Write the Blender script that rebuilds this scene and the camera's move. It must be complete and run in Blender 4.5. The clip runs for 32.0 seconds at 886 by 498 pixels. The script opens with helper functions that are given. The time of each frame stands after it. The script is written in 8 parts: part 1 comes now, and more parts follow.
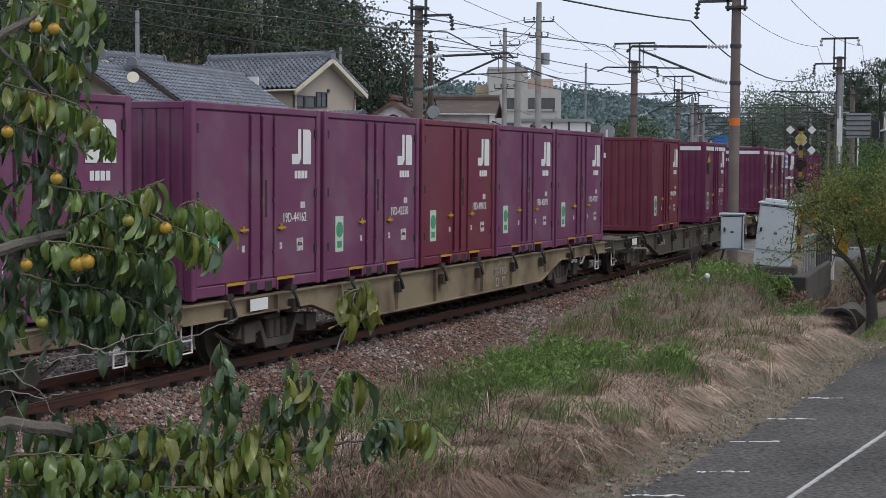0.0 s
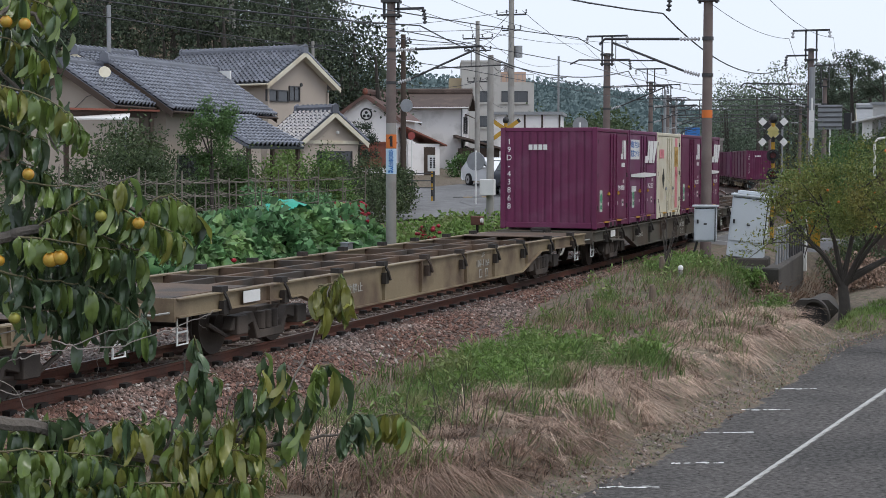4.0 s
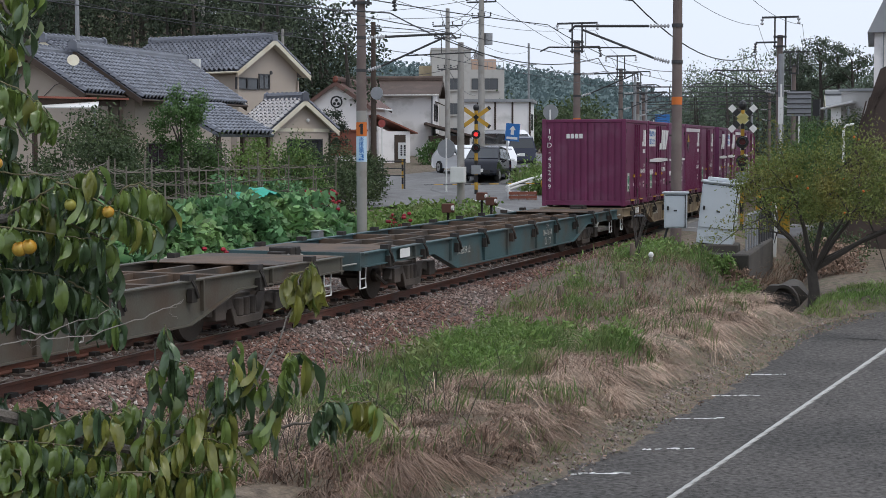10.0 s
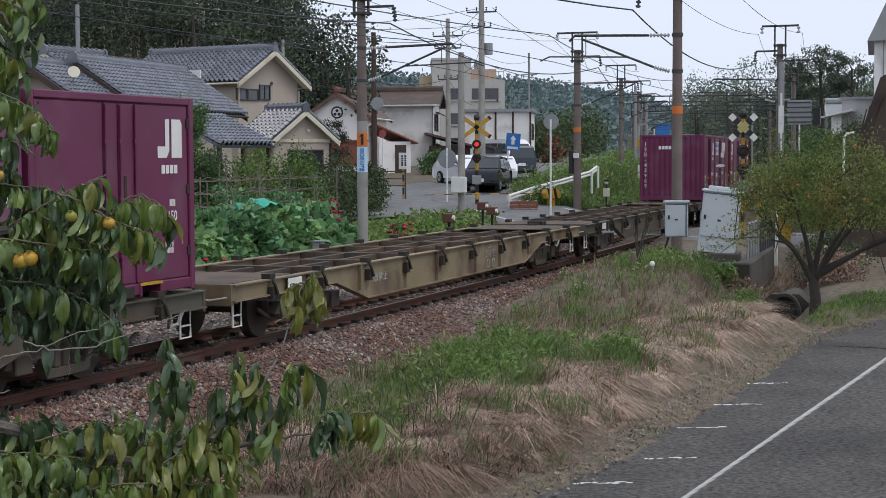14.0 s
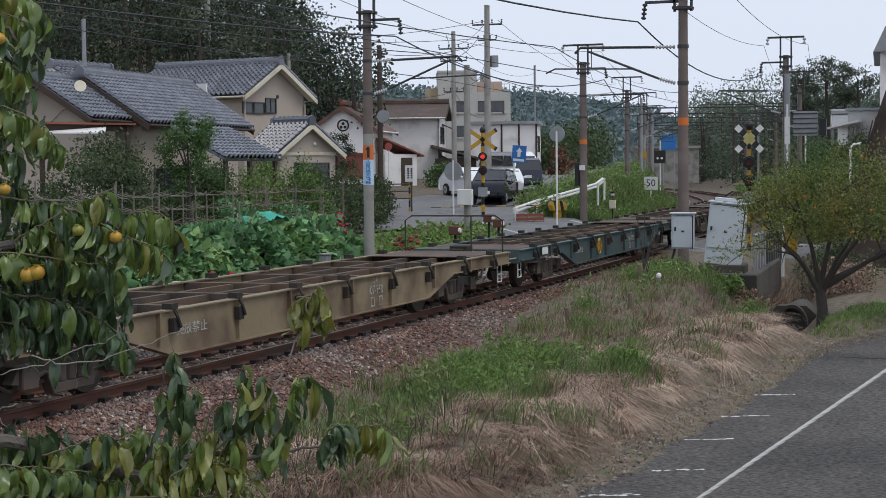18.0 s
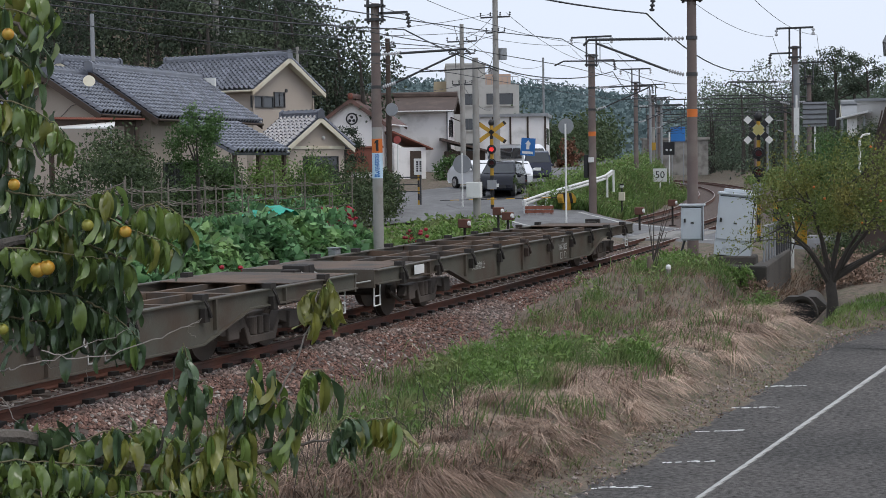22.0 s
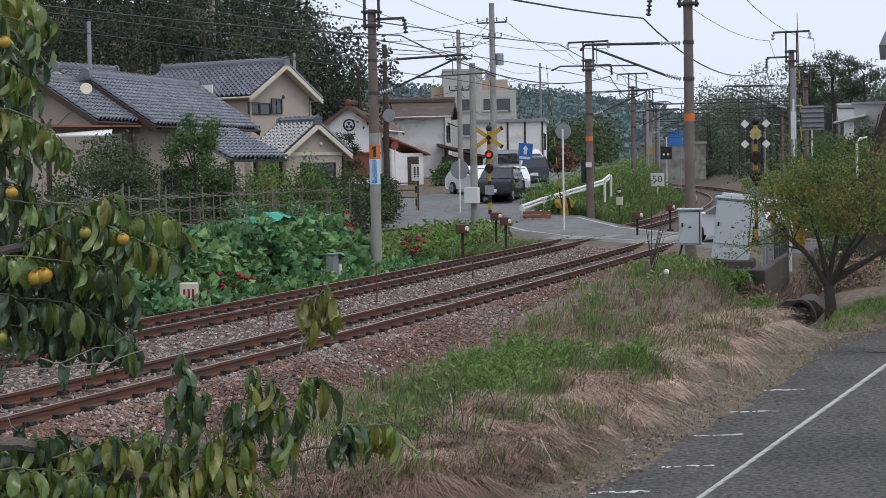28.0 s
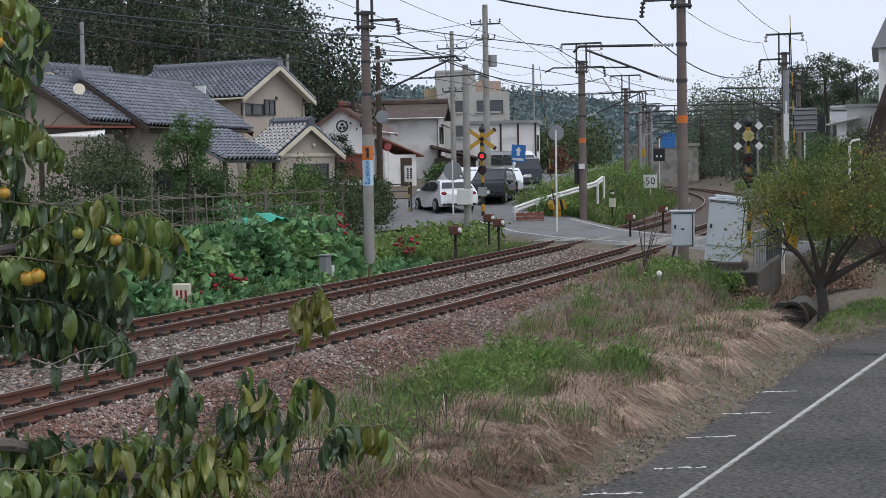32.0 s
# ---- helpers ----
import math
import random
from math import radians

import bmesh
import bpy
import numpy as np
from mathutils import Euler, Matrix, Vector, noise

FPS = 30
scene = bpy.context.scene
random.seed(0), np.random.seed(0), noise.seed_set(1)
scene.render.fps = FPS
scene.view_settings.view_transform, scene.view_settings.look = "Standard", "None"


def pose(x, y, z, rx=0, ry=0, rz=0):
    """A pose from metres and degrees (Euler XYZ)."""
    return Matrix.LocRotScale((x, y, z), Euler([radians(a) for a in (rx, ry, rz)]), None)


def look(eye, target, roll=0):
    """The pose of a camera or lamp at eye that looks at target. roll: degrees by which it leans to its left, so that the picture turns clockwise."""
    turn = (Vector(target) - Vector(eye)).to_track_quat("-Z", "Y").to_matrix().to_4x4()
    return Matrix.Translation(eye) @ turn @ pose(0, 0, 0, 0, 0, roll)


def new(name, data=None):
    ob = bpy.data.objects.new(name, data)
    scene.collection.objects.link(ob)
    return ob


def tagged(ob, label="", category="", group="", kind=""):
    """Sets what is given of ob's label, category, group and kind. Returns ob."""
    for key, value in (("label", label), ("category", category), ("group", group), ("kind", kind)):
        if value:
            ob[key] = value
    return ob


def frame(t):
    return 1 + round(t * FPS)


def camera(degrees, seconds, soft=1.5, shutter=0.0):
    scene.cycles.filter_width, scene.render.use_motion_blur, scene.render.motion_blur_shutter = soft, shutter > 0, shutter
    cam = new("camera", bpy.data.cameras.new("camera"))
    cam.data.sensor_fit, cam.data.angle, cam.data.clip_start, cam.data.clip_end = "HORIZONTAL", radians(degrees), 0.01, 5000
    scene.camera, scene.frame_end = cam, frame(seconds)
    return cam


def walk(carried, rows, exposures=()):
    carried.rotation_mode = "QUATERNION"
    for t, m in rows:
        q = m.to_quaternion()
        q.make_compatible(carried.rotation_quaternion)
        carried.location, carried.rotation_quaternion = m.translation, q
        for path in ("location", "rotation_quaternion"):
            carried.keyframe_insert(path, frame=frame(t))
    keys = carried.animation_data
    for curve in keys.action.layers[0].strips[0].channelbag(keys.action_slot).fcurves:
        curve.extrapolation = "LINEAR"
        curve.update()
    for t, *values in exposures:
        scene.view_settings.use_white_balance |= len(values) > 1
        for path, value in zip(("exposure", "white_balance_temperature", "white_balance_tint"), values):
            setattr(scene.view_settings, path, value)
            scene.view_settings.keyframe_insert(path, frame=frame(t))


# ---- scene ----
EYE = (-17.65, -11.65, 2.72)
cam = camera(30.33, 32.0, soft=0.8)
TURNS = [(0.0, 87.068, -0.419, -68.243), (0.5, 87.150, -0.442, -67.518), (1.0, 87.266, -0.187, -67.636), (1.5, 87.291, 0.148, -69.333), (2.0, 87.088, 0.278, -69.269), (2.5, 86.871, 0.157, -69.135), (3.0, 86.844, 0.008, -69.068), (3.5, 86.844, -0.135, -69.172), (5.5, 86.879, 0.001, -69.196), (6.0, 86.929, 0.171, -69.173), (6.5, 86.914, 0.133, -69.093), (7.0, 86.939, 0.340, -69.125), (7.5, 86.935, 0.327, -69.197), (8.0, 86.858, 0.191, -69.400), (8.5, 86.719, 0.151, -69.640), (9.0, 86.619, 0.077, -69.705), (9.5, 86.485, 0.046, -69.990), (10.0, 86.411, 0.040, -70.204), (10.5, 86.349, 0.037, -70.400), (11.0, 86.344, 0.109, -70.396), (11.5, 86.395, 0.114, -70.276), (12.0, 86.419, 0.167, -70.367), (12.5, 86.451, 0.135, -70.444), (13.0, 86.563, 0.213, -70.338), (13.5, 86.684, 0.231, -70.261), (14.0, 86.761, 0.279, -70.181), (14.5, 86.820, 0.303, -69.971), (16.5, 87.034, 0.414, -70.013), (17.0, 87.120, 0.428, -69.994), (17.5, 87.169, 0.466, -69.984), (18.0, 87.200, 0.495, -69.967), (18.5, 87.233, 0.534, -69.891), (19.0, 87.323, 0.557, -69.828), (19.5, 87.332, 0.581, -69.744), (20.0, 87.357, 0.680, -69.612), (20.5, 87.312, 0.656, -69.607), (21.0, 87.173, 0.731, -69.652), (21.5, 87.068, 0.742, -69.644), (22.0, 86.958, 0.823, -69.654), (22.5, 86.896, 0.823, -69.643), (23.0, 86.936, 0.848, -69.530), (23.5, 86.948, 0.906, -69.434), (24.0, 86.981, 0.919, -69.467), (24.5, 87.011, 0.944, -69.496), (25.0, 87.056, 0.972, -69.534), (25.5, 87.106, 0.990, -69.604), (27.5, 87.104, 1.044, -69.836), (28.0, 87.153, 1.119, -69.743), (28.5, 87.108, 1.157, -69.640), (29.0, 87.099, 1.133, -69.618), (29.5, 87.104, 1.131, -69.739), (30.0, 87.156, 1.145, -69.827), (30.5, 87.147, 1.072, -70.022), (31.0, 87.127, 1.074, -70.078), (31.5, 87.175, 1.028, -70.027), (32.0, 87.197, 1.007, -69.987)]
walk(cam, [(t, pose(*EYE, rx, ry, rz)) for t, rx, ry, rz in TURNS],
     exposures=[(0, -0.04), (1, -0.06), (3, 0.14), (6, 0.07), (8, 0.08), (12, 0.05), (14, 0.0), (17, -0.1), (20, -0.09), (23, 0.06), (25, 0.01), (28, 0.02), (32, 0.0)])

# ---- world and light: a bright overcast sky ----
world = bpy.data.worlds.new("overcast_sky")
scene.world = world
world.use_nodes = True
wn = world.node_tree
sky = wn.nodes.new("ShaderNodeTexSky")
sky.sky_type, sky.sun_disc = "NISHITA", False
sky.sun_elevation, sky.sun_rotation = radians(52), radians(200)
sky.air_density, sky.dust_density = 1.0, 4.0
cloud = wn.nodes.new("ShaderNodeMix")
cloud.data_type = "RGBA"
cloud.inputs["Factor"].default_value = 0.88
cloud.inputs["B"].default_value = (9.0, 9.85, 11.5, 1)
wn.links.new(sky.outputs["Color"], cloud.inputs["A"])
wn.links.new(cloud.outputs["Result"], wn.nodes["Background"].inputs["Color"])
wn.nodes["Background"].inputs["Strength"].default_value = 0.095
sun = new("sun", bpy.data.lights.new("sun", "SUN"))
sun.data.energy, sun.data.angle, sun.data.color = 1.15, radians(25), (1.0, 0.96, 0.9)
sun.matrix_world = look((0, 0, 60), (8, 22, 20))


# ---- materials ----
def mat(name, base, rough=0.7, metal=0.0, var=0.25, scale=3.0, fine=40.0, bump=0.15, stain=None, amount=0.5,
        spread=1.2, island=0.0, each=0.0, spec=0.4):
    """Base colour broken by coarse and fine noise; stain: a second colour in patches; island, each: brightness per piece."""
    m = bpy.data.materials.new(name)
    m.use_nodes = True
    nt = m.node_tree
    b = nt.nodes["Principled BSDF"]
    b.inputs["Roughness"].default_value, b.inputs["Metallic"].default_value = rough, metal
    b.inputs["Specular IOR Level"].default_value = spec
    tc = nt.nodes.new("ShaderNodeTexCoord")

    def nz(s, d=4.0):
        n = nt.nodes.new("ShaderNodeTexNoise")
        n.inputs["Scale"].default_value, n.inputs["Detail"].default_value = s, d
        nt.links.new(tc.outputs["Object"], n.inputs["Vector"])
        return n

    def mth(op, a, c):
        n = nt.nodes.new("ShaderNodeMath")
        n.operation = op
        for i, v in enumerate((a, c)):
            if isinstance(v, (int, float)):
                n.inputs[i].default_value = v
            else:
                nt.links.new(v, n.inputs[i])
        return n.outputs[0]

    n1, n2 = nz(scale), nz(fine, 3.0)
    f = mth("ADD", mth("MULTIPLY", n1.outputs["Fac"], 0.6), mth("MULTIPLY", n2.outputs["Fac"], 0.4))
    f = mth("ADD", mth("MULTIPLY", mth("SUBTRACT", f, 0.5), 2.6 * var), 1.0)
    if island:
        g = nt.nodes.new("ShaderNodeNewGeometry")
        f = mth("MULTIPLY", f, mth("ADD", mth("MULTIPLY", g.outputs["Random Per Island"], 2 * island), 1 - island))
    if each:
        o = nt.nodes.new("ShaderNodeObjectInfo")
        f = mth("MULTIPLY", f, mth("ADD", mth("MULTIPLY", o.outputs["Random"], 2 * each), 1 - each))
    col = nt.nodes.new("ShaderNodeMix")
    col.data_type = "RGBA"
    col.inputs["A"].default_value = (*base, 1)
    if stain:
        r = nt.nodes.new("ShaderNodeMapRange")
        n3 = nz(spread, 6.0)
        nt.links.new(n3.outputs["Fac"], r.inputs["Value"])
        r.inputs["From Min"].default_value, r.inputs["From Max"].default_value = 0.62 - 0.3 * amount, 0.8 - 0.3 * amount
        nt.links.new(r.outputs["Result"], col.inputs["Factor"])
        col.inputs["B"].default_value = (*stain, 1)
    else:
        col.inputs["Factor"].default_value = 0
    mul = nt.nodes.new("ShaderNodeVectorMath")
    mul.operation = "SCALE"
    nt.links.new(col.outputs["Result"], mul.inputs[0])
    nt.links.new(f, mul.inputs["Scale"])
    nt.links.new(mul.outputs["Vector"], b.inputs["Base Color"])
    if bump:
        bp = nt.nodes.new("ShaderNodeBump")
        bp.inputs["Strength"].default_value, bp.inputs["Distance"].default_value = bump, 0.02
        nt.links.new(n2.outputs["Fac"], bp.inputs["Height"])
        nt.links.new(bp.outputs["Normal"], b.inputs["Normal"])
    return m


def leafy(name, base, other, amount=0.5, rough=0.5, island=0.35, spread=1.0, thin=0.3):
    """Foliage: two greens in patches, brightness by leaf, some light through the blade."""
    m = mat(name, base, rough, var=0.3, scale=2.0, fine=30, bump=0.0, stain=other, amount=amount, spread=spread, island=island, spec=0.3)
    nt = m.node_tree
    b = nt.nodes["Principled BSDF"]
    tr = nt.nodes.new("ShaderNodeBsdfTranslucent")
    mix = nt.nodes.new("ShaderNodeMixShader")
    mix.inputs[0].default_value = thin
    src = b.inputs["Base Color"].links[0].from_socket
    nt.links.new(src, tr.inputs["Color"])
    nt.links.new(b.outputs[0], mix.inputs[1])
    nt.links.new(tr.outputs[0], mix.inputs[2])
    nt.links.new(mix.outputs[0], nt.nodes["Material Output"].inputs["Surface"])
    return m


def glow(name, base, strength):
    m = mat(name, base, 0.4, bump=0)
    b = m.node_tree.nodes["Principled BSDF"]
    b.inputs["Emission Color"].default_value, b.inputs["Emission Strength"].default_value = (*base, 1), strength
    return m


RED = [mat("wine_paint", (0.128, 0.018, 0.063), 0.45, var=0.3, scale=1.5, stain=(0.148, 0.045, 0.09), amount=0.35, bump=0.05),
       mat("plum_paint", (0.145, 0.034, 0.092), 0.5, var=0.3, scale=1.5, stain=(0.165, 0.072, 0.118), amount=0.45, bump=0.05),
       mat("brick_paint", (0.14, 0.019, 0.042), 0.5, var=0.3, scale=1.5, stain=(0.145, 0.036, 0.042), amount=0.35, bump=0.05)]
WHITE = mat("white_paint", (0.72, 0.72, 0.70), 0.5, var=0.12, bump=0.03)
CARD = mat("printed_card", (0.6, 0.56, 0.55), 0.6, var=0.5, scale=14, fine=90, stain=(0.32, 0.2, 0.22), amount=0.35, spread=22, bump=0)
CREAM = mat("cream_paint", (0.62, 0.58, 0.46), 0.5, var=0.15, stain=(0.5, 0.42, 0.3), amount=0.3, bump=0.04)
YELLOW = mat("yellow_paint", (0.45, 0.26, 0.03), 0.5, var=0.2)
PALEYELLOW = mat("faded_yellow_paint", (0.5, 0.44, 0.17), 0.5, var=0.2)
ORANGE = mat("orange_paint", (0.62, 0.16, 0.03), 0.5, var=0.15)
BLACK = mat("black_paint", (0.02, 0.02, 0.021), 0.4, var=0.2)
PINK = mat("pink_paint", (0.65, 0.22, 0.25), 0.5, var=0.12)
GREEN = mat("green_print", (0.06, 0.28, 0.14), 0.5, var=0.4, scale=12)
BLUE = mat("blue_paint", (0.03, 0.16, 0.45), 0.4, var=0.12)
PALEBLUE = mat("pale_blue_plate", (0.5, 0.66, 0.78), 0.4, var=0.1)
TAN = mat("tan_wagon_paint", (0.235, 0.185, 0.115), 0.65, var=0.3, scale=1.2, stain=(0.11, 0.075, 0.05), amount=0.5)
OLIVE = mat("olive_wagon_paint", (0.088, 0.082, 0.064), 0.65, var=0.3, scale=1.2, stain=(0.07, 0.05, 0.036), amount=0.5)
TEAL = mat("teal_wagon_paint", (0.048, 0.092, 0.098), 0.6, var=0.3, scale=1.2, stain=(0.06, 0.062, 0.055), amount=0.45)
RUST = mat("rusty_deck", (0.115, 0.075, 0.05), 0.8, var=0.4, scale=2.0, stain=(0.06, 0.05, 0.042), amount=0.6)
# Brake-dusted steel, darkened further to put under-wagon shade into the colour.
GRIME = mat("brake_dust_steel", (0.028, 0.024, 0.021), 0.8, var=0.35, stain=(0.055, 0.038, 0.03), amount=0.4)
WHEEL = mat("wheel_steel", (0.06, 0.048, 0.04), 0.6, metal=0.3, var=0.3)
RAILSIDE = mat("rusty_rail", (0.125, 0.052, 0.035), 0.85, var=0.3, scale=2.0, stain=(0.09, 0.055, 0.045), amount=0.5)
RAILTOP = mat("worn_rail_head", (0.30, 0.24, 0.21), 0.35, metal=0.7, var=0.2)
SLEEPER = mat("grimy_sleeper", (0.13, 0.095, 0.075), 0.9, var=0.35, each=0.2)
CLIP = mat("rail_clip_steel", (0.03, 0.025, 0.022), 0.8, var=0.3)
STONE = mat("ballast_stone", (0.25, 0.212, 0.19), 0.9, var=0.25, scale=0.35, fine=60, island=0.6, stain=(0.33, 0.295, 0.265), amount=0.5, spread=0.22)
STONERUST = mat("rusty_ballast_stone", (0.16, 0.09, 0.07), 0.9, var=0.25, scale=0.35, fine=60, island=0.6, stain=(0.22, 0.17, 0.15), amount=0.4, spread=0.5)
BED = mat("ballast_bed", (0.10, 0.073, 0.062), 0.95, var=0.8, scale=8.0, fine=26.0, bump=1.0)
ASPHALT = mat("asphalt", (0.108, 0.101, 0.096), 0.95, var=1.5, scale=16.0, fine=85, stain=(0.078, 0.075, 0.072), amount=0.5, spread=0.45, bump=0.8, spec=0.12)
PALEASPHALT = mat("pale_asphalt", (0.185, 0.185, 0.187), 0.9, var=0.4, scale=2.0, fine=30, stain=(0.14, 0.14, 0.142), amount=0.45, spread=0.4, bump=0.4, spec=0.2)
ROADLINE = mat("worn_road_line", (0.48, 0.48, 0.46), 0.8, var=0.5, scale=5, fine=45, stain=(0.2, 0.2, 0.2), amount=0.35, spread=9)
SOIL = mat("dry_soil", (0.14, 0.11, 0.082), 0.95, var=1.2, scale=6.0, fine=22, stain=(0.105, 0.10, 0.06), amount=0.4, spread=2.2, bump=1.0)
CONCRETE = mat("weathered_concrete", (0.27, 0.26, 0.24), 0.9, var=0.25, scale=1.2, stain=(0.12, 0.11, 0.10), amount=0.5, spread=0.9)
DARKCON = mat("dark_concrete", (0.075, 0.066, 0.058), 0.9, var=0.5, scale=1.2, stain=(0.045, 0.042, 0.036), amount=0.5, spread=0.7)
POLE = mat("concrete_pole", (0.30, 0.29, 0.27), 0.85, var=0.15, scale=1.0, stain=(0.2, 0.18, 0.16), amount=0.4)
POLEDARK = mat("sooty_concrete_pole", (0.155, 0.12, 0.11), 0.85, var=0.2, scale=1.0, stain=(0.20, 0.17, 0.15), amount=0.4)
STEEL = mat("galvanised_steel", (0.30, 0.31, 0.32), 0.55, metal=0.5, var=0.2)
DARKSTEEL = mat("dark_fitting", (0.05, 0.05, 0.052), 0.6, var=0.2)
PORCELAIN = mat("insulator_porcelain", (0.45, 0.45, 0.46), 0.25, var=0.1)
STENCIL = mat("worn_stencil", (0.40, 0.40, 0.37), 0.7, var=0.4, scale=9, fine=60, stain=(0.16, 0.15, 0.13), amount=0.35, spread=7)
DUSTY = mat("dusty_cast_steel", (0.085, 0.068, 0.056), 0.85, var=0.4, scale=4, stain=(0.04, 0.033, 0.028), amount=0.5)
WIRE = mat("wire", (0.035, 0.036, 0.04), 0.6, var=0.1, bump=0)
CABINET = mat("grey_cabinet_paint", (0.50, 0.54, 0.57), 0.45, var=0.1, scale=1.5, stain=(0.42, 0.44, 0.44), amount=0.3)
STUCCO = mat("beige_stucco", (0.42, 0.36, 0.305), 0.9, var=0.1, scale=0.8, stain=(0.42, 0.36, 0.3), amount=0.3)
PLASTER = mat("white_plaster", (0.80, 0.775, 0.765), 0.9, var=0.08, scale=0.5, stain=(0.6, 0.58, 0.56), amount=0.3)
TILE = mat("grey_roof_tile", (0.085, 0.092, 0.115), 0.24, var=0.2, scale=1.0, island=0.3, each=0.15, stain=(0.11, 0.118, 0.145), amount=0.4, spread=0.6, spec=1.0)
BROWNROOF = mat("brown_roof", (0.085, 0.06, 0.05), 0.7, var=0.2, scale=1, stain=(0.12, 0.085, 0.07), amount=0.4)
REDROOF = mat("red_roof_sheet", (0.22, 0.075, 0.05), 0.6, var=0.15)
WOODDARK = mat("dark_timber", (0.06, 0.042, 0.032), 0.8, var=0.3)
WOOD = mat("weathered_timber", (0.17, 0.13, 0.10), 0.85, var=0.3)
STAKE = mat("silvered_stake", (0.17, 0.15, 0.125), 0.9, var=0.3)
GLASS = mat("window_glass", (0.03, 0.034, 0.038), 0.06, var=0.1, bump=0, spec=0.8)
CARWHITE = mat("white_car_paint", (0.75, 0.76, 0.78), 0.25, var=0.03, bump=0, spec=0.7)
CARBLACK = mat("black_car_paint", (0.008, 0.009, 0.016), 0.12, var=0.05, bump=0, spec=0.4)
TYRE = mat("tyre_rubber", (0.025, 0.025, 0.026), 0.85, var=0.2)
LAMPRED = glow("red_signal_lamp", (0.8, 0.04, 0.04), 0.9)
BARK = mat("grey_bark", (0.13, 0.115, 0.10), 0.9, var=0.35, scale=8, fine=60, bump=0.5)
BARKDARK = mat("dark_bark", (0.06, 0.052, 0.045), 0.9, var=0.35, scale=8, fine=60, bump=0.5)
TWIG = mat("dead_twig", (0.27, 0.245, 0.22), 0.9, var=0.25)
LEAF = [leafy("persimmon_leaf_dark", (0.072, 0.118, 0.052), (0.046, 0.08, 0.04), rough=0.3, spread=6, thin=0.18),
        leafy("persimmon_leaf_mid", (0.15, 0.215, 0.05), (0.09, 0.142, 0.04), rough=0.32, spread=6, thin=0.25),
        leafy("persimmon_leaf_yellow", (0.22, 0.225, 0.048), (0.14, 0.17, 0.04), rough=0.36, spread=6, thin=0.3)]
SHOOT = mat("green_brown_shoot", (0.15, 0.135, 0.075), 0.8, var=0.25)
for leaf_mat in LEAF:
    leaf_mat.node_tree.nodes["Principled BSDF"].inputs["Specular IOR Level"].default_value = 0.75
FRUIT = mat("persimmon_skin", (0.52, 0.26, 0.035), 0.35, var=0.12, scale=20, stain=(0.40, 0.30, 0.05), amount=0.4, spread=8)
FRUITGREEN = mat("unripe_persimmon_skin", (0.26, 0.25, 0.05), 0.35, var=0.12, scale=20)
# Brown and pale straw, pushed apart: shade between tussocks is in these colours.
DRYGRASS = leafy("dry_grass", (0.30, 0.21, 0.16), (0.15, 0.105, 0.08), rough=0.8, island=0.6, spread=1.2, thin=0.15)
PALESTRAW = leafy("pale_straw", (0.56, 0.43, 0.34), (0.36, 0.265, 0.205), rough=0.8, island=0.55, spread=1.6, thin=0.15)
GREENGRASS = leafy("green_grass", (0.125, 0.205, 0.062), (0.22, 0.23, 0.105), rough=0.6, island=0.35, spread=0.9, thin=0.3)
WEED = leafy("lush_weed", (0.155, 0.25, 0.068), (0.19, 0.225, 0.085), rough=0.5, island=0.35, spread=1.0, thin=0.3)
IVY = leafy("vine_leaf", (0.125, 0.255, 0.115), (0.23, 0.36, 0.14), rough=0.45, island=0.55, spread=0.8, thin=0.25)
HEDGE = leafy("shrub_leaf", (0.075, 0.14, 0.045), (0.095, 0.145, 0.055), rough=0.6, island=0.4, spread=1.0)
GARDENTREE = leafy("garden_tree_leaf", (0.065, 0.095, 0.045), (0.095, 0.125, 0.055), rough=0.6, island=0.4, spread=1.0)
FOREST = leafy("forest_leaf", (0.04, 0.057, 0.036), (0.085, 0.107, 0.063), rough=0.7, island=0.55, spread=0.22, thin=0.2)
# Distance haze is put into this pale blue-green leaf colour.
HAZEFOREST = leafy("far_forest_haze", (0.15, 0.205, 0.208), (0.178, 0.232, 0.232), rough=0.9, island=0.08, spread=0.03, thin=0.2)
# Grove green lightened: some distance haze is mixed into the colour.
LINEWOOD = leafy("hazed_grove_leaf", (0.11, 0.15, 0.105), (0.15, 0.185, 0.135), rough=0.7, island=0.4, spread=0.3)
OLIVELEAF = leafy("turning_leaf", (0.15, 0.19, 0.055), (0.2, 0.185, 0.055), rough=0.6, island=0.4, spread=1.2)
FLOWER = mat("red_flower", (0.27, 0.008, 0.022), 0.6, var=0.2, island=0.3)
NET = mat("green_net", (0.03, 0.34, 0.24), 0.6, var=0.2)


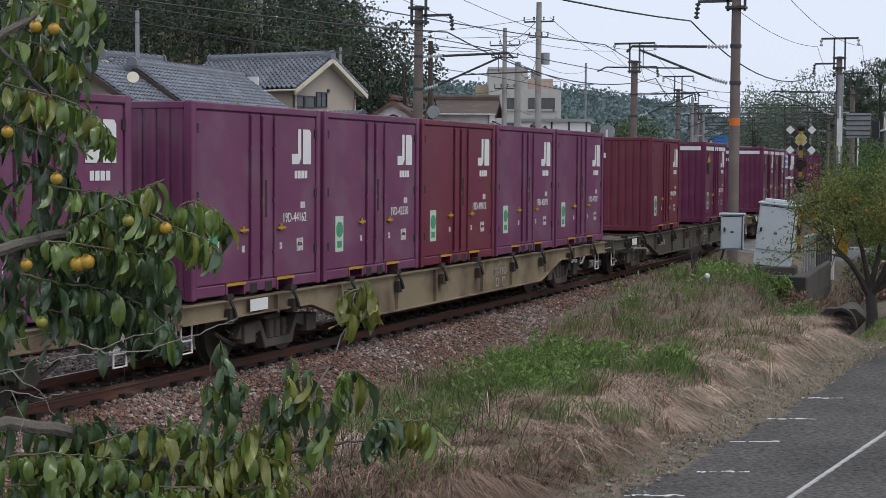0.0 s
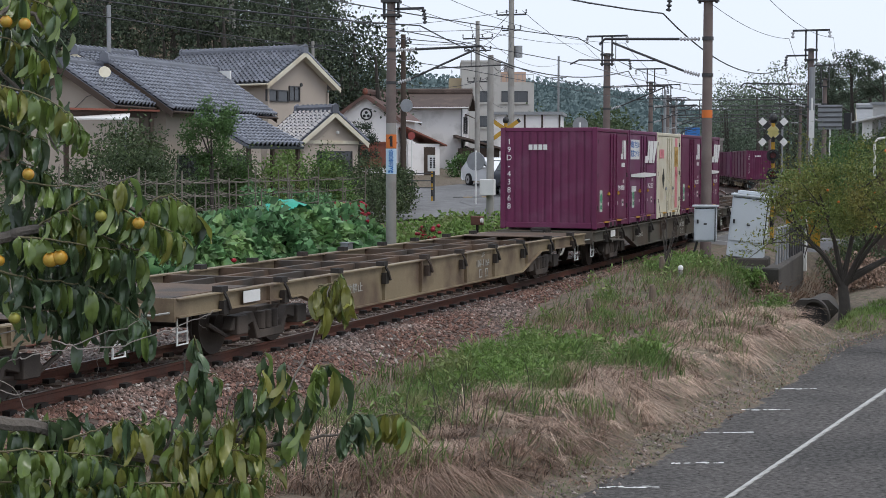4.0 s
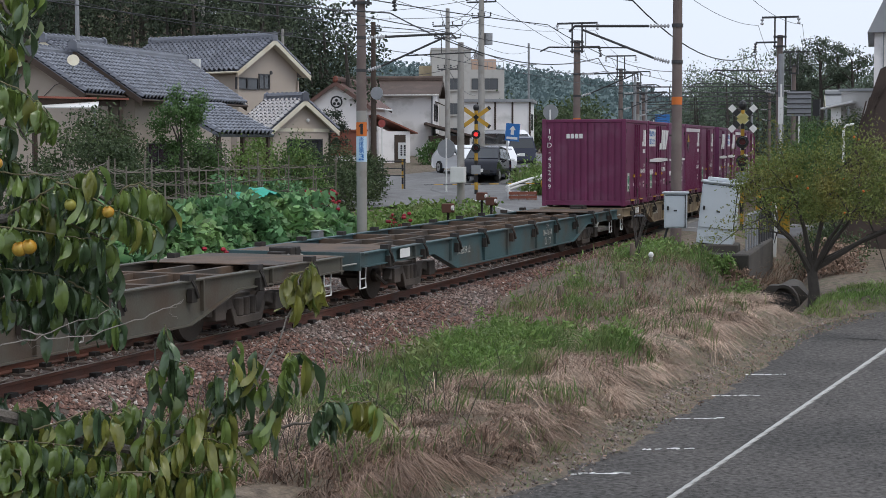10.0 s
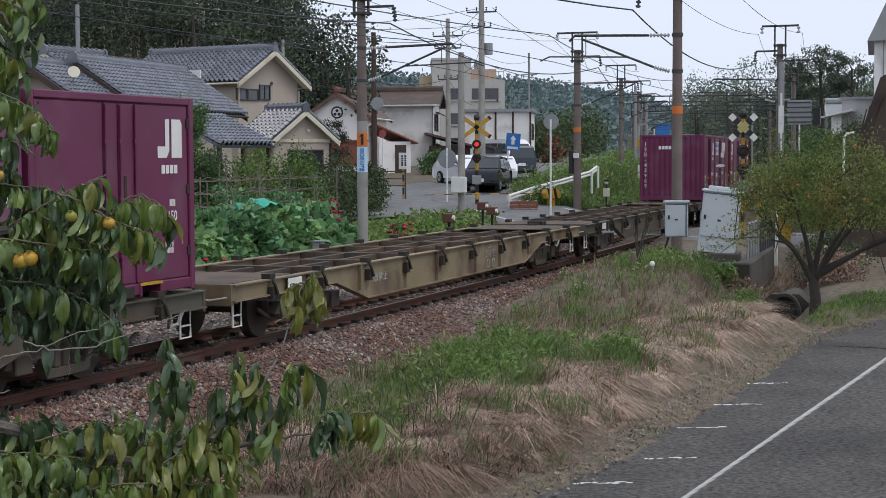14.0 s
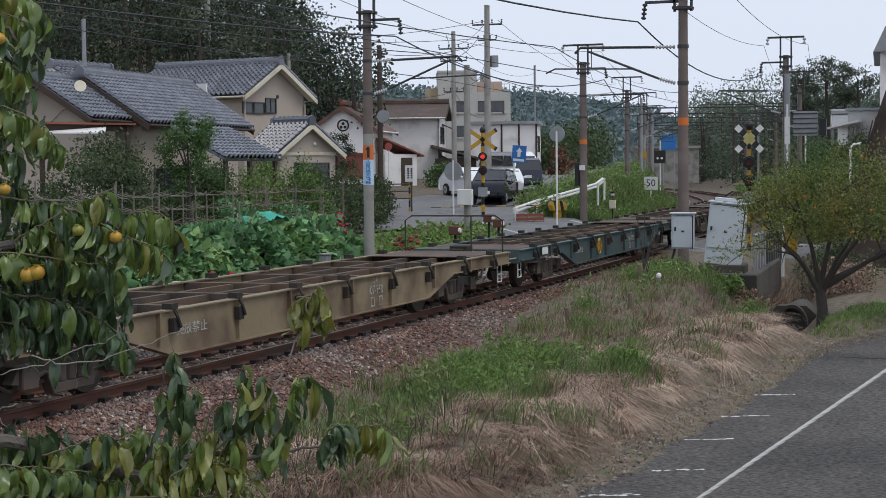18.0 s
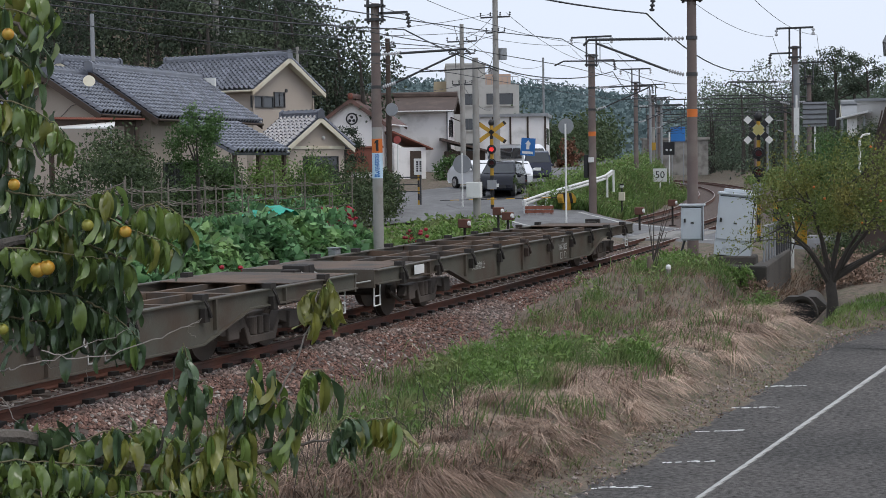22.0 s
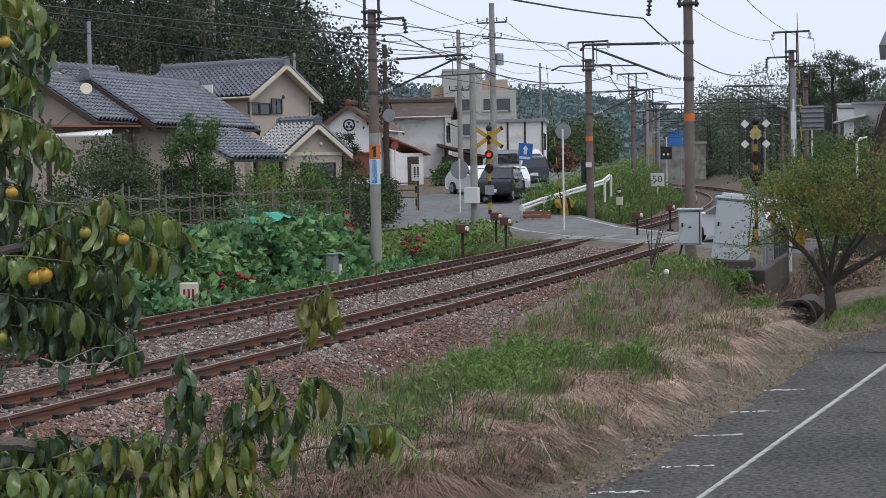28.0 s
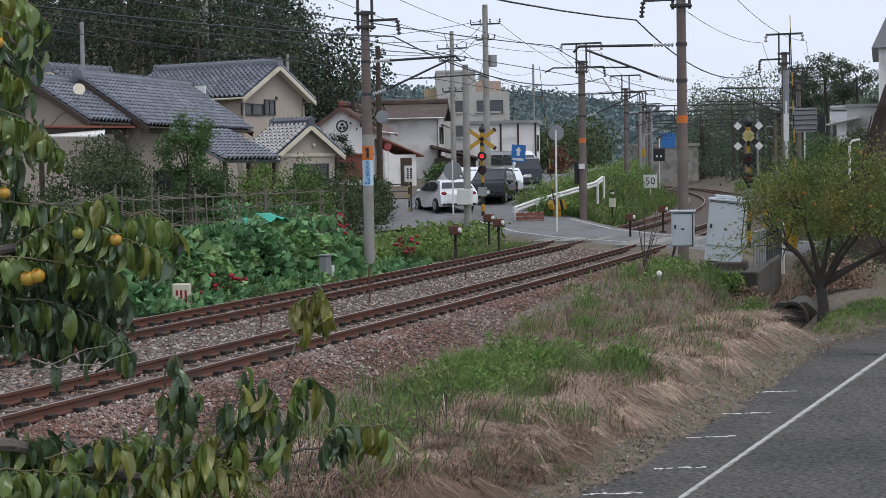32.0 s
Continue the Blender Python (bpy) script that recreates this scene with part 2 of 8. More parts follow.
# ---- mesh helpers ----
class Mesh:
    """Collects points and faces of one part."""

    def __init__(self):
        self.v, self.f = [], []

    def add(self, pts, faces):
        n = len(self.v)
        self.v += [tuple(q) for q in pts]
        self.f += [tuple(i + n for i in q) for q in faces]
        return self

    def box(self, x0, x1, y0, y1, z0, z1, m=None):
        p = [(x, y, z) for z in (z0, z1) for y in (y0, y1) for x in (x0, x1)]
        if m is not None:
            p = [m @ Vector(q) for q in p]
        return self.add(p, [(0, 2, 3, 1), (4, 5, 7, 6), (0, 1, 5, 4), (2, 6, 7, 3), (0, 4, 6, 2), (1, 3, 7, 5)])

    def tube(self, pts, r, n=6, caps=True):
        """A round bar along points; r: one radius or one for each point."""
        pts = [Vector(q) for q in pts]
        rs = r if isinstance(r, (list, tuple)) else [r] * len(pts)
        out, fc = [], []
        for i, q in enumerate(pts):
            d = (pts[min(i + 1, len(pts) - 1)] - pts[max(i - 1, 0)]).normalized()
            a = d.cross(Vector((0, 0, 1)) if abs(d.z) < 0.9 else Vector((1, 0, 0))).normalized()
            b = d.cross(a)
            out += [q + (a * math.cos(k * math.tau / n) + b * math.sin(k * math.tau / n)) * rs[i] for k in range(n)]
        for i in range(len(pts) - 1):
            for k in range(n):
                j = (k + 1) % n
                fc.append((i * n + k, i * n + j, (i + 1) * n + j, (i + 1) * n + k))
        if caps:
            fc += [tuple(range(n))[::-1], tuple(range((len(pts) - 1) * n, len(pts) * n))]
        return self.add(out, fc)

    def prism(self, prof, a, b, axis="y", m=None):
        """A flat outline pushed from a to b along an axis; the outline is in (x, z), (y, z) or (x, y)."""
        def put(q, h):
            return {"y": (q[0], h, q[1]), "x": (h, q[0], q[1]), "z": (q[0], q[1], h)}[axis]
        n = len(prof)
        p = [Vector(put(q, a)) for q in prof] + [Vector(put(q, b)) for q in prof]
        if m is not None:
            p = [m @ q for q in p]
        fc = [tuple(range(n)), tuple(range(n, 2 * n))[::-1]]
        fc += [(i, i + n, (i + 1) % n + n, (i + 1) % n) for i in range(n)]
        return self.add(p, fc)

    def ball(self, c, rx, ry, rz, n=10, k=7, m=None):
        p = []
        for i in range(k + 1):
            a = math.pi * i / k
            for j in range(n):
                b = math.tau * j / n
                p.append(Vector((c[0] + rx * math.sin(a) * math.cos(b), c[1] + ry * math.sin(a) * math.sin(b), c[2] + rz * math.cos(a))))
        if m is not None:
            p = [m @ q for q in p]
        return self.add(p, [(i * n + j, (i + 1) * n + j, (i + 1) * n + (j + 1) % n, i * n + (j + 1) % n) for i in range(k) for j in range(n)])

    def data(self, name, material, smooth=False, bevel=0.0):
        me = bpy.data.meshes.new(name)
        me.from_pydata(self.v, [], self.f)
        bm = bmesh.new()
        bm.from_mesh(me)
        if len(self.f) < 4000:
            bmesh.ops.recalc_face_normals(bm, faces=bm.faces)
        if bevel:
            ed = [e for e in bm.edges if len(e.link_faces) == 2 and e.calc_face_angle(0) > 0.6]
            bmesh.ops.bevel(bm, geom=ed, offset=bevel, segments=1, affect="EDGES", clamp_overlap=True)
        bm.to_mesh(me)
        bm.free()
        if smooth:
            me.polygons.foreach_set("use_smooth", [True] * len(me.polygons))
            me.set_sharp_from_angle(angle=radians(42))
        me.materials.append(material)
        return me


def part(name, mesh, material, parent, label="", smooth=False, bevel=0.0, m=None):
    """Links one mesh object under a thing or a part."""
    me = mesh if isinstance(mesh, bpy.types.Mesh) else mesh.data(name, material, smooth, bevel)
    ob = new(name, me)
    ob.parent = parent
    if m is not None:
        ob.matrix_basis = m
    return tagged(ob, label)


def thing(name, label, category, group="", m=None, kind=""):
    ob = tagged(new(name), label, category, group, kind)
    if m is not None:
        ob.matrix_basis = m
    return ob


def solid(name, mesh, material, label, category, group="", kind="", smooth=False, bevel=0.0, m=None):
    """A thing of one mesh."""
    ob = tagged(new(name, mesh.data(name, material, smooth, bevel)), label, category, group, kind)
    if m is not None:
        ob.matrix_basis = m
    return ob


def words(text, size, material, parent, m, name="lettering", label="", wide=0.0):
    """Flat raised letters under a thing, centred, in the plane that m gives."""
    cu = bpy.data.curves.new(name, "FONT")
    cu.body, cu.size, cu.align_x, cu.align_y, cu.extrude = text, size, "CENTER", "CENTER", 0.002
    cu.resolution_u = 2
    tmp = bpy.data.objects.new(name, cu)
    me = bpy.data.meshes.new_from_object(tmp)
    bpy.data.objects.remove(tmp)
    bpy.data.curves.remove(cu)
    if wide and len(me.vertices):
        w = max(q.co.x for q in me.vertices) - min(q.co.x for q in me.vertices)
        for q in me.vertices:
            q.co.x *= wide / w
    me.materials.clear()
    me.materials.append(material)
    return part(name, me, material, parent, label, m=m)


def smooth01(a, b, x):
    x = min(max((x - a) / (b - a), 0), 1)
    return x * x * (3 - 2 * x)


# ---- plan of the line ----
CURVE = 0.0013354
SECOND = 3.68       # the far track's offset


def line_y(x):
    if x < -30 or x > 190:
        e = -30 if x < 0 else 190
        return line_y(e) + (x - e) * line_slope(e)
    return CURVE / 2 * x * x + (0.0005 * (x - 50) ** 2 if x > 50 else 0)


def line_slope(x):
    x = min(max(x, -30), 190)
    return CURVE * x + (0.001 * (x - 50) if x > 50 else 0)


def on_line(x, off=0.0, z=0.0):
    s = math.atan(line_slope(x))
    return Vector((x - off * math.sin(s), line_y(x) + off * math.cos(s), z))


ROAD = [(-60, -2.9), (-40, -2.9), (-25, -2.9), (-12, -3.6), (-5, -5.6), (-1.05, -6.75), (4.2, -7.1), (12.2, -7.5), (14.75, -8.0), (16.7, -8.5), (20, -9.6), (26, -13), (34, -20)]
ROADZ = -0.70


def road_edge(x):
    return float(np.interp(x, [q[0] for q in ROAD], [q[1] for q in ROAD]))


def rise(x):
    """The land north of the line climbs along it."""
    return float(np.interp(x, [34, 44, 50, 57, 64, 75, 95, 130], [-0.3, 0.2, 0.5, 1.0, 1.35, 1.75, 2.2, 2.6]))


CROSS = [(30.5, -16.0, -0.2), (33.5, -9.5, -0.15), (36.6, -4.5, -0.05), (38.9, -1.5, -0.018), (41.5, 1.3, -0.018), (44.2, 4.2, -0.01), (46.6, 6.8, 0.12),
         (49.5, 9.6, 0.5), (53, 12.0, 0.78), (57.5, 13.3, 1.1), (64, 13.6, 1.42), (75, 14.2, 1.82), (95, 18, 2.27), (130, 26, 2.67)]


def cross_z(x, y):
    """Height of the crossing road near (x, y) and how far off it lies."""
    best = (1e9, 0)
    for (ax, ay, az), (bx, by, bz) in zip(CROSS, CROSS[1:]):
        t = ((x - ax) * (bx - ax) + (y - ay) * (by - ay)) / ((bx - ax) ** 2 + (by - ay) ** 2)
        t = min(max(t, 0), 1)
        d = math.hypot(x - ax - t * (bx - ax), y - ay - t * (by - ay))
        if d < best[0]:
            best = (d, az + t * (bz - az))
    return best


def ground_z(x, y):
    xc = min(max(x, -60), 60)
    q = y - line_y(x)
    if q < 0:
        z = float(np.interp(-q, [0, 1.35, 2.1, 3.2, 4.6, 6.4, 40], [-0.25, -0.25, -0.47, -0.45, -0.45, -0.45, -0.45]))
        wr = y - road_edge(xc)
        z = z - 0.31 * (1 - smooth01(0.05, 0.5, wr))
        z += 0.28 * smooth01(-5, 1, x) * (1 - smooth01(12.5, 15.5, x)) * math.exp(-((wr - 1.1) / 0.6) ** 2) + 0.16 * smooth01(2.6, 3.6, -q) * smooth01(0.2, 0.8, wr) * noise.noise((x * 0.9, y * 1.1, 3.0))
        # embankment near the cabinets, ditch beyond it
        k = smooth01(11, 18, x) * smooth01(-5.3, -4.4, y)
        z += k * (max(z, 0.12) - z) * smooth01(1.35, 2.4, -q)
        z -= 0.65 * smooth01(13.5, 17, x) * (1 - smooth01(30, 36, x)) * math.exp(-((y + 7.25 - 0.15 * (x - 14.5)) / 0.55) ** 2)
        z += 1.0 * smooth01(25, 40, x) * smooth01(3, 6, -q) * smooth01(-30, -6, y)
        if y < road_edge(xc) + 0.05 and x < 30:
            z = min(z, ROADZ - 0.06)
        w = y - road_edge(xc)
        z += 1.82 * (1 - smooth01(-5.2, -4.4, w)) * (1 - smooth01(-12.5, -10.5, x))
    else:
        z = float(np.interp(q, [0, 5.2, 6.0, 12, 40], [-0.2, -0.2, -0.35, -0.3, 0.2]))
        z += (rise(x) + 0.3) * smooth01(5.8, 9.0, q)
        p, l = 0.878 * (x + 17.6) + 0.479 * (y + 11.6), -0.479 * (x + 17.6) + 0.878 * (y + 11.6)
        z += 15 * smooth01(88, 150, p) * smooth01(-16, 4, l) * (1 - smooth01(400, 700, p))
    d, cz = cross_z(x, y)
    if d < 8 and x > 24:
        z = z + (min(cz - 0.07, 9) - z) * (1 - smooth01(3.0, 5.5, d))
    return z


def build_ground():
    xs = sorted(set([-400, -200, -100, -60] + [round(-40 + 0.8 * i, 2) for i in range(138)] + [72 + 4 * i for i in range(32)] + [210, 260, 400, 700, 1200, 2500]))
    ys = sorted(set([-2500, -900, -300, -120, -60, -40] + [round(-28 + 0.5 * i, 2) for i in range(110)] + [round(-8.1 + 0.2 * i, 2) for i in range(30)] + [28 + 4 * i for i in range(24)] + [140, 200, 320, 600, 1200, 2500]))
    g = Mesh()
    pts = [(x, y, ground_z(x, y)) for y in ys for x in xs]
    n = len(xs)
    g.add(pts, [(j * n + i, j * n + i + 1, (j + 1) * n + i + 1, (j + 1) * n + i) for j in range(len(ys) - 1) for i in range(n - 1)])
    solid("ground", g, SOIL, "dry brown soil with thin grass along the railway", "ground", kind="structure", smooth=True)


def ribbon(pts, lo, hi, dz=0.0, sub=6):
    """A strip along points, from lo to hi metres to the left of them."""
    dense = []
    for a, b in zip(pts, pts[1:]):
        for k in range(sub):
            dense.append(Vector(a).lerp(Vector(b), k / sub))
    dense.append(Vector(pts[-1]))
    g, p = Mesh(), []
    for i, q in enumerate(dense):
        d = dense[min(i + 1, len(dense) - 1)] - dense[max(i - 1, 0)]
        nrm = Vector((-d.y, d.x, 0)).normalized()
        p += [q + nrm * lo + Vector((0, 0, dz)), q + nrm * hi + Vector((0, 0, dz))]
    g.add(p, [(2 * i, 2 * i + 1, 2 * i + 3, 2 * i + 2) for i in range(len(dense) - 1)])
    return g


def build_roads():
    edge = [(x, y, ROADZ) for x, y in ROAD]
    solid("road", ribbon(edge, -7.5, 0.0), ASPHALT, "worn grey asphalt lane beside the railway bank", "road", kind="structure")
    rnd = random.Random(4)
    for x, y in [(-1.17, -7.45), (0.45, -7.84), (2.6, -7.78), (4.65, -7.86), (6.9, -7.97)]:
        g = Mesh()
        for k in range(9):
            cx, cy = x + rnd.uniform(-0.03, 0.03) + 0.03 * (k - 4), y - 0.065 * (k - 4) + rnd.uniform(-0.03, 0.03)
            w, h = rnd.uniform(0.015, 0.07), rnd.uniform(0.02, 0.05)
            g.add([(cx + h * math.cos(a) - w * 0.3 * math.sin(a), cy + w * math.sin(a), ROADZ + 0.006) for a in [i * math.tau / 7 + rnd.random() * 0.5 for i in range(7)]], [tuple(range(7))])
        solid("road_dash", g, WHITE, "worn white paint dash on the asphalt", "road marking", "dashes along the lane", kind="structure")
    sh, n = Mesh(), 340
    for i in range(n + 1):
        x = -8 + 26 * i / n
        e = road_edge(x)
        d = 0.62 * (1 - smooth01(9, 15, x)) + 0.2 * noise.noise((x * 0.7, 0, 0)) + 0.2 * noise.noise((x * 3.1, 5, 0)) + 0.08 * noise.noise((x * 7.0, 9, 0))
        sh.v += [(x, e + 0.5, ROADZ - 0.06)]
        for k, h in ((0.2, 0.03), (0.0, 0.025), (-0.45, 0.02), (-1.0, -0.012)):
            b = k if k > 0 else k * max(d, 0.06)
            sh.v.append((x, e + b, ROADZ + h + 0.022 * (1 + k) * noise.noise((x * 3.3, 4 * b + e, 2))))
    sh.f = [(5 * i + k, 5 * i + k + 5, 5 * i + k + 6, 5 * i + k + 1) for i in range(n) for k in range(4)]
    solid("soil_shoulder", sh, SOIL, "uneven mossy soil creeping over the lane's edge", "soil", kind="structure", smooth=True)
    slab = ribbon(CROSS, -2.9, 2.2)
    for side in (-1, 1):
        for k in ribbon(CROSS, *((2.2, 3.0) if side > 0 else (-3.7, -2.9))),:
            slab.add([(q[0], q[1], q[2] - (0.26 if (i % 2 == 1) == (side > 0) else 0.0)) for i, q in enumerate(k.v)], k.f)
    solid("crossing_road", slab, PALEASPHALT, "grey asphalt road over the level crossing", "road", kind="structure")
    for off in (-2.5, 1.85):
        solid("crossing_line", ribbon(CROSS[2:8], off - 0.08, off + 0.08, 0.008), ROADLINE, "white edge line over the level crossing", "road marking", kind="structure")
    solid("stop_line", ribbon([(47.8, 11.2, 0.35), (51.9, 9.2, 0.35)], -0.2, 0.2, 0.03), ROADLINE, "white stop line before the crossing", "road marking", kind="structure")
    for off, xm in ((0.0, 40.35), (SECOND, 43.75)):
        deck = thing("crossing_deck", "pale concrete panels between the rails of the crossing", "crossing deck", "crossing decks", kind="structure")
        for a, b in ((-1.25, -0.65), (-0.46, 0.46), (0.65, 1.25)):
            for i in range(6):
                m = Matrix.Translation(on_line(xm - 2.9 + i * 0.98, off)) @ Matrix.Rotation(math.atan(line_slope(xm)), 4, "Z")
                part("panel", Mesh().box(0, 0.96, a, b, -0.15, -0.006), CONCRETE, deck, m=m)
    pts = [(47.3, 10.6), (51, 12.6), (58, 14.6), (72, 15.4), (92, 19), (90, 30), (70, 31), (57, 27), (45, 22.5), (41.5, 14.6)]
    yard = Mesh().add([(58, 20, rise(58) + 0.1)] + [(x, y, rise(x) + 0.1) for x, y in pts], [(0, i + 1, (i + 1) % 10 + 1) for i in range(10)])
    solid("forecourt", yard, PALEASPHALT, "open asphalt forecourt before the white houses", "pavement", kind="structure")


def build_track(off, name):
    xs = [-400, -200, -60] + [-30 + 1.5 * i for i in range(87)] + [102 + 4 * i for i in range(28)] + [300, 500]
    track = thing(name, "rusty narrow-gauge railway track on stone ballast", "railway track", "tracks", kind="structure")
    prof = [(-0.06, -0.153), (0.06, -0.153), (0.06, -0.135), (0.012, -0.115), (0.012, -0.045), (0.033, -0.035), (0.033, -0.002), (-0.033, -0.002), (-0.033, -0.035),
            (-0.012, -0.045), (-0.012, -0.115), (-0.06, -0.135)]
    for side in (-1, 1):
        g, t = Mesh(), Mesh()
        n = len(prof)
        for x in xs:
            g.v += [tuple(on_line(x, off + side * 0.566 + a, b)) for a, b in prof]
            t.v += [tuple(on_line(x, off + side * 0.566 + a, 0.001)) for a in (-0.026, 0.026)]
        for i in range(len(xs) - 1):
            g.f += [(i * n + k, (i + 1) * n + k, (i + 1) * n + (k + 1) % n, i * n + (k + 1) % n) for k in range(n)]
            t.f.append((2 * i, 2 * i + 1, 2 * i + 3, 2 * i + 2))
        rail = part("rail", g, RAILSIDE, track, "rusty brown steel rail")
        part("running_surface", t, RAILTOP, rail, "worn shiny rail head")
    sl = Mesh().prism([(-0.13, -0.3), (0.13, -0.3), (0.105, -0.158), (-0.105, -0.158)], -1.0, 1.0).data("sleeper", SLEEPER)
    cl = Mesh()
    for s in (-1, 1):
        for e in (-1, 1):
            cl.box(-0.07, 0.07, s * 0.566 + e * 0.11 - 0.05, s * 0.566 + e * 0.11 + 0.05, -0.16, -0.1)
    cl = cl.data("rail_clips", CLIP)
    for i in range(125):
        x = -12 + 0.6 * i
        m = Matrix.Translation(on_line(x, off)) @ Matrix.Rotation(math.atan(line_slope(x)), 4, "Z")
        so = part("sleeper", sl, SLEEPER, track, m=m)
        part("rail_clips", cl, CLIP, so)
    return track


def build_ballast():
    """A stone bed for both tracks and loose stones on it."""
    xs = [-400, -200, -60] + [-40 + 2 * i for i in range(70)] + [102 + 4 * i for i in range(28)] + [300, 500]
    prof = [(-3.1, -0.78), (-1.35, -0.185), (-0.8, -0.175), (0.8, -0.19), (1.2, -0.16), (2.5, -0.16), (2.9, -0.19), (4.4, -0.19), (5.0, -0.17), (5.9, -0.42)]
    g = Mesh()
    n = len(prof)
    for x in xs:
        g.v += [tuple(on_line(x, a, b)) for a, b in prof]
    for i in range(len(xs) - 1):
        g.f += [(i * n + k, (i + 1) * n + k, (i + 1) * n + k + 1, i * n + k + 1) for k in range(n - 1)]
    solid("ballast_bed", g, BED, "brown and grey stone ballast under the tracks", "ballast", kind="structure", smooth=True)
    rs = np.random.RandomState(7)
    base = np.array([(1, 0, 0), (-1, 0, 0), (0, 1, 0), (0, -1, 0), (0, 0, 1), (0, 0, -1)], float)
    tri = np.array([(0, 2, 4), (2, 1, 4), (1, 3, 4), (3, 0, 4), (2, 0, 5), (1, 2, 5), (3, 1, 5), (0, 3, 5)])
    count = 50000
    u = rs.rand(count)
    x = -5 + 50 * u ** 1.5
    q = rs.uniform(-2.25, 5.4, count)
    q = np.where(rs.rand(count) < 0.45, rs.uniform(-3.05, -0.7, count), q)
    z = np.interp(q, [a for a, b in prof], [b for a, b in prof])
    y = CURVE / 2 * x * x + q
    size = rs.uniform(0.022, 0.048, count)
    spin = rs.uniform(0, math.tau, count)
    shape = rs.uniform(0.6, 1.25, (count, 6, 1))
    v = base[None] * shape * size[:, None, None]
    v[:, :, 2] *= 0.75
    c, s = np.cos(spin)[:, None], np.sin(spin)[:, None]
    v = np.stack([v[..., 0] * c - v[..., 1] * s, v[..., 0] * s + v[..., 1] * c + 0.25 * v[..., 2], v[..., 2] - 0.3 * v[..., 0]], -1)
    v += np.stack([x, y, z + 0.01], -1)[:, None, :]
    rust = (q < -0.75) & (rs.rand(count) < 0.85) | (rs.rand(count) < 0.3)
    for name, keep, material, label in (("rusty_ballast_stones", rust, STONERUST, "loose rust-brown ballast stones on the shoulder"), ("ballast_stones", ~rust, STONE, "loose angular grey ballast stones")):
        k = int(keep.sum())
        f = tri[None] + (np.arange(k) * 6)[:, None, None]
        me = bpy.data.meshes.new(name)
        me.from_pydata(v[keep].reshape(-1, 3).tolist(), [], f.reshape(-1, 3).tolist())
        me.materials.append(material)
        tagged(new(name, me), label, "ballast", kind="stuff")


build_ground()
build_roads()
build_track(0.0, "railway_track")
build_track(SECOND, "railway_track")
build_ballast()


# ---- the freight train ----
PITCH, SLOT, LONG = 20.4, 3.84, 3.715
HALF = (4 * SLOT + LONG) / 2


def bogie_mesh():
    """Side frame, wheels and axles of one bogie, as separate meshes."""
    fr = Mesh()
    for s in (-1, 1):
        y = s * 0.98
        fr.prism([(-1.25, 0.38), (-1.1, 0.56), (-0.55, 0.58), (-0.35, 0.30), (0.35, 0.30), (0.55, 0.58), (1.1, 0.56), (1.25, 0.38), (0.95, 0.34), (0.55, 0.44), (0.42, 0.18), (-0.42, 0.18),
                  (-0.55, 0.44), (-0.95, 0.34)], y - 0.07, y + 0.07)
        for x in (-0.95, 0.95):
            fr.box(x - 0.16, x + 0.16, y - 0.12, y + 0.12, 0.30, 0.56)
        for x in (-0.2, 0, 0.2):
            fr.tube([(x, y, 0.3), (x, y, 0.56)], 0.08, 8)
    fr.box(-0.25, 0.25, -0.95, 0.95, 0.42, 0.62)
    wh = Mesh()
    for s in (-1, 1):
        y = s * 0.56
        wh.tube([(0, y - 0.065 * s, 0), (0, y - 0.03 * s, 0), (0, y - 0.03 * s, 0), (0, y + 0.07 * s, 0)], [0.455, 0.455, 0.43, 0.425], 24)
        wh.tube([(0, y + 0.07 * s, 0), (0, y + 0.16 * s, 0)], 0.13, 12)
    wh.tube([(0, -0.6, 0), (0, 0.6, 0)], 0.075, 10)
    return fr.data("side_frame", DUSTY, bevel=0.012), wh.data("wheelset", WHEEL, smooth=True)


BOGIE, WHEELSET = bogie_mesh()


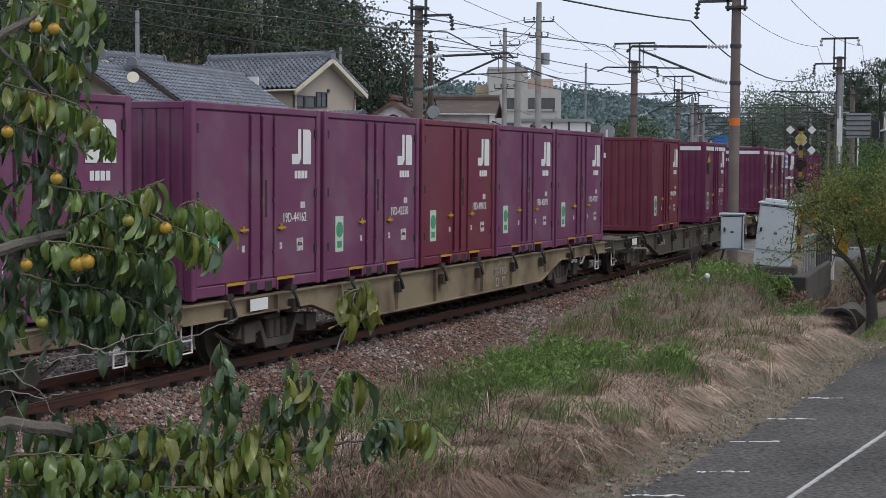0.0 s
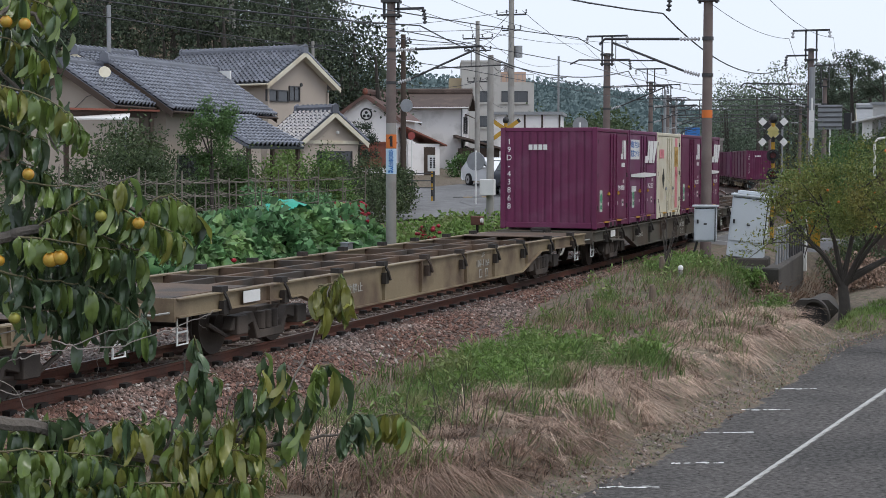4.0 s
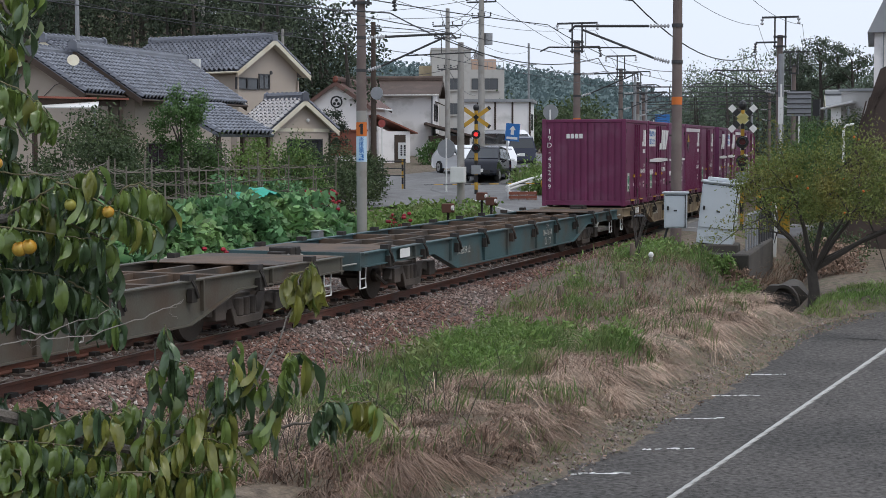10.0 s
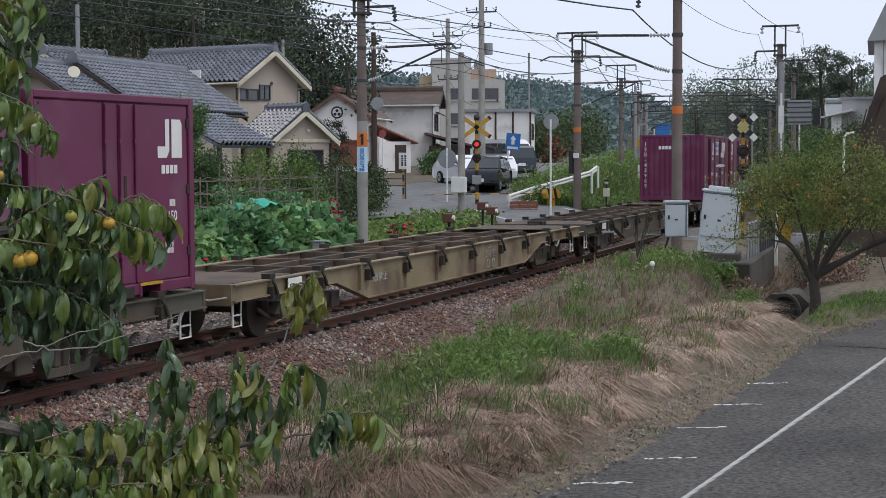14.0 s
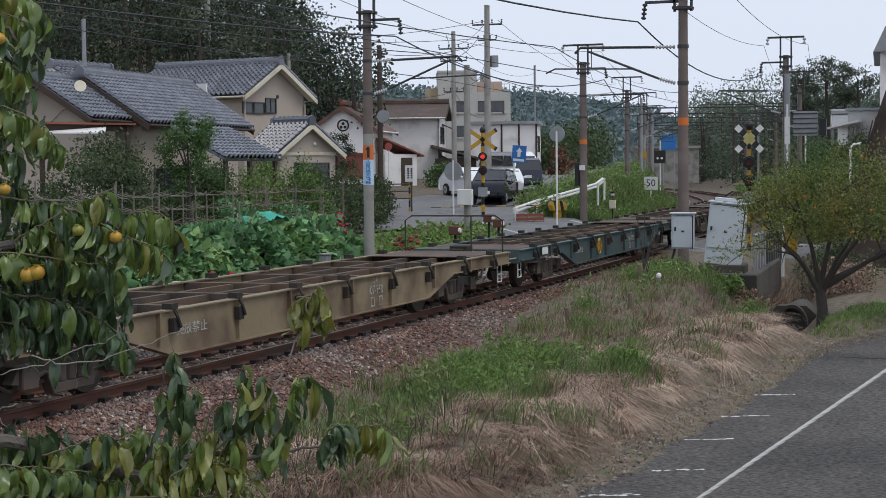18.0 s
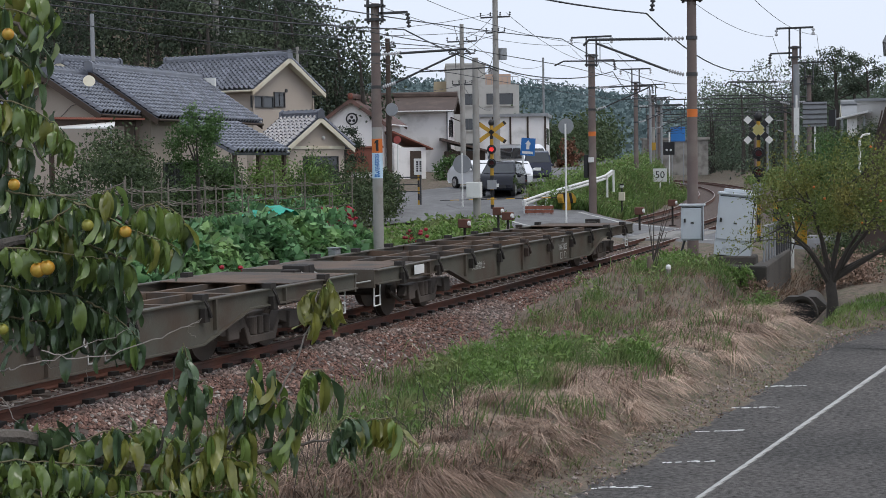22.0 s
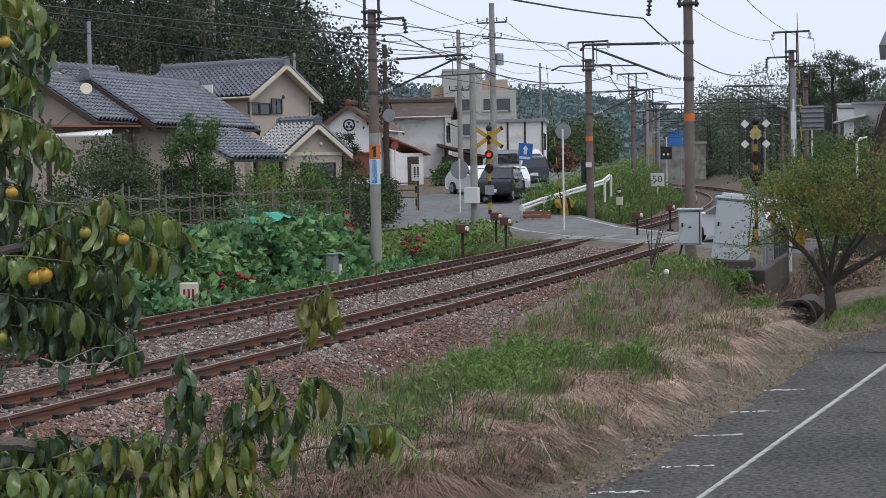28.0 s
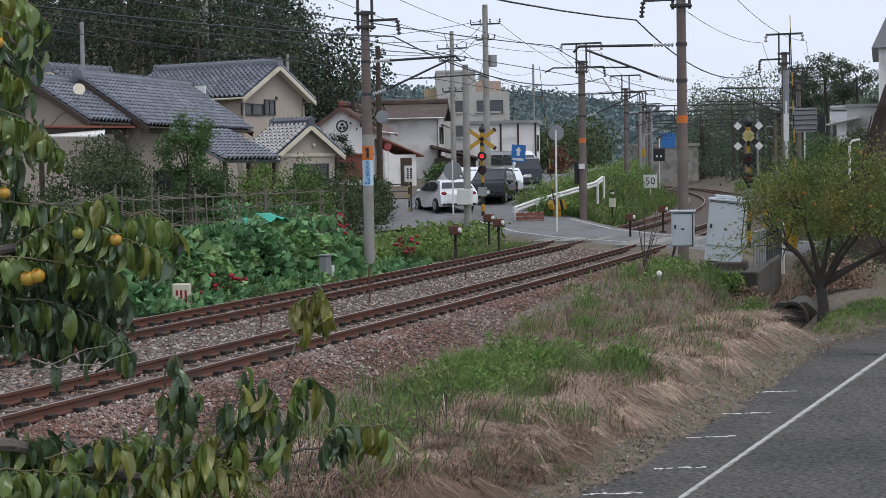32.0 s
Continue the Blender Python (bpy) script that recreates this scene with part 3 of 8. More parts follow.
def build_wagon(paint, label, number, mark=True, wheel=False, hoop=False):
    """A flat container wagon with fish-belly sills, open deck, two bogies; origin at mid-length on the rail."""
    w = thing("container_wagon", label, "railway wagon", "wagons of the train")
    L = 9.8
    deep = [(-L, 0.72), (-6.15, 0.72), (-4.75, 0.36), (4.75, 0.36), (6.15, 0.72), (L, 0.72), (L, 0.95), (-L, 0.95)]
    for s in (-1, 1):
        g = Mesh()
        y = s * 1.18
        g.prism(deep, y - 0.012, y + 0.012)
        for z in ((0.935, 0.955),):
            g.box(-L, L, y - 0.07, y + 0.07, *z)
        for a, b in zip(deep[:6], deep[1:6]):
            g.prism([(a[0], a[1] - 0.01), (b[0], b[1] - 0.01), (b[0], b[1] + 0.012), (a[0], a[1] + 0.012)], y - 0.07, y + 0.07)
        for x in (-8.6, -7.2, -5.1, -2.9, -1.2, 1.2, 2.9, 5.1, 7.2, 8.6):
            lo = 0.37 if abs(x) < 4.7 else 0.66 if abs(x) > 5.4 else 0.5
            g.box(x - 0.02, x + 0.02, y + s * 0.012, y + s * 0.068, lo + 0.02, 0.94)
        part("side_sill", g, paint, w)
    g = Mesh()
    for s in (-1, 1):
        g.box(-L, L, s * 0.32 - 0.05, s * 0.32 + 0.05, 0.62, 0.93)
    part("centre_sill", g, RUST, w)
    for x in (-9.7, -8.0, -5.9, -4.1, -2.05, 0, 2.05, 4.1, 5.9, 8.0, 9.7):
        part("cross_beam", Mesh().box(x - 0.08, x + 0.08, -1.17, 1.17, 0.78, 0.945), RUST, w)
    for s in (-1, 1):
        part("deck_plate", Mesh().box(min(s * 7.6, s * 9.78), max(s * 7.6, s * 9.78), -1.1, 1.1, 0.948, 0.962), RUST, w, "rusty chequered deck plate")
    for i in range(5):
        for e in (-1, 1):
            x = (i - 2) * SLOT + e * 0.92
            for s in (-1, 1):
                c = Mesh().box(x - 0.09, x + 0.09, s * 1.19 - 0.07, s * 1.19 + 0.07, 0.955, 1.03)
                c.tube([(x, s * 1.22, 1.0), (x, s * 1.3, 0.86), (x + 0.05, s * 1.32, 0.72)], 0.025, 6)
                c.box(x - 0.07, x + 0.07, s * 1.25 - 0.04, s * 1.25 + 0.04, 0.66, 0.84)
                part("twist_lock", c, GRIME, w)
    for x0 in (-6.8, 6.8):
        fr = part("bogie", BOGIE, GRIME, w, "grimy cast steel bogie", m=pose(x0, 0, 0))
        for dx in (-0.95, 0.95):
            part("wheelset", WHEELSET, WHEEL, fr, m=pose(dx, 0, 0.43))
    for s in (-1, 1):
        c = Mesh().box(min(s * L, s * 10.05), max(s * L, s * 10.05), -0.13, 0.13, 0.72, 1.0)
        c.box(min(s * 10.0, s * 10.19), max(s * 10.0, s * 10.19), -0.2, 0.2, 0.68, 1.06)
        c.tube([(s * 9.9, 0.45, 0.8), (s * 10.05, 0.48, 0.55), (s * 10.18, 0.3, 0.45)], 0.03, 6)
        part("coupler", c, GRIME, w, bevel=0.02)
        hose = Mesh().tube([(s * 9.85, -0.55, 0.8), (s * 10.02, -0.55, 0.62), (s * 10.08, -0.5, 0.42), (s * 10.2, -0.42, 0.38)], 0.028, 7)
        part("brake_hose", hose, STENCIL, w, "grey rubber brake hose", smooth=True)
        lever = Mesh().tube([(s * 9.87, -1.15, 0.78), (s * 9.92, -0.9, 0.74), (s * 9.95, -0.4, 0.82), (s * 10.0, -0.15, 0.95)], 0.016, 6)
        part("uncoupling_lever", lever, STENCIL, w)
        part("brake_rigging", Mesh().tube([(s * 5.2, -0.95, 0.32), (s * 5.75, -0.95, 0.42), (s * 8.0, -0.95, 0.3), (s * 8.5, -0.95, 0.5)], 0.03, 6), DUSTY, w)
        part("end_beam", Mesh().box(min(s * 9.78, s * 9.84), max(s * 9.78, s * 9.84), -1.2, 1.2, 0.66, 0.96), paint, w)
        for y in (-1.1, 1.1):
            st = Mesh().tube([(s * 9.6, y, 0.68), (s * 9.6, y, 0.34), (s * 9.33, y, 0.34), (s * 9.33, y, 0.68)], 0.017, 6)
            st.tube([(s * 9.6, y, 0.5), (s * 9.33, y, 0.5)], 0.013, 6)
            part("foot_step", st, WHITE, w, "white-painted foot step")
    hr = Mesh().tube([(9.7, -1.1, 0.95), (9.7, -1.1, 1.62), (9.7, -0.95, 1.72), (9.7, 0.95, 1.72), (9.7, 1.1, 1.62), (9.7, 1.1, 0.95)], 0.018, 6)
    hr.tube([(9.7, -0.4, 0.95), (9.7, -0.4, 1.72)], 0.016, 6)
    if hoop:
        part("hand_rail", hr, GRIME, w)
    part("air_reservoir", Mesh().tube([(-1.5, 0.7, 0.6), (-0.4, 0.7, 0.6)], 0.2, 12), GRIME, w, smooth=True)
    part("brake_cylinder", Mesh().tube([(1.2, -0.65, 0.55), (1.8, -0.65, 0.55)], 0.16, 12), GRIME, w, smooth=True)
    part("data_panel", Mesh().box(-8.05, -7.55, -1.26, -1.25, 0.76, 0.92), WHITE, w, "small white data panel")
    face = pose(0, -1.203, 0, 90, 0, 0)
    words("コキ", 0.13, STENCIL, w, face @ pose(2.25, 0.85, 0))
    words(number, 0.21, STENCIL, w, face @ pose(2.25, 0.69, 0))
    if mark:
        words("突放禁止", 0.16, STENCIL, w, face @ pose(-4.2, 0.66, 0), wide=0.85)
    for dx in (0.0, 0.36):
        q = Mesh()
        for a, b, c, d in ((0, 0.17, 0, 0.02), (0, 0.17, 0.14, 0.16), (0, 0.02, 0, 0.16), (0.15, 0.17, 0, 0.16)):
            q.box(2.05 + dx + a, 2.05 + dx + b, -1.2, -1.196, 0.42 + c, 0.42 + d)
        part("stencil_frame", q, STENCIL, w)
    if wheel:
        hw = Mesh()
        ring = [(-2.2 + 0.19 * math.cos(k * math.tau / 16), -1.27, 0.68 + 0.19 * math.sin(k * math.tau / 16)) for k in range(17)]
        hw.tube(ring, 0.022, 6, caps=False)
        for k in range(5):
            a = k * math.tau / 5
            hw.tube([(-2.2, -1.27, 0.68), (-2.2 + 0.19 * math.cos(a), -1.27, 0.68 + 0.19 * math.sin(a))], 0.015, 5)
        hw.tube([(-2.2, -1.19, 0.68), (-2.2, -1.29, 0.68)], 0.03, 8)
        part("handbrake_wheel", hw, YELLOW, w, "yellow handbrake wheel")
    return w


def logo_mesh(k):
    """Plain slanted blocks: k 0 a small two-part mark, k 1 a wide three-part mark."""
    g = Mesh()
    if k == 0:
        for prof in ([(0.0, 0.0), (0.22, 0.0), (0.29, 0.06), (0.29, 0.34), (0.19, 0.34), (0.19, 0.1), (0.0, 0.1)],
                     [(0.35, 0.0), (0.61, 0.0), (0.61, 0.3), (0.57, 0.34), (0.35, 0.34)]):
            g.prism([(a - 0.3, b * 1.45) for a, b in prof], -0.002, 0.002)
    else:
        def sl(*pts):
            return [(1.1 * (x + z * 0.25 - 0.85), z) for x, z in pts]
        for q in (sl((0, 0), (0.36, 0), (0.48, 0.12), (0.48, 0.62), (0.28, 0.62), (0.28, 0.2), (0, 0.2)), sl((0.53, 0), (0.93, 0), (0.93, 0.62), (0.53, 0.62)), sl((1.0, 0), (1.18, 0), (1.48, 0.62), (1.0, 0.62))):
            g.prism(q, -0.002, 0.002)
    return g.data("logo_mark", WHITE)


LOGO = [logo_mesh(0), logo_mesh(1)]


def bars(w, h, n, seed):
    """Unreadable small print as plain bars."""
    rnd, g = random.Random(seed), Mesh()
    for i in range(n):
        a = -w / 2 + w * i / n
        g.box(a, a + w / n * 0.78, -0.002, 0.002, 0, h)
    return g


def build_container(style, paint, number, label):
    """A twelve-foot rail container, 3.715 by 2.45 by 2.5 m, base at z 0, its doors to -y."""
    X, Y, H = LONG / 2, 1.225, 2.5
    c = thing("freight_container", label, "container", "containers on the train")
    g = Mesh()
    g.box(-X + 0.03, X - 0.03, -Y + 0.05, Y - 0.05, 0.16, H - 0.04)
    part("body", g, paint, c)
    g = Mesh()
    for s in (-1, 1):
        for t in (-1, 1):
            g.box(s * (X - 0.06) - 0.06, s * (X - 0.06) + 0.06, t * (Y - 0.06) - 0.06, t * (Y - 0.06) + 0.06, 0, H)
    for t in (-1, 1):
        g.box(-X + 0.12, X - 0.12, t * (Y - 0.05) - 0.045, t * (Y - 0.05) + 0.045, H - 0.1, H - 0.005)
        g.box(-X + 0.12, -0.95, t * (Y - 0.05) - 0.045, t * (Y - 0.05) + 0.045, 0.02, 0.16)
        g.box(0.95, X - 0.12, t * (Y - 0.05) - 0.045, t * (Y - 0.05) + 0.045, 0.02, 0.16)
        g.box(-0.5, 0.5, t * (Y - 0.05) - 0.045, t * (Y - 0.05) + 0.045, 0.02, 0.16)
    for s in (-1, 1):
        g.box(s * (X - 0.05) - 0.045, s * (X - 0.05) + 0.045, -Y + 0.12, Y - 0.12, H - 0.1, H - 0.005)
        g.box(s * (X - 0.05) - 0.045, s * (X - 0.05) + 0.045, -Y + 0.12, Y - 0.12, 0.02, 0.16)
    part("corner_frame", g, paint, c, bevel=0.012)
    for s in (-1, 1):
        e = Mesh()
        prof, n = [], 11
        for i in range(n):
            a = -Y + 0.14 + (2 * Y - 0.28) * i / n
            wd = (2 * Y - 0.28) / n
            prof += [(a, 0.0), (a + wd * 0.25, 0.022), (a + wd * 0.65, 0.022), (a + wd * 0.9, 0.0)]
        prof += [(Y - 0.14, 0.0)]
        e.v = [(s * (X - 0.03 + d * 0.9), a, z) for z in (0.16, H - 0.1) for a, d in prof]
        k = len(prof)
        e.f = [(i, i + 1, k + i + 1, k + i) for i in range(k - 1)]
        part("end_panel", e, paint, c)
    y = -Y + 0.035
    if style == "ribbed":
        prof, n = [], 14
        for i in range(n):
            a = -X + 0.14 + (2 * X - 0.28) * i / n
            wd = (2 * X - 0.28) / n
            prof += [(a, 0.0), (a + wd * 0.2, 0.03), (a + wd * 0.55, 0.03), (a + wd * 0.75, 0.0)]
        prof.append((X - 0.14, 0.0))
        e = Mesh()
        e.v = [(a, y + 0.012 - d, z) for z in (0.16, H - 0.1) for a, d in prof]
        k = len(prof)
        e.f = [(i, i + 1, k + i + 1, k + i) for i in range(k - 1)]
        part("side_panel", e, paint, c)
    else:
        cuts = [-X + 0.13, -0.30, 0.03, 0.42, X - 0.13]
        for a, b in zip(cuts, cuts[1:]):
            part("door_leaf", Mesh().box(a + 0.014, b - 0.014, y - 0.012, y + 0.03, 0.17, H - 0.11), paint, c, bevel=0.01)
        for x in (-0.28, 0.05, 0.40):
            r = Mesh().tube([(x, y - 0.03, 0.22), (x, y - 0.03, H - 0.14)], 0.016, 6)
            for z in (0.5, 1.2, 1.9):
                r.box(x - 0.035, x + 0.035, y - 0.045, y - 0.01, z, z + 0.05)
            part("lock_rod", r, paint, c)
        part("door_recess", Mesh().box(0.15, 0.21, y - 0.018, y, 1.0, 1.5), BLACK if style == "cream" else GRIME, c)
        for x in (-0.48, 0.62):
            hd = Mesh().box(x - 0.12, x + 0.1, y - 0.05, y - 0.012, 0.83, 0.86)
            hd.tube([(x - 0.02, y - 0.035, 0.81), (x - 0.02, y - 0.035, 0.9)], 0.02, 6)
            part("door_handle", hd, YELLOW if style != "cream" else STEEL, c, "yellow locking handle" if style != "cream" else "")
            part("seal_tag", Mesh().box(x - 0.03, x + 0.04, y - 0.016, y - 0.01, 0.55, 0.64), CARD, c)
        for s in (-1, 1):
            for z in (0.45, 1.25, 2.1):
                part("hinge", Mesh().box(s * (X - 0.13) - 0.05, s * (X - 0.13) + 0.05, y - 0.03, y, z, z + 0.12), GRIME, c)
    for x in (-0.72, 0.72):
        f = Mesh().box(x - 0.27, x - 0.22, -Y - 0.004, Y + 0.004, 0.0, 0.17).box(x + 0.22, x + 0.27, -Y - 0.004, Y + 0.004, 0.0, 0.17)
        fp = part("fork_pocket", f, paint, c)
        lip = Mesh().box(x - 0.27, x + 0.27, -Y - 0.012, -Y + 0.05, 0.13, 0.165)
        part("pocket_lip", lip, YELLOW, fp, "yellow-edged fork pocket")
    for s in (-1, 1):
        cf = Mesh().box(s * 0.22 - 0.1, s * 0.22 + 0.1, -Y + 0.0, -Y + 0.12, 0.0, 0.13)
        part("lashing_bracket", cf, GRIME, c)
    face = pose(0, y - 0.02, 0)
    txt = pose(0, y - 0.018, 0, 90, 0, 0)
    ink = WHITE
    if style == "jrf":
        part("logo_mark", LOGO[1], WHITE, c, "white slanted block logo", m=face @ pose(1.05, -0.025, 1.62))
        st = Mesh().prism([(-1.7, 1.32), (0, 1.36), (1.7, 1.32), (1.7, 1.25), (0, 1.22), (-1.7, 1.25)], y - 0.05, y - 0.044)
        part("stripe", st, WHITE, c, "white tapered stripe")
        pl = part("slogan_plate", Mesh().box(-1.66, -0.5, y - 0.018, y - 0.013, 1.72, 2.25), WHITE, c, "white slogan plate")
        words("環境にやさしい", 0.2, BLUE, pl, pose(-1.08, y - 0.021, 2.1, 90, 0, 0), wide=1.05)
        words("鉄道コンテナ", 0.2, BLUE, pl, pose(-1.08, y - 0.021, 1.86, 90, 0, 0), wide=1.05)
        part("company_bars", bars(0.62, 0.15, 4, 3), WHITE, c, m=face @ pose(-1.2, 0, 0.85))
    elif style == "jrf2":
        part("logo_mark", LOGO[1], WHITE, c, "white slanted block logo", m=face @ pose(-0.1, -0.03, 1.6))
        st = Mesh().prism([(-1.7, 1.3), (0, 1.34), (1.7, 1.3), (1.7, 1.24), (0, 1.21), (-1.7, 1.24)], y - 0.05, y - 0.044)
        part("stripe", st, WHITE, c, "white tapered stripe")
        part("company_bars", bars(0.62, 0.15, 4, 3), WHITE, c, m=face @ pose(-1.25, 0, 0.75))
        for z in (0.5, 2.05):
            part("vent_slot", Mesh().box(-1.6, -0.9, y - 0.02, y - 0.01, z, z + 0.06), GRIME, c)
    elif style == "cream":
        part("pink_stripe", Mesh().box(1.0, 1.36, y - 0.018, y - 0.013, 0.25, 2.36), PINK, c, "pink vertical stripe")
        pic = part("picture_panel", Mesh().box(0.9, 1.46, y - 0.022, y - 0.017, 1.5, 2.1), mat("ochre_print", (0.5, 0.33, 0.12), 0.5, var=0.3, scale=6), c, "square printed picture of yellow fruit")
        for dx, dz in ((-0.1, 0.12), (0.1, 0.15), (0, -0.08), (-0.12, -0.14), (0.13, -0.12)):
            part("printed_fruit", Mesh().tube([(1.18 + dx, y - 0.024, 1.78 + dz), (1.18 + dx, y - 0.027, 1.78 + dz)], 0.1, 12), mat("fruit_print", (0.42, 0.24, 0.04), 0.5), pic)
        words("19A", 0.3, PINK, c, txt @ pose(1.18, 1.28, 0.01))
        part("company_bars", bars(0.75, 0.26, 3, 3), PINK, c, m=face @ pose(-1.1, 0, 1.75))
        part("diamond_mark", Mesh().prism([(-0.85 + a, 1.15 + b) for a, b in ((0, -0.3), (0.2, 0), (0, 0.3), (-0.2, 0))], y - 0.018, y - 0.013), BLACK, c)
    else:
        part("logo_mark", LOGO[0], WHITE, c, "white two-part logo", m=face @ pose(1.25, 0, 1.72))
        part("company_bars", bars(0.42, 0.11, 4, 3), WHITE, c, m=face @ pose(1.25, 0, 1.52))
    if style in ("band", "ribbed"):
        tops = [(-1.68, -0.4), (-0.28, 0.38), (0.5, 1.68)] if style == "band" else [(-1.7 + 0.245 * i, -1.52 + 0.245 * i) for i in range(14)]
        for a, b in tops:
            part("top_band", Mesh().box(a, b, y - 0.034, y - 0.012, 2.24, 2.36), WHITE, c, "white band under the roof edge")
        part("end_band", Mesh().box(-X + 0.0 - 0.012, -X + 0.005, -Y + 0.15, Y - 0.15, 2.24, 2.36), WHITE, c)
        d = Mesh().prism([(-1.28, 1.5), (-1.0, 1.87), (-1.28, 2.2), (-1.56, 1.87)][:4], y - 0.04, y - 0.03)
        dm = part("diamond_mark", d, BLACK, c, "black and yellow diamond placard")
        part("diamond_half", Mesh().prism([(-1.28, 1.87), (-1.04, 1.87), (-1.28, 2.15), (-1.52, 1.87)], y - 0.046, y - 0.041), YELLOW, dm)
    if style in ("jr", "band", "jrf"):
        lb = part("eco_label", Mesh().box(-1.42, -1.14, y - 0.016, y - 0.012, 0.42, 0.95), mat("pale_label", (0.5, 0.6, 0.5), 0.5, var=0.15), c, "pale green printed label")
        part("label_print", Mesh().tube([(-1.28, y - 0.017, 0.75), (-1.28, y - 0.02, 0.75)], 0.12, 14), GREEN, lb)
        part("label_print", Mesh().box(-1.36, -1.2, y - 0.02, y - 0.017, 0.48, 0.58), GREEN, lb)
    if number and style != "cream":
        x = 1.05 if style != "jrf2" else 0.9
        words(number, 0.19, WHITE, c, pose(x, y - (0.05 if style == "ribbed" else 0.016), 0.97, 90, 0, 0), wide=0.72)
        part("data_card", Mesh().box(1.24, 1.38, y - 0.018, y - 0.012, 1.1, 1.19), CARD, c)
        nc = part("notice_card", Mesh().box(1.12, 1.32, y - 0.018, y - 0.012, 0.5, 0.68), CARD, c, "white printed notice card")
        part("card_print", bars(0.15, 0.05, 3, 3), DARKSTEEL, nc, m=pose(1.22, y - 0.019, 0.57))
        q = part("end_bars", bars(0.5, 0.13, 4, 5), WHITE, c, m=pose(-X - 0.0, 0.25, 1.95) @ Matrix.Rotation(radians(-90), 4, "Z"))
        col = "\n".join(number)
        words(col, 0.2, WHITE, c, Matrix.Translation((-X + 0.0, 1.0, 1.35)) @ Matrix.Rotation(radians(-90), 4, "Z") @ Matrix.Rotation(radians(90), 4, "X"))
    part("roof", Mesh().box(-X + 0.05, X - 0.05, -Y + 0.05, Y - 0.05, H - 0.03, H - 0.012), paint, c)
    return c


# each wagon: paint, look, number, handwheel, containers by slot (style, paint, number)
TRAIN = [
    (-1, 0, "107-812", 0, {0: ("jr", 0, "19D-30117"), 1: ("jr", 1, "19D-41206"), 2: ("jr", 0, "19D-28815"), 3: ("jr", 2, "19D-33190"), 4: ("jr", 1, "19D-46021")}),
    (0, 0, "107-1360", 0, {0: ("jr", 1, "19D-44162"), 1: ("jr", 1, "19D-42550"), 2: ("jr", 2, "19D-49912"), 3: ("jr", 1, "19D-43093"), 4: ("jr", 1, "19D-47387")}),
    (1, 1, "107-43", 0, {1: ("jr", 2, "19D-50124"), 3: ("band", 0, "20G-2591")}),
    (2, 0, "107-2038", 0, {1: ("band", 0, "20D-3249"), 2: ("band", 0, "20D-9090"), 3: ("jrf", 1, "19D-80254")}),
    (3, 0, "107-1164", 0, {}),
    (4, 1, "104-2828", 0, {0: ("jr", 0, "19D-43868"), 1: ("jrf", 1, "19G-13253"), 2: ("cream", 3, ""), 3: ("jr", 0, "19G-22277"), 4: ("jrf", 0, "V19C-5508")}),
    (5, 1, "104-1154", 1, {}),
    (6, 1, "104-1339", 0, {}),
    (7, 1, "104-2766", 0, {}),
    (8, 2, "104-1654", 0, {}),
    (9, 0, "107-539", 0, {0: ("jr", 0, "19D-43249"), 1: ("jrf", 0, "19D-39016"), 2: ("jrf2", 1, "V19B"), 3: ("ribbed", 0, "20C"), 4: ("jr", 0, "20G-1167")}),
    (10, 1, "104-1267", 0, {0: ("jrf2", 1, "V19B-5202"), 1: ("jrf", 0, "19D-35374"), 2: ("ribbed", 0, "20C"), 3: ("jrf2", 1, "V19A"), 4: ("jr", 0, "19D-31150")}),
    (11, 0, "107-1181", 0, {}),
    (12, 1, "106-1093", 0, {}),
    (13, 1, "106-472", 0, {0: ("jr", 0, "19D-43969"), 1: ("jrf", 1, "19D-34881"), 2: ("jr", 2, "19D-5144"), 3: ("jr", 1, "19D-42545"), 4: ("jr", 2, "19D-50810")}),
    (14, 0, "107-950", 0, {}),
    (15, 2, "104-51005", 1, {}),
    (16, 1, "104-1183", 0, {}),
    (17, 1, "104-2409", 0, {}),
    (18, 1, "104-2023", 0, {}),
]
SEEN = [(TAN, "tan flat container wagon with rusty deck"), (OLIVE, "olive-grey flat container wagon with rusty deck"), (TEAL, "faded teal flat container wagon with rusty deck")]
LOOKS = {"jr": "wine-red steel container with white logo and yellow handles", "band": "dark red container with white top bands and diamond placard",
         "jrf": "purple-red container with white block logo and slogan plate", "jrf2": "faded plum container with wide white logo and stripe",
         "ribbed": "wine-red container with ribbed steel sides", "cream": "cream container with a pink stripe and fruit picture"}


def train_x(t):
    """How far the train has run at t seconds."""
    return 14.9 * t + 0.066 * t * t


def chord(x):
    """The pose of a wagon whose middle is at x along the line."""
    a, b = on_line(x - 6.8), on_line(x + 6.8)
    return Matrix.Translation((a + b) / 2) @ Matrix.Rotation(math.atan2(b.y - a.y, b.x - a.x), 4, "Z")


ROLLING = []
PAINTS = RED + [CREAM]
for k, look_no, number, wheel, load in TRAIN:
    paint, lab = SEEN[look_no]
    what = lab + (", empty" if not load else ", loaded with containers")
    ROLLING.append((k, Matrix(), build_wagon(paint, what, number, wheel=bool(wheel), hoop=k in (0, 4, 5, 10, 14))))
    for slot, (style, p, num) in load.items():
        ROLLING.append((k, pose((slot - 2) * SLOT, 0, 1.0), build_container(style, PAINTS[p], num, LOOKS[style])))


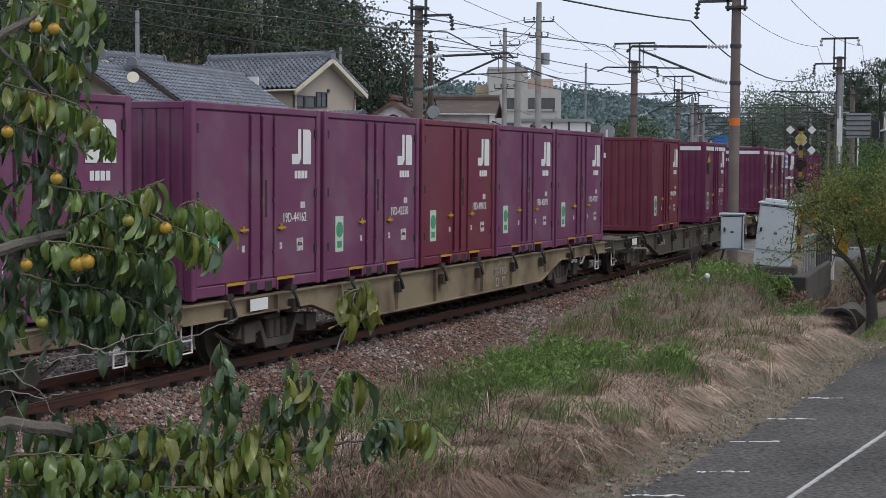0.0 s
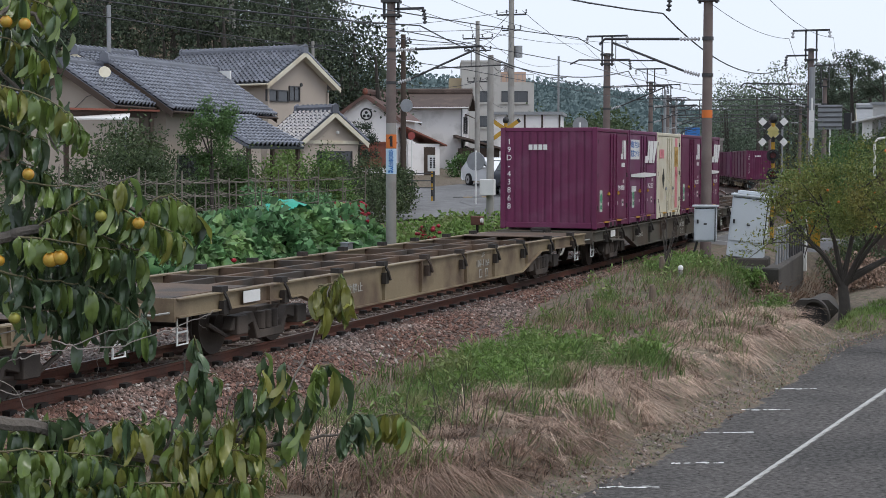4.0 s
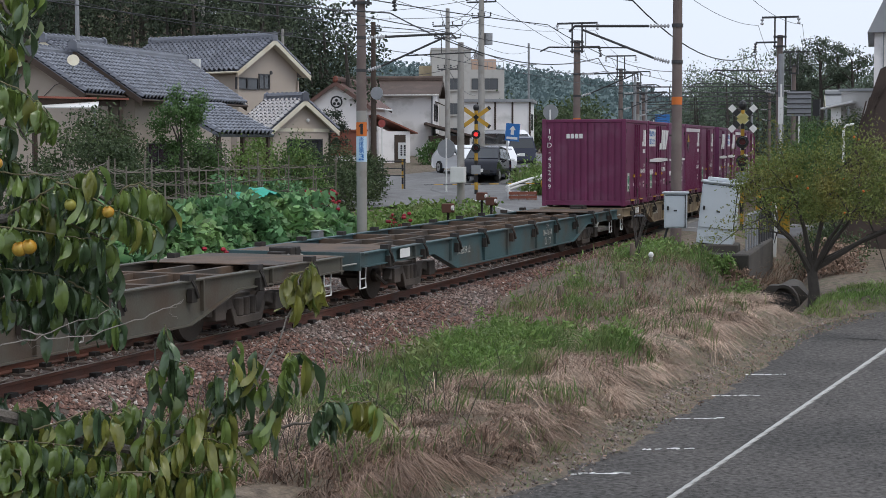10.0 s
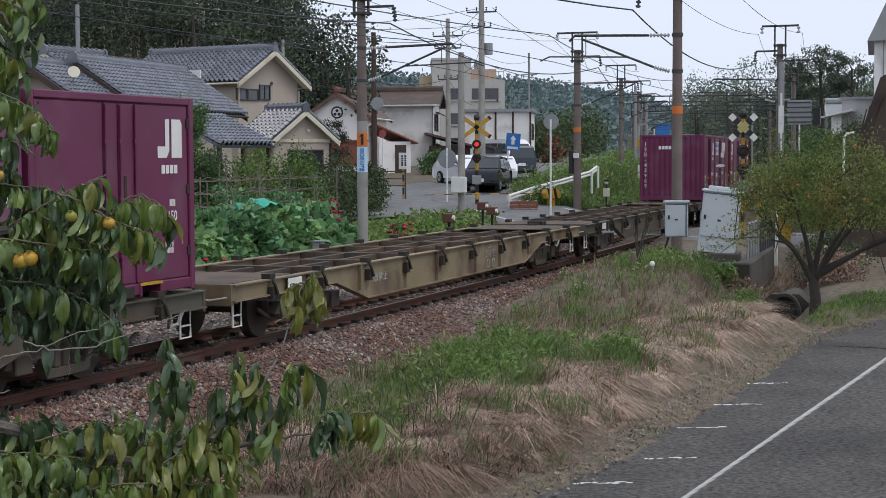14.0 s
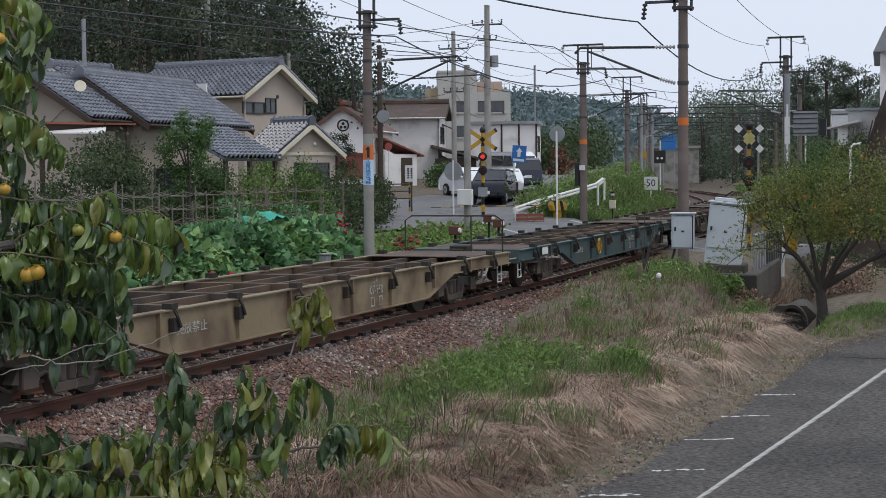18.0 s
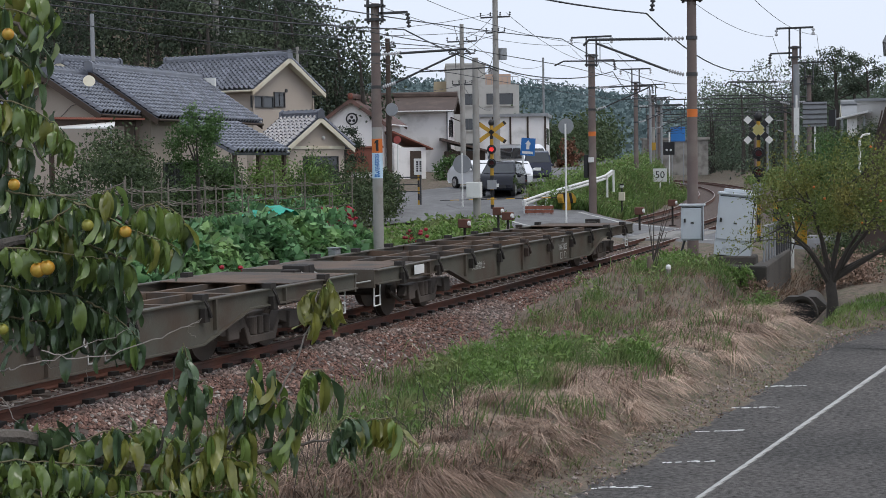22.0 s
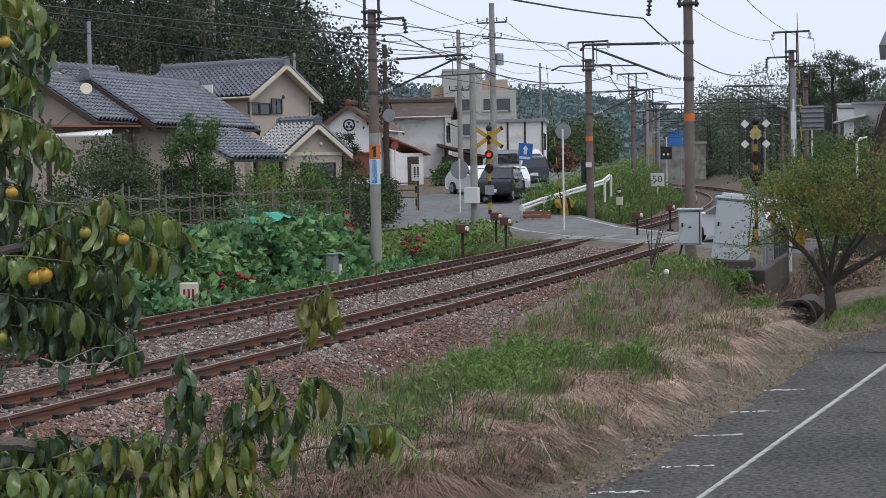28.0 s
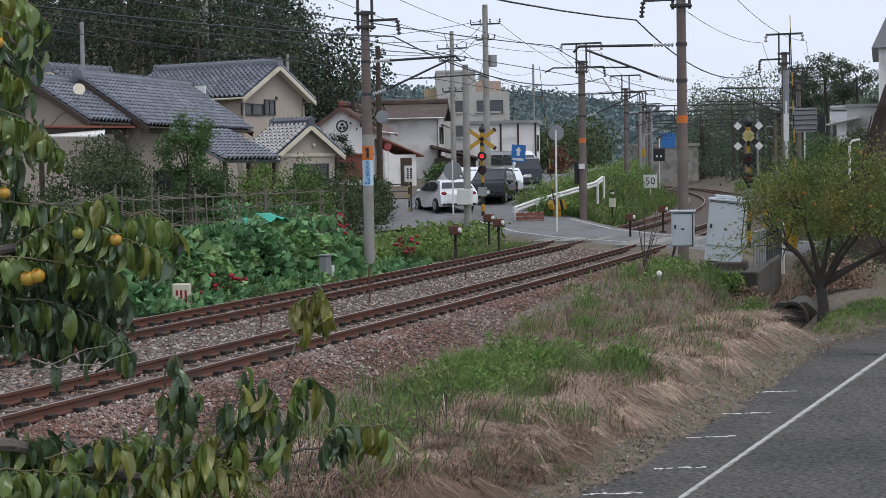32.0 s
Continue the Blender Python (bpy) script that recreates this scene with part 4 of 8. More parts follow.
# ---- line-side poles and wires ----
def insulator(g, a, b, r=0.06, n=6):
    a, b = Vector(a), Vector(b)
    pts, rs = [], []
    for i in range(n):
        for f, k in ((0.1, 0.4), (0.3, 1), (0.6, 1), (0.8, 0.4)):
            pts.append(a.lerp(b, (i + f) / n))
            rs.append(r * k)
    g.tube(pts, rs, 8)


def wire(a, b, sag, r=0.011, n=14, name="overhead_wire", label="thin dark overhead wire between poles", group="overhead wires"):
    a, b = Vector(a), Vector(b)
    pts = [a.lerp(b, i / n) - Vector((0, 0, sag * 4 * (i / n) * (1 - i / n))) for i in range(n + 1)]
    return solid(name, Mesh().tube(pts, r, 5), WIRE, label, "wire", group)


def line_pole(x, y, side, top=7.3, arm=True, pale=0.0, band=None, crossarm=0.9, stout=0.0):
    """A round concrete pole; side: which way along y its track lies."""
    base = ground_z(x, y)
    p = thing("catenary_pole", "tall round sooty concrete catenary pole beside the track", "utility pole", "catenary poles", pose(x, y, 0))
    r0, r1 = 0.15 + stout, 0.118 + stout
    if pale:
        part("pole_foot", Mesh().tube([(0, 0, base - 0.3), (0, 0, pale)], [r0 + 0.002, r0], 18), POLE, p, "pale concrete lower half", smooth=True)
        part("pole_shaft", Mesh().tube([(0, 0, pale), (0, 0, top)], [r0, r1], 18), POLEDARK, p, smooth=True)
    else:
        part("pole_shaft", Mesh().tube([(0, 0, base - 0.3), (0, 0, top)], [r0, r1], 18), POLEDARK, p, smooth=True)
    if band:
        part("orange_band", Mesh().tube([(0, 0, band), (0, 0, band + 0.2)], 0.139 + stout, 18), ORANGE, p, "orange painted band", smooth=True)
    f = Mesh()
    for dy in (-0.22, 0.22):
        f.box(-0.04, 0.04, dy - 0.03, dy + 0.03, top - 0.55, top + 0.75)
    for z in (top - 0.5, top - 0.1):
        f.box(-0.2, 0.2, -0.25, 0.25, z, z + 0.07)
    part("pole_top_frame", f, DARKSTEEL, p)
    ca = Mesh().box(-0.04, 0.04, -crossarm, crossarm, top + 0.7, top + 0.78)
    part("cross_arm", ca, DARKSTEEL, p)
    for dy in (-crossarm, crossarm):
        g = Mesh()
        insulator(g, (0, dy, top + 0.72), (0, dy, top + 0.4), 0.07, 2)
        part("insulator", g, PORCELAIN, p)
    fa = Mesh().box(-0.04, 0.04, min(0, side * 1.0), max(0, side * 1.0), top - 0.32, top - 0.25)
    part("feeder_arm", fa, DARKSTEEL, p)
    g = Mesh()
    insulator(g, (0, side * 1.0, top - 0.3), (0, side * 1.05, top - 0.75), 0.07, 4)
    part("insulator", g, DARKSTEEL, p)
    if arm:
        reach = 2.75 * side
        g = Mesh().tube([(0, 0.75 * side, 5.85), (0, reach, 5.9), (0, reach + 0.15 * side, 5.75)], 0.035, 8)
        g.tube([(0, 0.62 * side, 5.02), (0, reach - 0.2 * side, 5.8)], 0.03, 8)
        g.tube([(0, 1.3 * side, 5.3), (0, reach + 0.7 * side, 5.36), (0, reach + 0.95 * side, 5.25)], 0.022, 6)
        g.tube([(0, reach - 0.3 * side, 5.9), (0, reach - 0.3 * side, 5.36)], 0.012, 5)
        part("cantilever", g, DARKSTEEL, p, "dark tubular cantilever arm")
        for a, b in (((0, 0.2 * side, 5.84), (0, 0.75 * side, 5.85)), ((0, 0.2 * side, 4.9), (0, 0.62 * side, 5.02))):
            g = Mesh()
            insulator(g, a, b, 0.055, 6)
            part("insulator", g, PORCELAIN, p, "white ribbed insulator")
        for z in (5.8, 4.86):
            part("pole_clamp", Mesh().tube([(0, 0, z), (0, 0, z + 0.09)], 0.15 + stout, 14), DARKSTEEL, p)
    return p


def signs_on_pole(p):
    z = 3.05
    def curved(name, z0, z1, material, label):
        g = Mesh()
        n = 12
        g.v = [(0.156 * math.cos(a), 0.156 * math.sin(a), h) for h in (z0, z1) for a in [radians(200 - 100 + 200 * i / n) for i in range(n + 1)]]
        g.f = [(i, i + 1, n + 2 + i, n + 1 + i) for i in range(n)]
        return part(name, g, material, p, label, smooth=True)
    curved("number_plate", 3.02, 3.42, ORANGE, "orange plate with a black figure one")
    nameplate = curved("crossing_name_plate", 2.28, 3.01, PALEBLUE, "pale blue plate with the crossing's name in characters")
    facing = pose(0, 0, 0, 90, 0, -70)
    part("figure_one", Mesh().prism([(-0.03, -0.15), (0.045, -0.15), (0.045, 0.16), (-0.02, 0.16), (-0.07, 0.1), (-0.07, 0.05), (-0.03, 0.08)], 0.16, 0.165, "z"), BLACK, p, m=facing @ pose(0, 3.22, 0))
    for i, ch in enumerate("沓掛第3"):
        words(ch, 0.19, BLUE, nameplate, facing @ pose(0, 2.9 - 0.155 * i, 0.161), wide=0.15)
    part("small_print", bars(0.16, 0.05, 2, 3), BLUE, nameplate, m=pose(0, 0, 2.32, 0, 0, -70) @ pose(0, -0.161, 0))


pole_a = line_pole(26.06, 6.58, -1, pale=3.75, band=3.75)
signs_on_pole(pole_a)
pole_b = line_pole(24.53, -2.93, 1, band=3.8)
pole_c = line_pole(51.33, 7.0, -1, band=3.75, stout=0.025)
box = part("relay_box", Mesh().box(-0.12, 0.12, 0.17, 0.36, 1.95, 2.95), BLACK, pole_c, "black narrow relay box", bevel=0.015)
part("box_label", Mesh().box(-0.24, -0.165, -0.12, 0.12, 2.62, 2.84), WHITE, pole_c, "small white label plate")
pole_d = line_pole(51.0, -1.75, 1, crossarm=0.75)
pole_e = line_pole(97.5, 15.0, -1, pale=5.0)
part("orange_plate", Mesh().box(-0.2, -0.17, -0.24, 0.24, 3.35, 3.9), YELLOW, pole_e, "orange-yellow plate")
for x, off, s in ((76, -3.1, 1), (78, 6.9, -1), (124, 7.4, -1), (122, -3.2, 1), (150, 7.4, -1), (148, -3.2, 1)):
    q = on_line(x, off)
    line_pole(q.x, q.y, s)
post = thing("signal_mast", "grey steel mast beside the catenary pole", "mast", m=pose(50.4, -1.9, 0))
part("mast", Mesh().tube([(0, 0, -0.2), (0, 0, 6.5)], 0.12, 12), STEEL, post, smooth=True)

for off, xs in ((0.0, [(-26, 0.35), (24.5, -0.05), (51, 1.0), (76, 0.0), (122, 0), (148, 0)]), (SECOND, [(-26, 0.3), (26, 0.3), (51.3, 0.0), (78, 0), (97.5, 0), (124, 0)])):
    for (xa, da), (xb, db) in zip(xs, xs[1:]):
        a, b = on_line(xa, off + 0.15, 5.95), on_line(xb, off + 0.15, 5.95)
        wire(a, b, 0.5, 0.012, name="messenger_wire")
        c, d = on_line(xa, off, 5.22), on_line(xb, off, 5.22)
        wire(c, d, 0.03, 0.01, name="contact_wire")
        g = Mesh()
        for i in range(1, 6):
            t = i / 6
            m0 = a.lerp(b, t) - Vector((0, 0, 0.5 * 4 * t * (1 - t)))
            g.tube([m0, c.lerp(d, t)], 0.006, 4)
        solid("wire_droppers", g, WIRE, "thin droppers between messenger and contact wire", "wire", "overhead wires", kind="stuff")
for side, xs in ((1, [(-26, -2.9), (24.5, -2.8), (51.0, -1.75), (76, None)]), (-1, [(-26, 6.9), (26.0, 6.72), (51.3, 7.1), (78, None)])):
    pts = []
    for x, y in xs:
        if y is None:
            y = on_line(x, -3.1 if side > 0 else 6.9).y
        pts.append((x, y))
    for (xa, ya), (xb, yb) in zip(pts, pts[1:]):
        wire((xa, ya + side * 1.05, 6.52), (xb, yb + side * 1.05, 6.52), 0.75, 0.02, name="feeder_cable", label="thick black sagging feeder cable")
        for dy in (-0.9, 0.9):
            wire((xa, ya + dy, 7.72), (xb, yb + dy, 7.72), 0.45, 0.009)

for x in (92, 114, 138):
    a, b = on_line(x, -3.2), on_line(x, 7.2)
    g = thing("portal_gantry", "slender steel gantry over both tracks far off", "gantry", "gantries", kind="")
    for q in (a, b):
        part("gantry_post", Mesh().tube([(q.x, q.y, ground_z(q.x, q.y) - 0.3), (q.x, q.y, 7.4)], 0.1, 8), STEEL, g)
    part("gantry_beam", Mesh().tube([(a.x, a.y, 6.7), (b.x, b.y, 6.7)], 0.05, 6), DARKSTEEL, g)
    part("gantry_beam", Mesh().tube([(a.x, a.y, 6.3), (b.x, b.y, 6.3)], 0.04, 6), DARKSTEEL, g)
    for k in range(3):
        p0 = on_line(x, -1.5 + 3.2 * k)
        part("hanger", Mesh().tube([(p0.x, p0.y, 6.7), (p0.x, p0.y, 5.4)], 0.03, 5), DARKSTEEL, g)
        part("steady_arm", Mesh().tube([(p0.x, p0.y, 5.5), (p0.x, p0.y + 1.2, 5.3)], 0.025, 5), DARKSTEEL, g)

# wires of the street poles and over the houses
def street_pole(x, y, top, r, arms, label, lean=0.0, material=POLE):
    base = ground_z(x, y)
    p = thing("street_pole", label, "utility pole", "street poles", pose(x, y, 0))
    part("pole_shaft", Mesh().tube([(0, 0, base - 0.2), (lean, 0, top)], [r, r * 0.7], 12), material, p, smooth=True)
    for z, w in arms:
        part("cross_arm", Mesh().box(-0.04, 0.04, -w, w, z - 0.04, z + 0.04), DARKSTEEL, p)
        for i in range(4):
            y0 = -w + 2 * w * i / 3
            g = Mesh()
            insulator(g, (0, y0, z + 0.05), (0, y0, z + 0.28), 0.05, 2)
            part("insulator", g, DARKSTEEL, p)
    return p


sp1 = street_pole(72.2, 20.4, 10.7, 0.17, [(9.7, 0.9), (9.0, 0.8), (7.2, 0.6)], "slender grey street pole with cross arms")
sp2 = street_pole(63.4, 15.4, 11.2, 0.2, [(10.2, 0.8), (9.4, 0.5)], "concrete street pole with transformer fittings", material=POLE)
can = Mesh().tube([(0.25, -0.3, 8.0), (0.25, -0.3, 8.6)], 0.22, 12)
part("transformer", can, STEEL, sp2, smooth=True)
sp3 = street_pole(52.0, 16.8, 8.4, 0.15, [(8.0, 0.3)], "dark wooden street pole with a round mirror", material=WOODDARK)
part("mirror_disc", Mesh().tube([(-0.2, -0.25, 5.15), (-0.24, -0.25, 5.15)], 0.3, 16), STEEL, sp3)
sp4 = street_pole(41.1, 8.78, 6.65, 0.16, [], "plain pale grey steel pole with a control box")
part("control_box", Mesh().box(-0.42, -0.16, -0.28, 0.28, 1.35, 1.95), WHITE, sp4, "white control box", bevel=0.015)
sp5 = street_pole(80.8, 41.0, 17.5, 0.25, [(12.2, 0.9), (11.2, 0.8)], "concrete street pole before the wooded hill")
sp6 = street_pole(36.0, 22.3, 8.5, 0.11, [], "slim grey steel pole in the house garden", material=STEEL)
sp7 = street_pole(66.0, 28.0, 9.3, 0.12, [(9.0, 0.6), (8.2, 0.6)], "far street pole with many insulators")
for a, b, s in (((72.2, 20.4, 9.9), (63.4, 15.4, 10.4), 0.3), ((72.2, 21.0, 9.2), (63.4, 15.9, 9.5), 0.4), ((63.4, 15.4, 10.4), (80.8, 41, 12.4), 0.8), ((80.8, 41, 12.3), (36, 50, 12.0), 0.8),
                ((80.8, 40.4, 11.4), (30, 48, 9.5), 0.9), ((63.4, 15.4, 9.5), (40, 34, 10.6), 1.0), ((52, 16.8, 8.1), (36, 22.3, 8.2), 0.6), ((36, 22.3, 8.2), (10, 30, 8.3), 0.5), ((72, 20, 9.8), (120, 30, 11), 0.8),
                ((63.4, 14.8, 10.4), (110, 22, 10.5), 0.7), ((72, 20.4, 7.4), (88, 24, 6.2), 0.5), ((52, 16.8, 8.0), (63.4, 15.4, 9.3), 0.3), ((41.1, 8.8, 6.5), (63.4, 15.4, 8.8), 0.9), ((63.4, 15.4, 7.6), (52.0, 16.8, 6.2), 0.6)):
    wire(a, b, s, 0.014, name="service_wire", label="slack dark service wire over the houses")


# ---- level crossing ----
def striped_bar(parent, a, b, r, n, name="striped_post"):
    a, b = Vector(a), Vector(b)
    for i in range(n):
        g = Mesh().tube([a.lerp(b, i / n), a.lerp(b, (i + 1) / n)], r, 10)
        part(name, g, YELLOW if i % 2 else BLACK, parent)


def crossing_signal(x, y, z0, top, turn, pale=False):
    p = thing("crossing_signal", "level crossing signal with yellow and black crossbuck", "crossing signal", "crossing signals", pose(x, y, 0, 0, 0, turn))
    striped_bar(p, (0, 0, z0), (0, 0, top + 0.35), 0.06 if pale else 0.08, 12)
    reach, wide = (0.56, 0.095) if pale else (0.76, 0.088)
    for s in (-1, 1):
        m = pose(-0.12, 0, top, s * (44 if pale else 35), 0, 0)
        b = part("crossbuck_board", Mesh().box(-0.015, 0.015, -reach, reach, -wide, wide, m), WHITE if pale else YELLOW, p)
        for k in (-0.7, 0.0, 0.7) if not pale else (-0.27, 0.27):
            part("black_stripe", Mesh().box(-0.02, -0.016, k - (0.09 if pale or k == 0 else 0.05), k + (0.09 if pale or k == 0 else 0.05), -wide - 0.002, wide + 0.002, m), BLACK, b)
        if pale:
            part("yellow_stripe", Mesh().box(-0.02, -0.016, -0.17, 0.17, -wide - 0.001, wide + 0.001, m), PALEYELLOW, b)
    part("bell_hood", Mesh().ball((0, 0, top + 0.42), 0.14, 0.14, 0.16), BLACK, p)
    for i, z in enumerate((top - 0.75, top - 1.35)):
        d = Mesh().tube([(-0.1, 0, z), (-0.13, 0, z)], 0.2, 18)
        lm = part("lamp_board", d, BLACK, p, "round black lamp board")
        part("signal_lamp", Mesh().tube([(-0.13, 0, z), (-0.17, 0, z)], 0.1, 14), LAMPRED if i == 0 and not pale else mat("dark_red_lens", (0.10, 0.008, 0.008), 0.2), lm, "red signal lamp")
        part("lamp_hood", Mesh().tube([(-0.12, 0, z + 0.04), (-0.3, 0, z + 0.02)], 0.12, 12, caps=False), BLACK, lm)
    part("sign_box", Mesh().box(-0.2, -0.08, -0.2, 0.2, 1.5, 1.9), STEEL, p)
    return p


crossing_signal(50.7, 11.4, 0.5, 4.0, 15)
crossing_signal(34.7, -2.95, -0.1, 3.6, 10, pale=True)


def barrier(x, y, z, face, length):
    b = thing("crossing_barrier", "yellow and black barrier machine with a striped arm", "crossing barrier", "crossing barriers", pose(x, y, z, 0, 0, face))
    part("machine_post", Mesh().box(-0.14, 0.14, -0.14, 0.14, -0.3, 0.8), YELLOW, b, bevel=0.02)
    h = part("machine_head", Mesh().prism([(-0.35, 0.75), (0.3, 0.75), (0.4, 1.0), (0.3, 1.2), (-0.2, 1.2), (-0.4, 0.95)], -0.2, 0.2), YELLOW, b, bevel=0.02)
    for k in (-0.22, 0.08):
        part("head_stripe", Mesh().prism([(k, 0.75), (k + 0.14, 0.75), (k + 0.24, 1.2), (k + 0.1, 1.2)], -0.204, 0.204), BLACK, h)
    arm = part("barrier_arm", Mesh().tube([(-0.35, 0, 0), (0.2, 0, 0)], 0.06, 8), BLACK, b, "striped yellow and black arm", m=pose(0, -0.28, 1.0))
    n = int(length / 0.45)
    for i in range(n):
        part("arm_stripe", Mesh().tube([(0.2 + 0.45 * i, 0, 0), (0.65 + 0.45 * i, 0, 0)], 0.026 - 0.014 * i / n, 8), YELLOW if i % 2 else BLACK, arm)
    return arm


ARMS = [(barrier(51.43, 8.21, 0.1, 137, 6.0), 4), (barrier(35.3, -4.2, -0.1, -43, 6.6), -4)]

rail = thing("guard_rail", "white steel guard rail along the road", "guard rail")
gp = [Vector(q) for q in ((49.2, 9.5, 0.94), (51.9, 9.35, 1.2), (54.7, 9.1, 1.43), (57.5, 8.8, 1.68), (60.2, 8.75, 1.88), (63.2, 9.2, 2.1))]
for a, b in zip(gp, gp[1:]):
    for k in (0, 1):
        q = Mesh().tube([a + Vector((0, 0, -0.08 + 0.14 * k)), b + Vector((0, 0, -0.08 + 0.14 * k))], 0.065, 8)
        part("rail_beam", q, WHITE, rail)
for a in gp:
    part("rail_post", Mesh().tube([a - Vector((0, 0.08, 1.0)), a - Vector((0, 0.08, -0.1))], 0.06, 8), WHITE, rail)
fence = thing("barrier_board", "red and white plank barrier beside the crossing", "barrier")
for i in range(3):
    part("plank", Mesh().box(0, 1.25, -0.03, 0.03, 0.12 + 0.17 * i, 0.25 + 0.17 * i), mat("faded_red_plank", (0.20, 0.07, 0.045), 0.7, var=0.35, scale=4), fence)
for i in range(4):
    part("board_post", Mesh().box(0.05 + 0.36 * i, 0.13 + 0.36 * i, 0.03, 0.1, -0.3, 0.62), WHITE, fence)
fence.matrix_basis = pose(49.0, 9.35, 0.2, 0, 0, -57)


def post_sign(x, y, z0, z1, name, label, board, material=WHITE):
    p = thing(name, label, "road sign", m=pose(x, y, 0))
    part("sign_post", Mesh().tube([(0, 0, z0), (0, 0, z1)], 0.04, 8), WHITE, p)
    return p


s = post_sign(46.1, 6.7, 0.0, 4.2, "round_sign", "round road sign seen from behind on a white post", 0)
part("sign_disc", Mesh().tube([(0.06, 0, 4.1), (0.1, 0, 4.1)], 0.32, 20), STEEL, s)
s = post_sign(59.0, 12.6, 0.9, 3.2, "blue_road_sign", "blue rectangular road sign with a white arrow", 0)
b = part("sign_board", Mesh().box(-0.08, -0.05, -0.36, 0.36, 3.0, 3.85), BLUE, s, "blue board", m=pose(0, 0, 0, 5, 0, 0))
part("arrow_print", Mesh().prism([(-0.08, 3.3), (0.08, 3.3), (0.08, 3.55), (0.16, 3.55), (0, 3.75), (-0.16, 3.55), (-0.08, 3.55)], -0.086, -0.082, "x"), WHITE, b)
part("print_bars", Mesh().box(-0.086, -0.082, -0.28, 0.28, 3.08, 3.2), WHITE, b)
s = post_sign(51.0, 12.9, 0.5, 3.1, "white_round_mirror", "round traffic mirror on a white post seen from behind", 0)
part("sign_disc", Mesh().tube([(-0.02, 0.0, 2.62), (0.04, 0.0, 2.62)], 0.42, 24), STEEL, s)
s = post_sign(60.5, 19.8, 0.9, 4.0, "no_entry_sign", "small round red-rimmed road sign on a post", 0)
part("sign_disc", Mesh().tube([(-0.06, 0, 3.9), (-0.04, 0, 3.9)], 0.2, 20), mat("sign_red", (0.35, 0.08, 0.07), 0.5), s)
s = post_sign(90.5, 13.3, 0.5, 2.2, "speed_board", "white speed board reading fifty on a post", 0)
s.location = (79.9, 10.5, -0.05)
b = part("sign_board", Mesh().box(-0.05, -0.02, -0.42, 0.42, 1.4, 2.2), WHITE, s)
words("50", 0.62, BLACK, b, Matrix.Translation((-0.055, 0, 1.8)) @ Matrix.Rotation(radians(-90), 4, "Z") @ Matrix.Rotation(radians(90), 4, "X"))
s = post_sign(49.0, -2.1, 0.0, 5.2, "tall_white_board", "tall narrow white board beside the mast", 0)
part("sign_board", Mesh().box(-0.06, -0.03, -0.1, 0.1, 3.6, 4.7), WHITE, s)
s = post_sign(63.9, -0.85, 0.0, 4.4, "signal_back_board", "grey steel signal cage seen from behind", 0)
bb = part("sign_board", Mesh().box(-0.05, 0.0, -0.58, 0.58, 4.2, 5.4), STEEL, s)
for k in range(5):
    part("board_rib", Mesh().box(-0.1, -0.052, -0.58, 0.58, 4.3 + 0.24 * k, 4.35 + 0.24 * k), DARKSTEEL, bb)
part("signal_head", Mesh().box(-0.1, 0.2, -1.0, -0.68, 4.2, 5.0), BLACK, s)
s = post_sign(96.5, 13.6, 0.2, 4.6, "track_signal", "far railway colour-light signal on a mast", 0)
part("signal_head", Mesh().box(-0.15, 0.05, -0.4, 0.4, 3.0, 3.9), BLACK, s)
for dy in (-0.15, 0.15):
    part("signal_lamp", Mesh().tube([(-0.15, dy, 3.35), (-0.2, dy, 3.35)], 0.08, 10), WHITE, s)

lamp = thing("small_lamp_post", "short post with a pale box and a white lamp", "marker", m=pose(58.44, 7.49, 0.47))
part("post", Mesh().tube([(0, 0, -0.6), (0, 0, 0.9)], 0.04, 8), BLACK, lamp)
part("pale_box", Mesh().box(-0.1, 0.1, -0.14, 0.14, 0.3, 0.7), CREAM, lamp, bevel=0.01)
part("lamp_head", Mesh().ball((0, 0, 0.98), 0.1, 0.1, 0.1), WHITE, lamp, smooth=True)
part("lamp_cap", Mesh().tube([(0, 0, 1.02), (0, 0, 1.1)], 0.11, 10), BLACK, lamp)

# small track-side equipment
for x, off, h in ((30.9, 4.95, 0.75), (36.0, 4.95, 0.8), (44.0, 1.85, 0.7), (51.3, 1.7, 0.8), (38.2, 5.9, 0.9)):
    q = on_line(x, off)
    p = thing("track_lamp", "small rusty track-side marker on a short iron post", "track marker", "track markers", pose(q.x, q.y, 0))
    part("post", Mesh().tube([(0, 0, -0.25), (0, 0, h)], 0.045, 8), GRIME, p)
    part("post_foot", Mesh().box(-0.12, 0.12, -0.12, 0.12, -0.3, -0.1), GRIME, p)
    part("head", Mesh().box(-0.18, 0.18, -0.16, 0.16, h - 0.1, h + 0.18), RAILSIDE, p, bevel=0.02)
    part("lens", Mesh().tube([(-0.1, -0.22, h + 0.05), (-0.1, -0.15, h + 0.05)], 0.08, 10), WHITE, p, "white round lens")
for x, off, h in ((15.2, 1.9, 0.62), (21.9, 1.85, 0.6), (9.4, 1.75, 0.3)):
    q = on_line(x, off)
    p = thing("iron_stake", "thin rusty iron stake between the tracks", "stake", "stakes", pose(q.x, q.y, 0))
    part("stake", Mesh().tube([(0, 0, -0.25), (0, 0, h)], 0.022, 6), RAILSIDE, p)
q = Mesh().box(-0.16, 0.16, -0.12, 0.12, -0.35, 0.35)
t = thing("junction_box", "grey steel junction box on a short post", "box", m=pose(22.4, 6.35, 0.1))
part("box_body", q, STEEL, t, bevel=0.02)
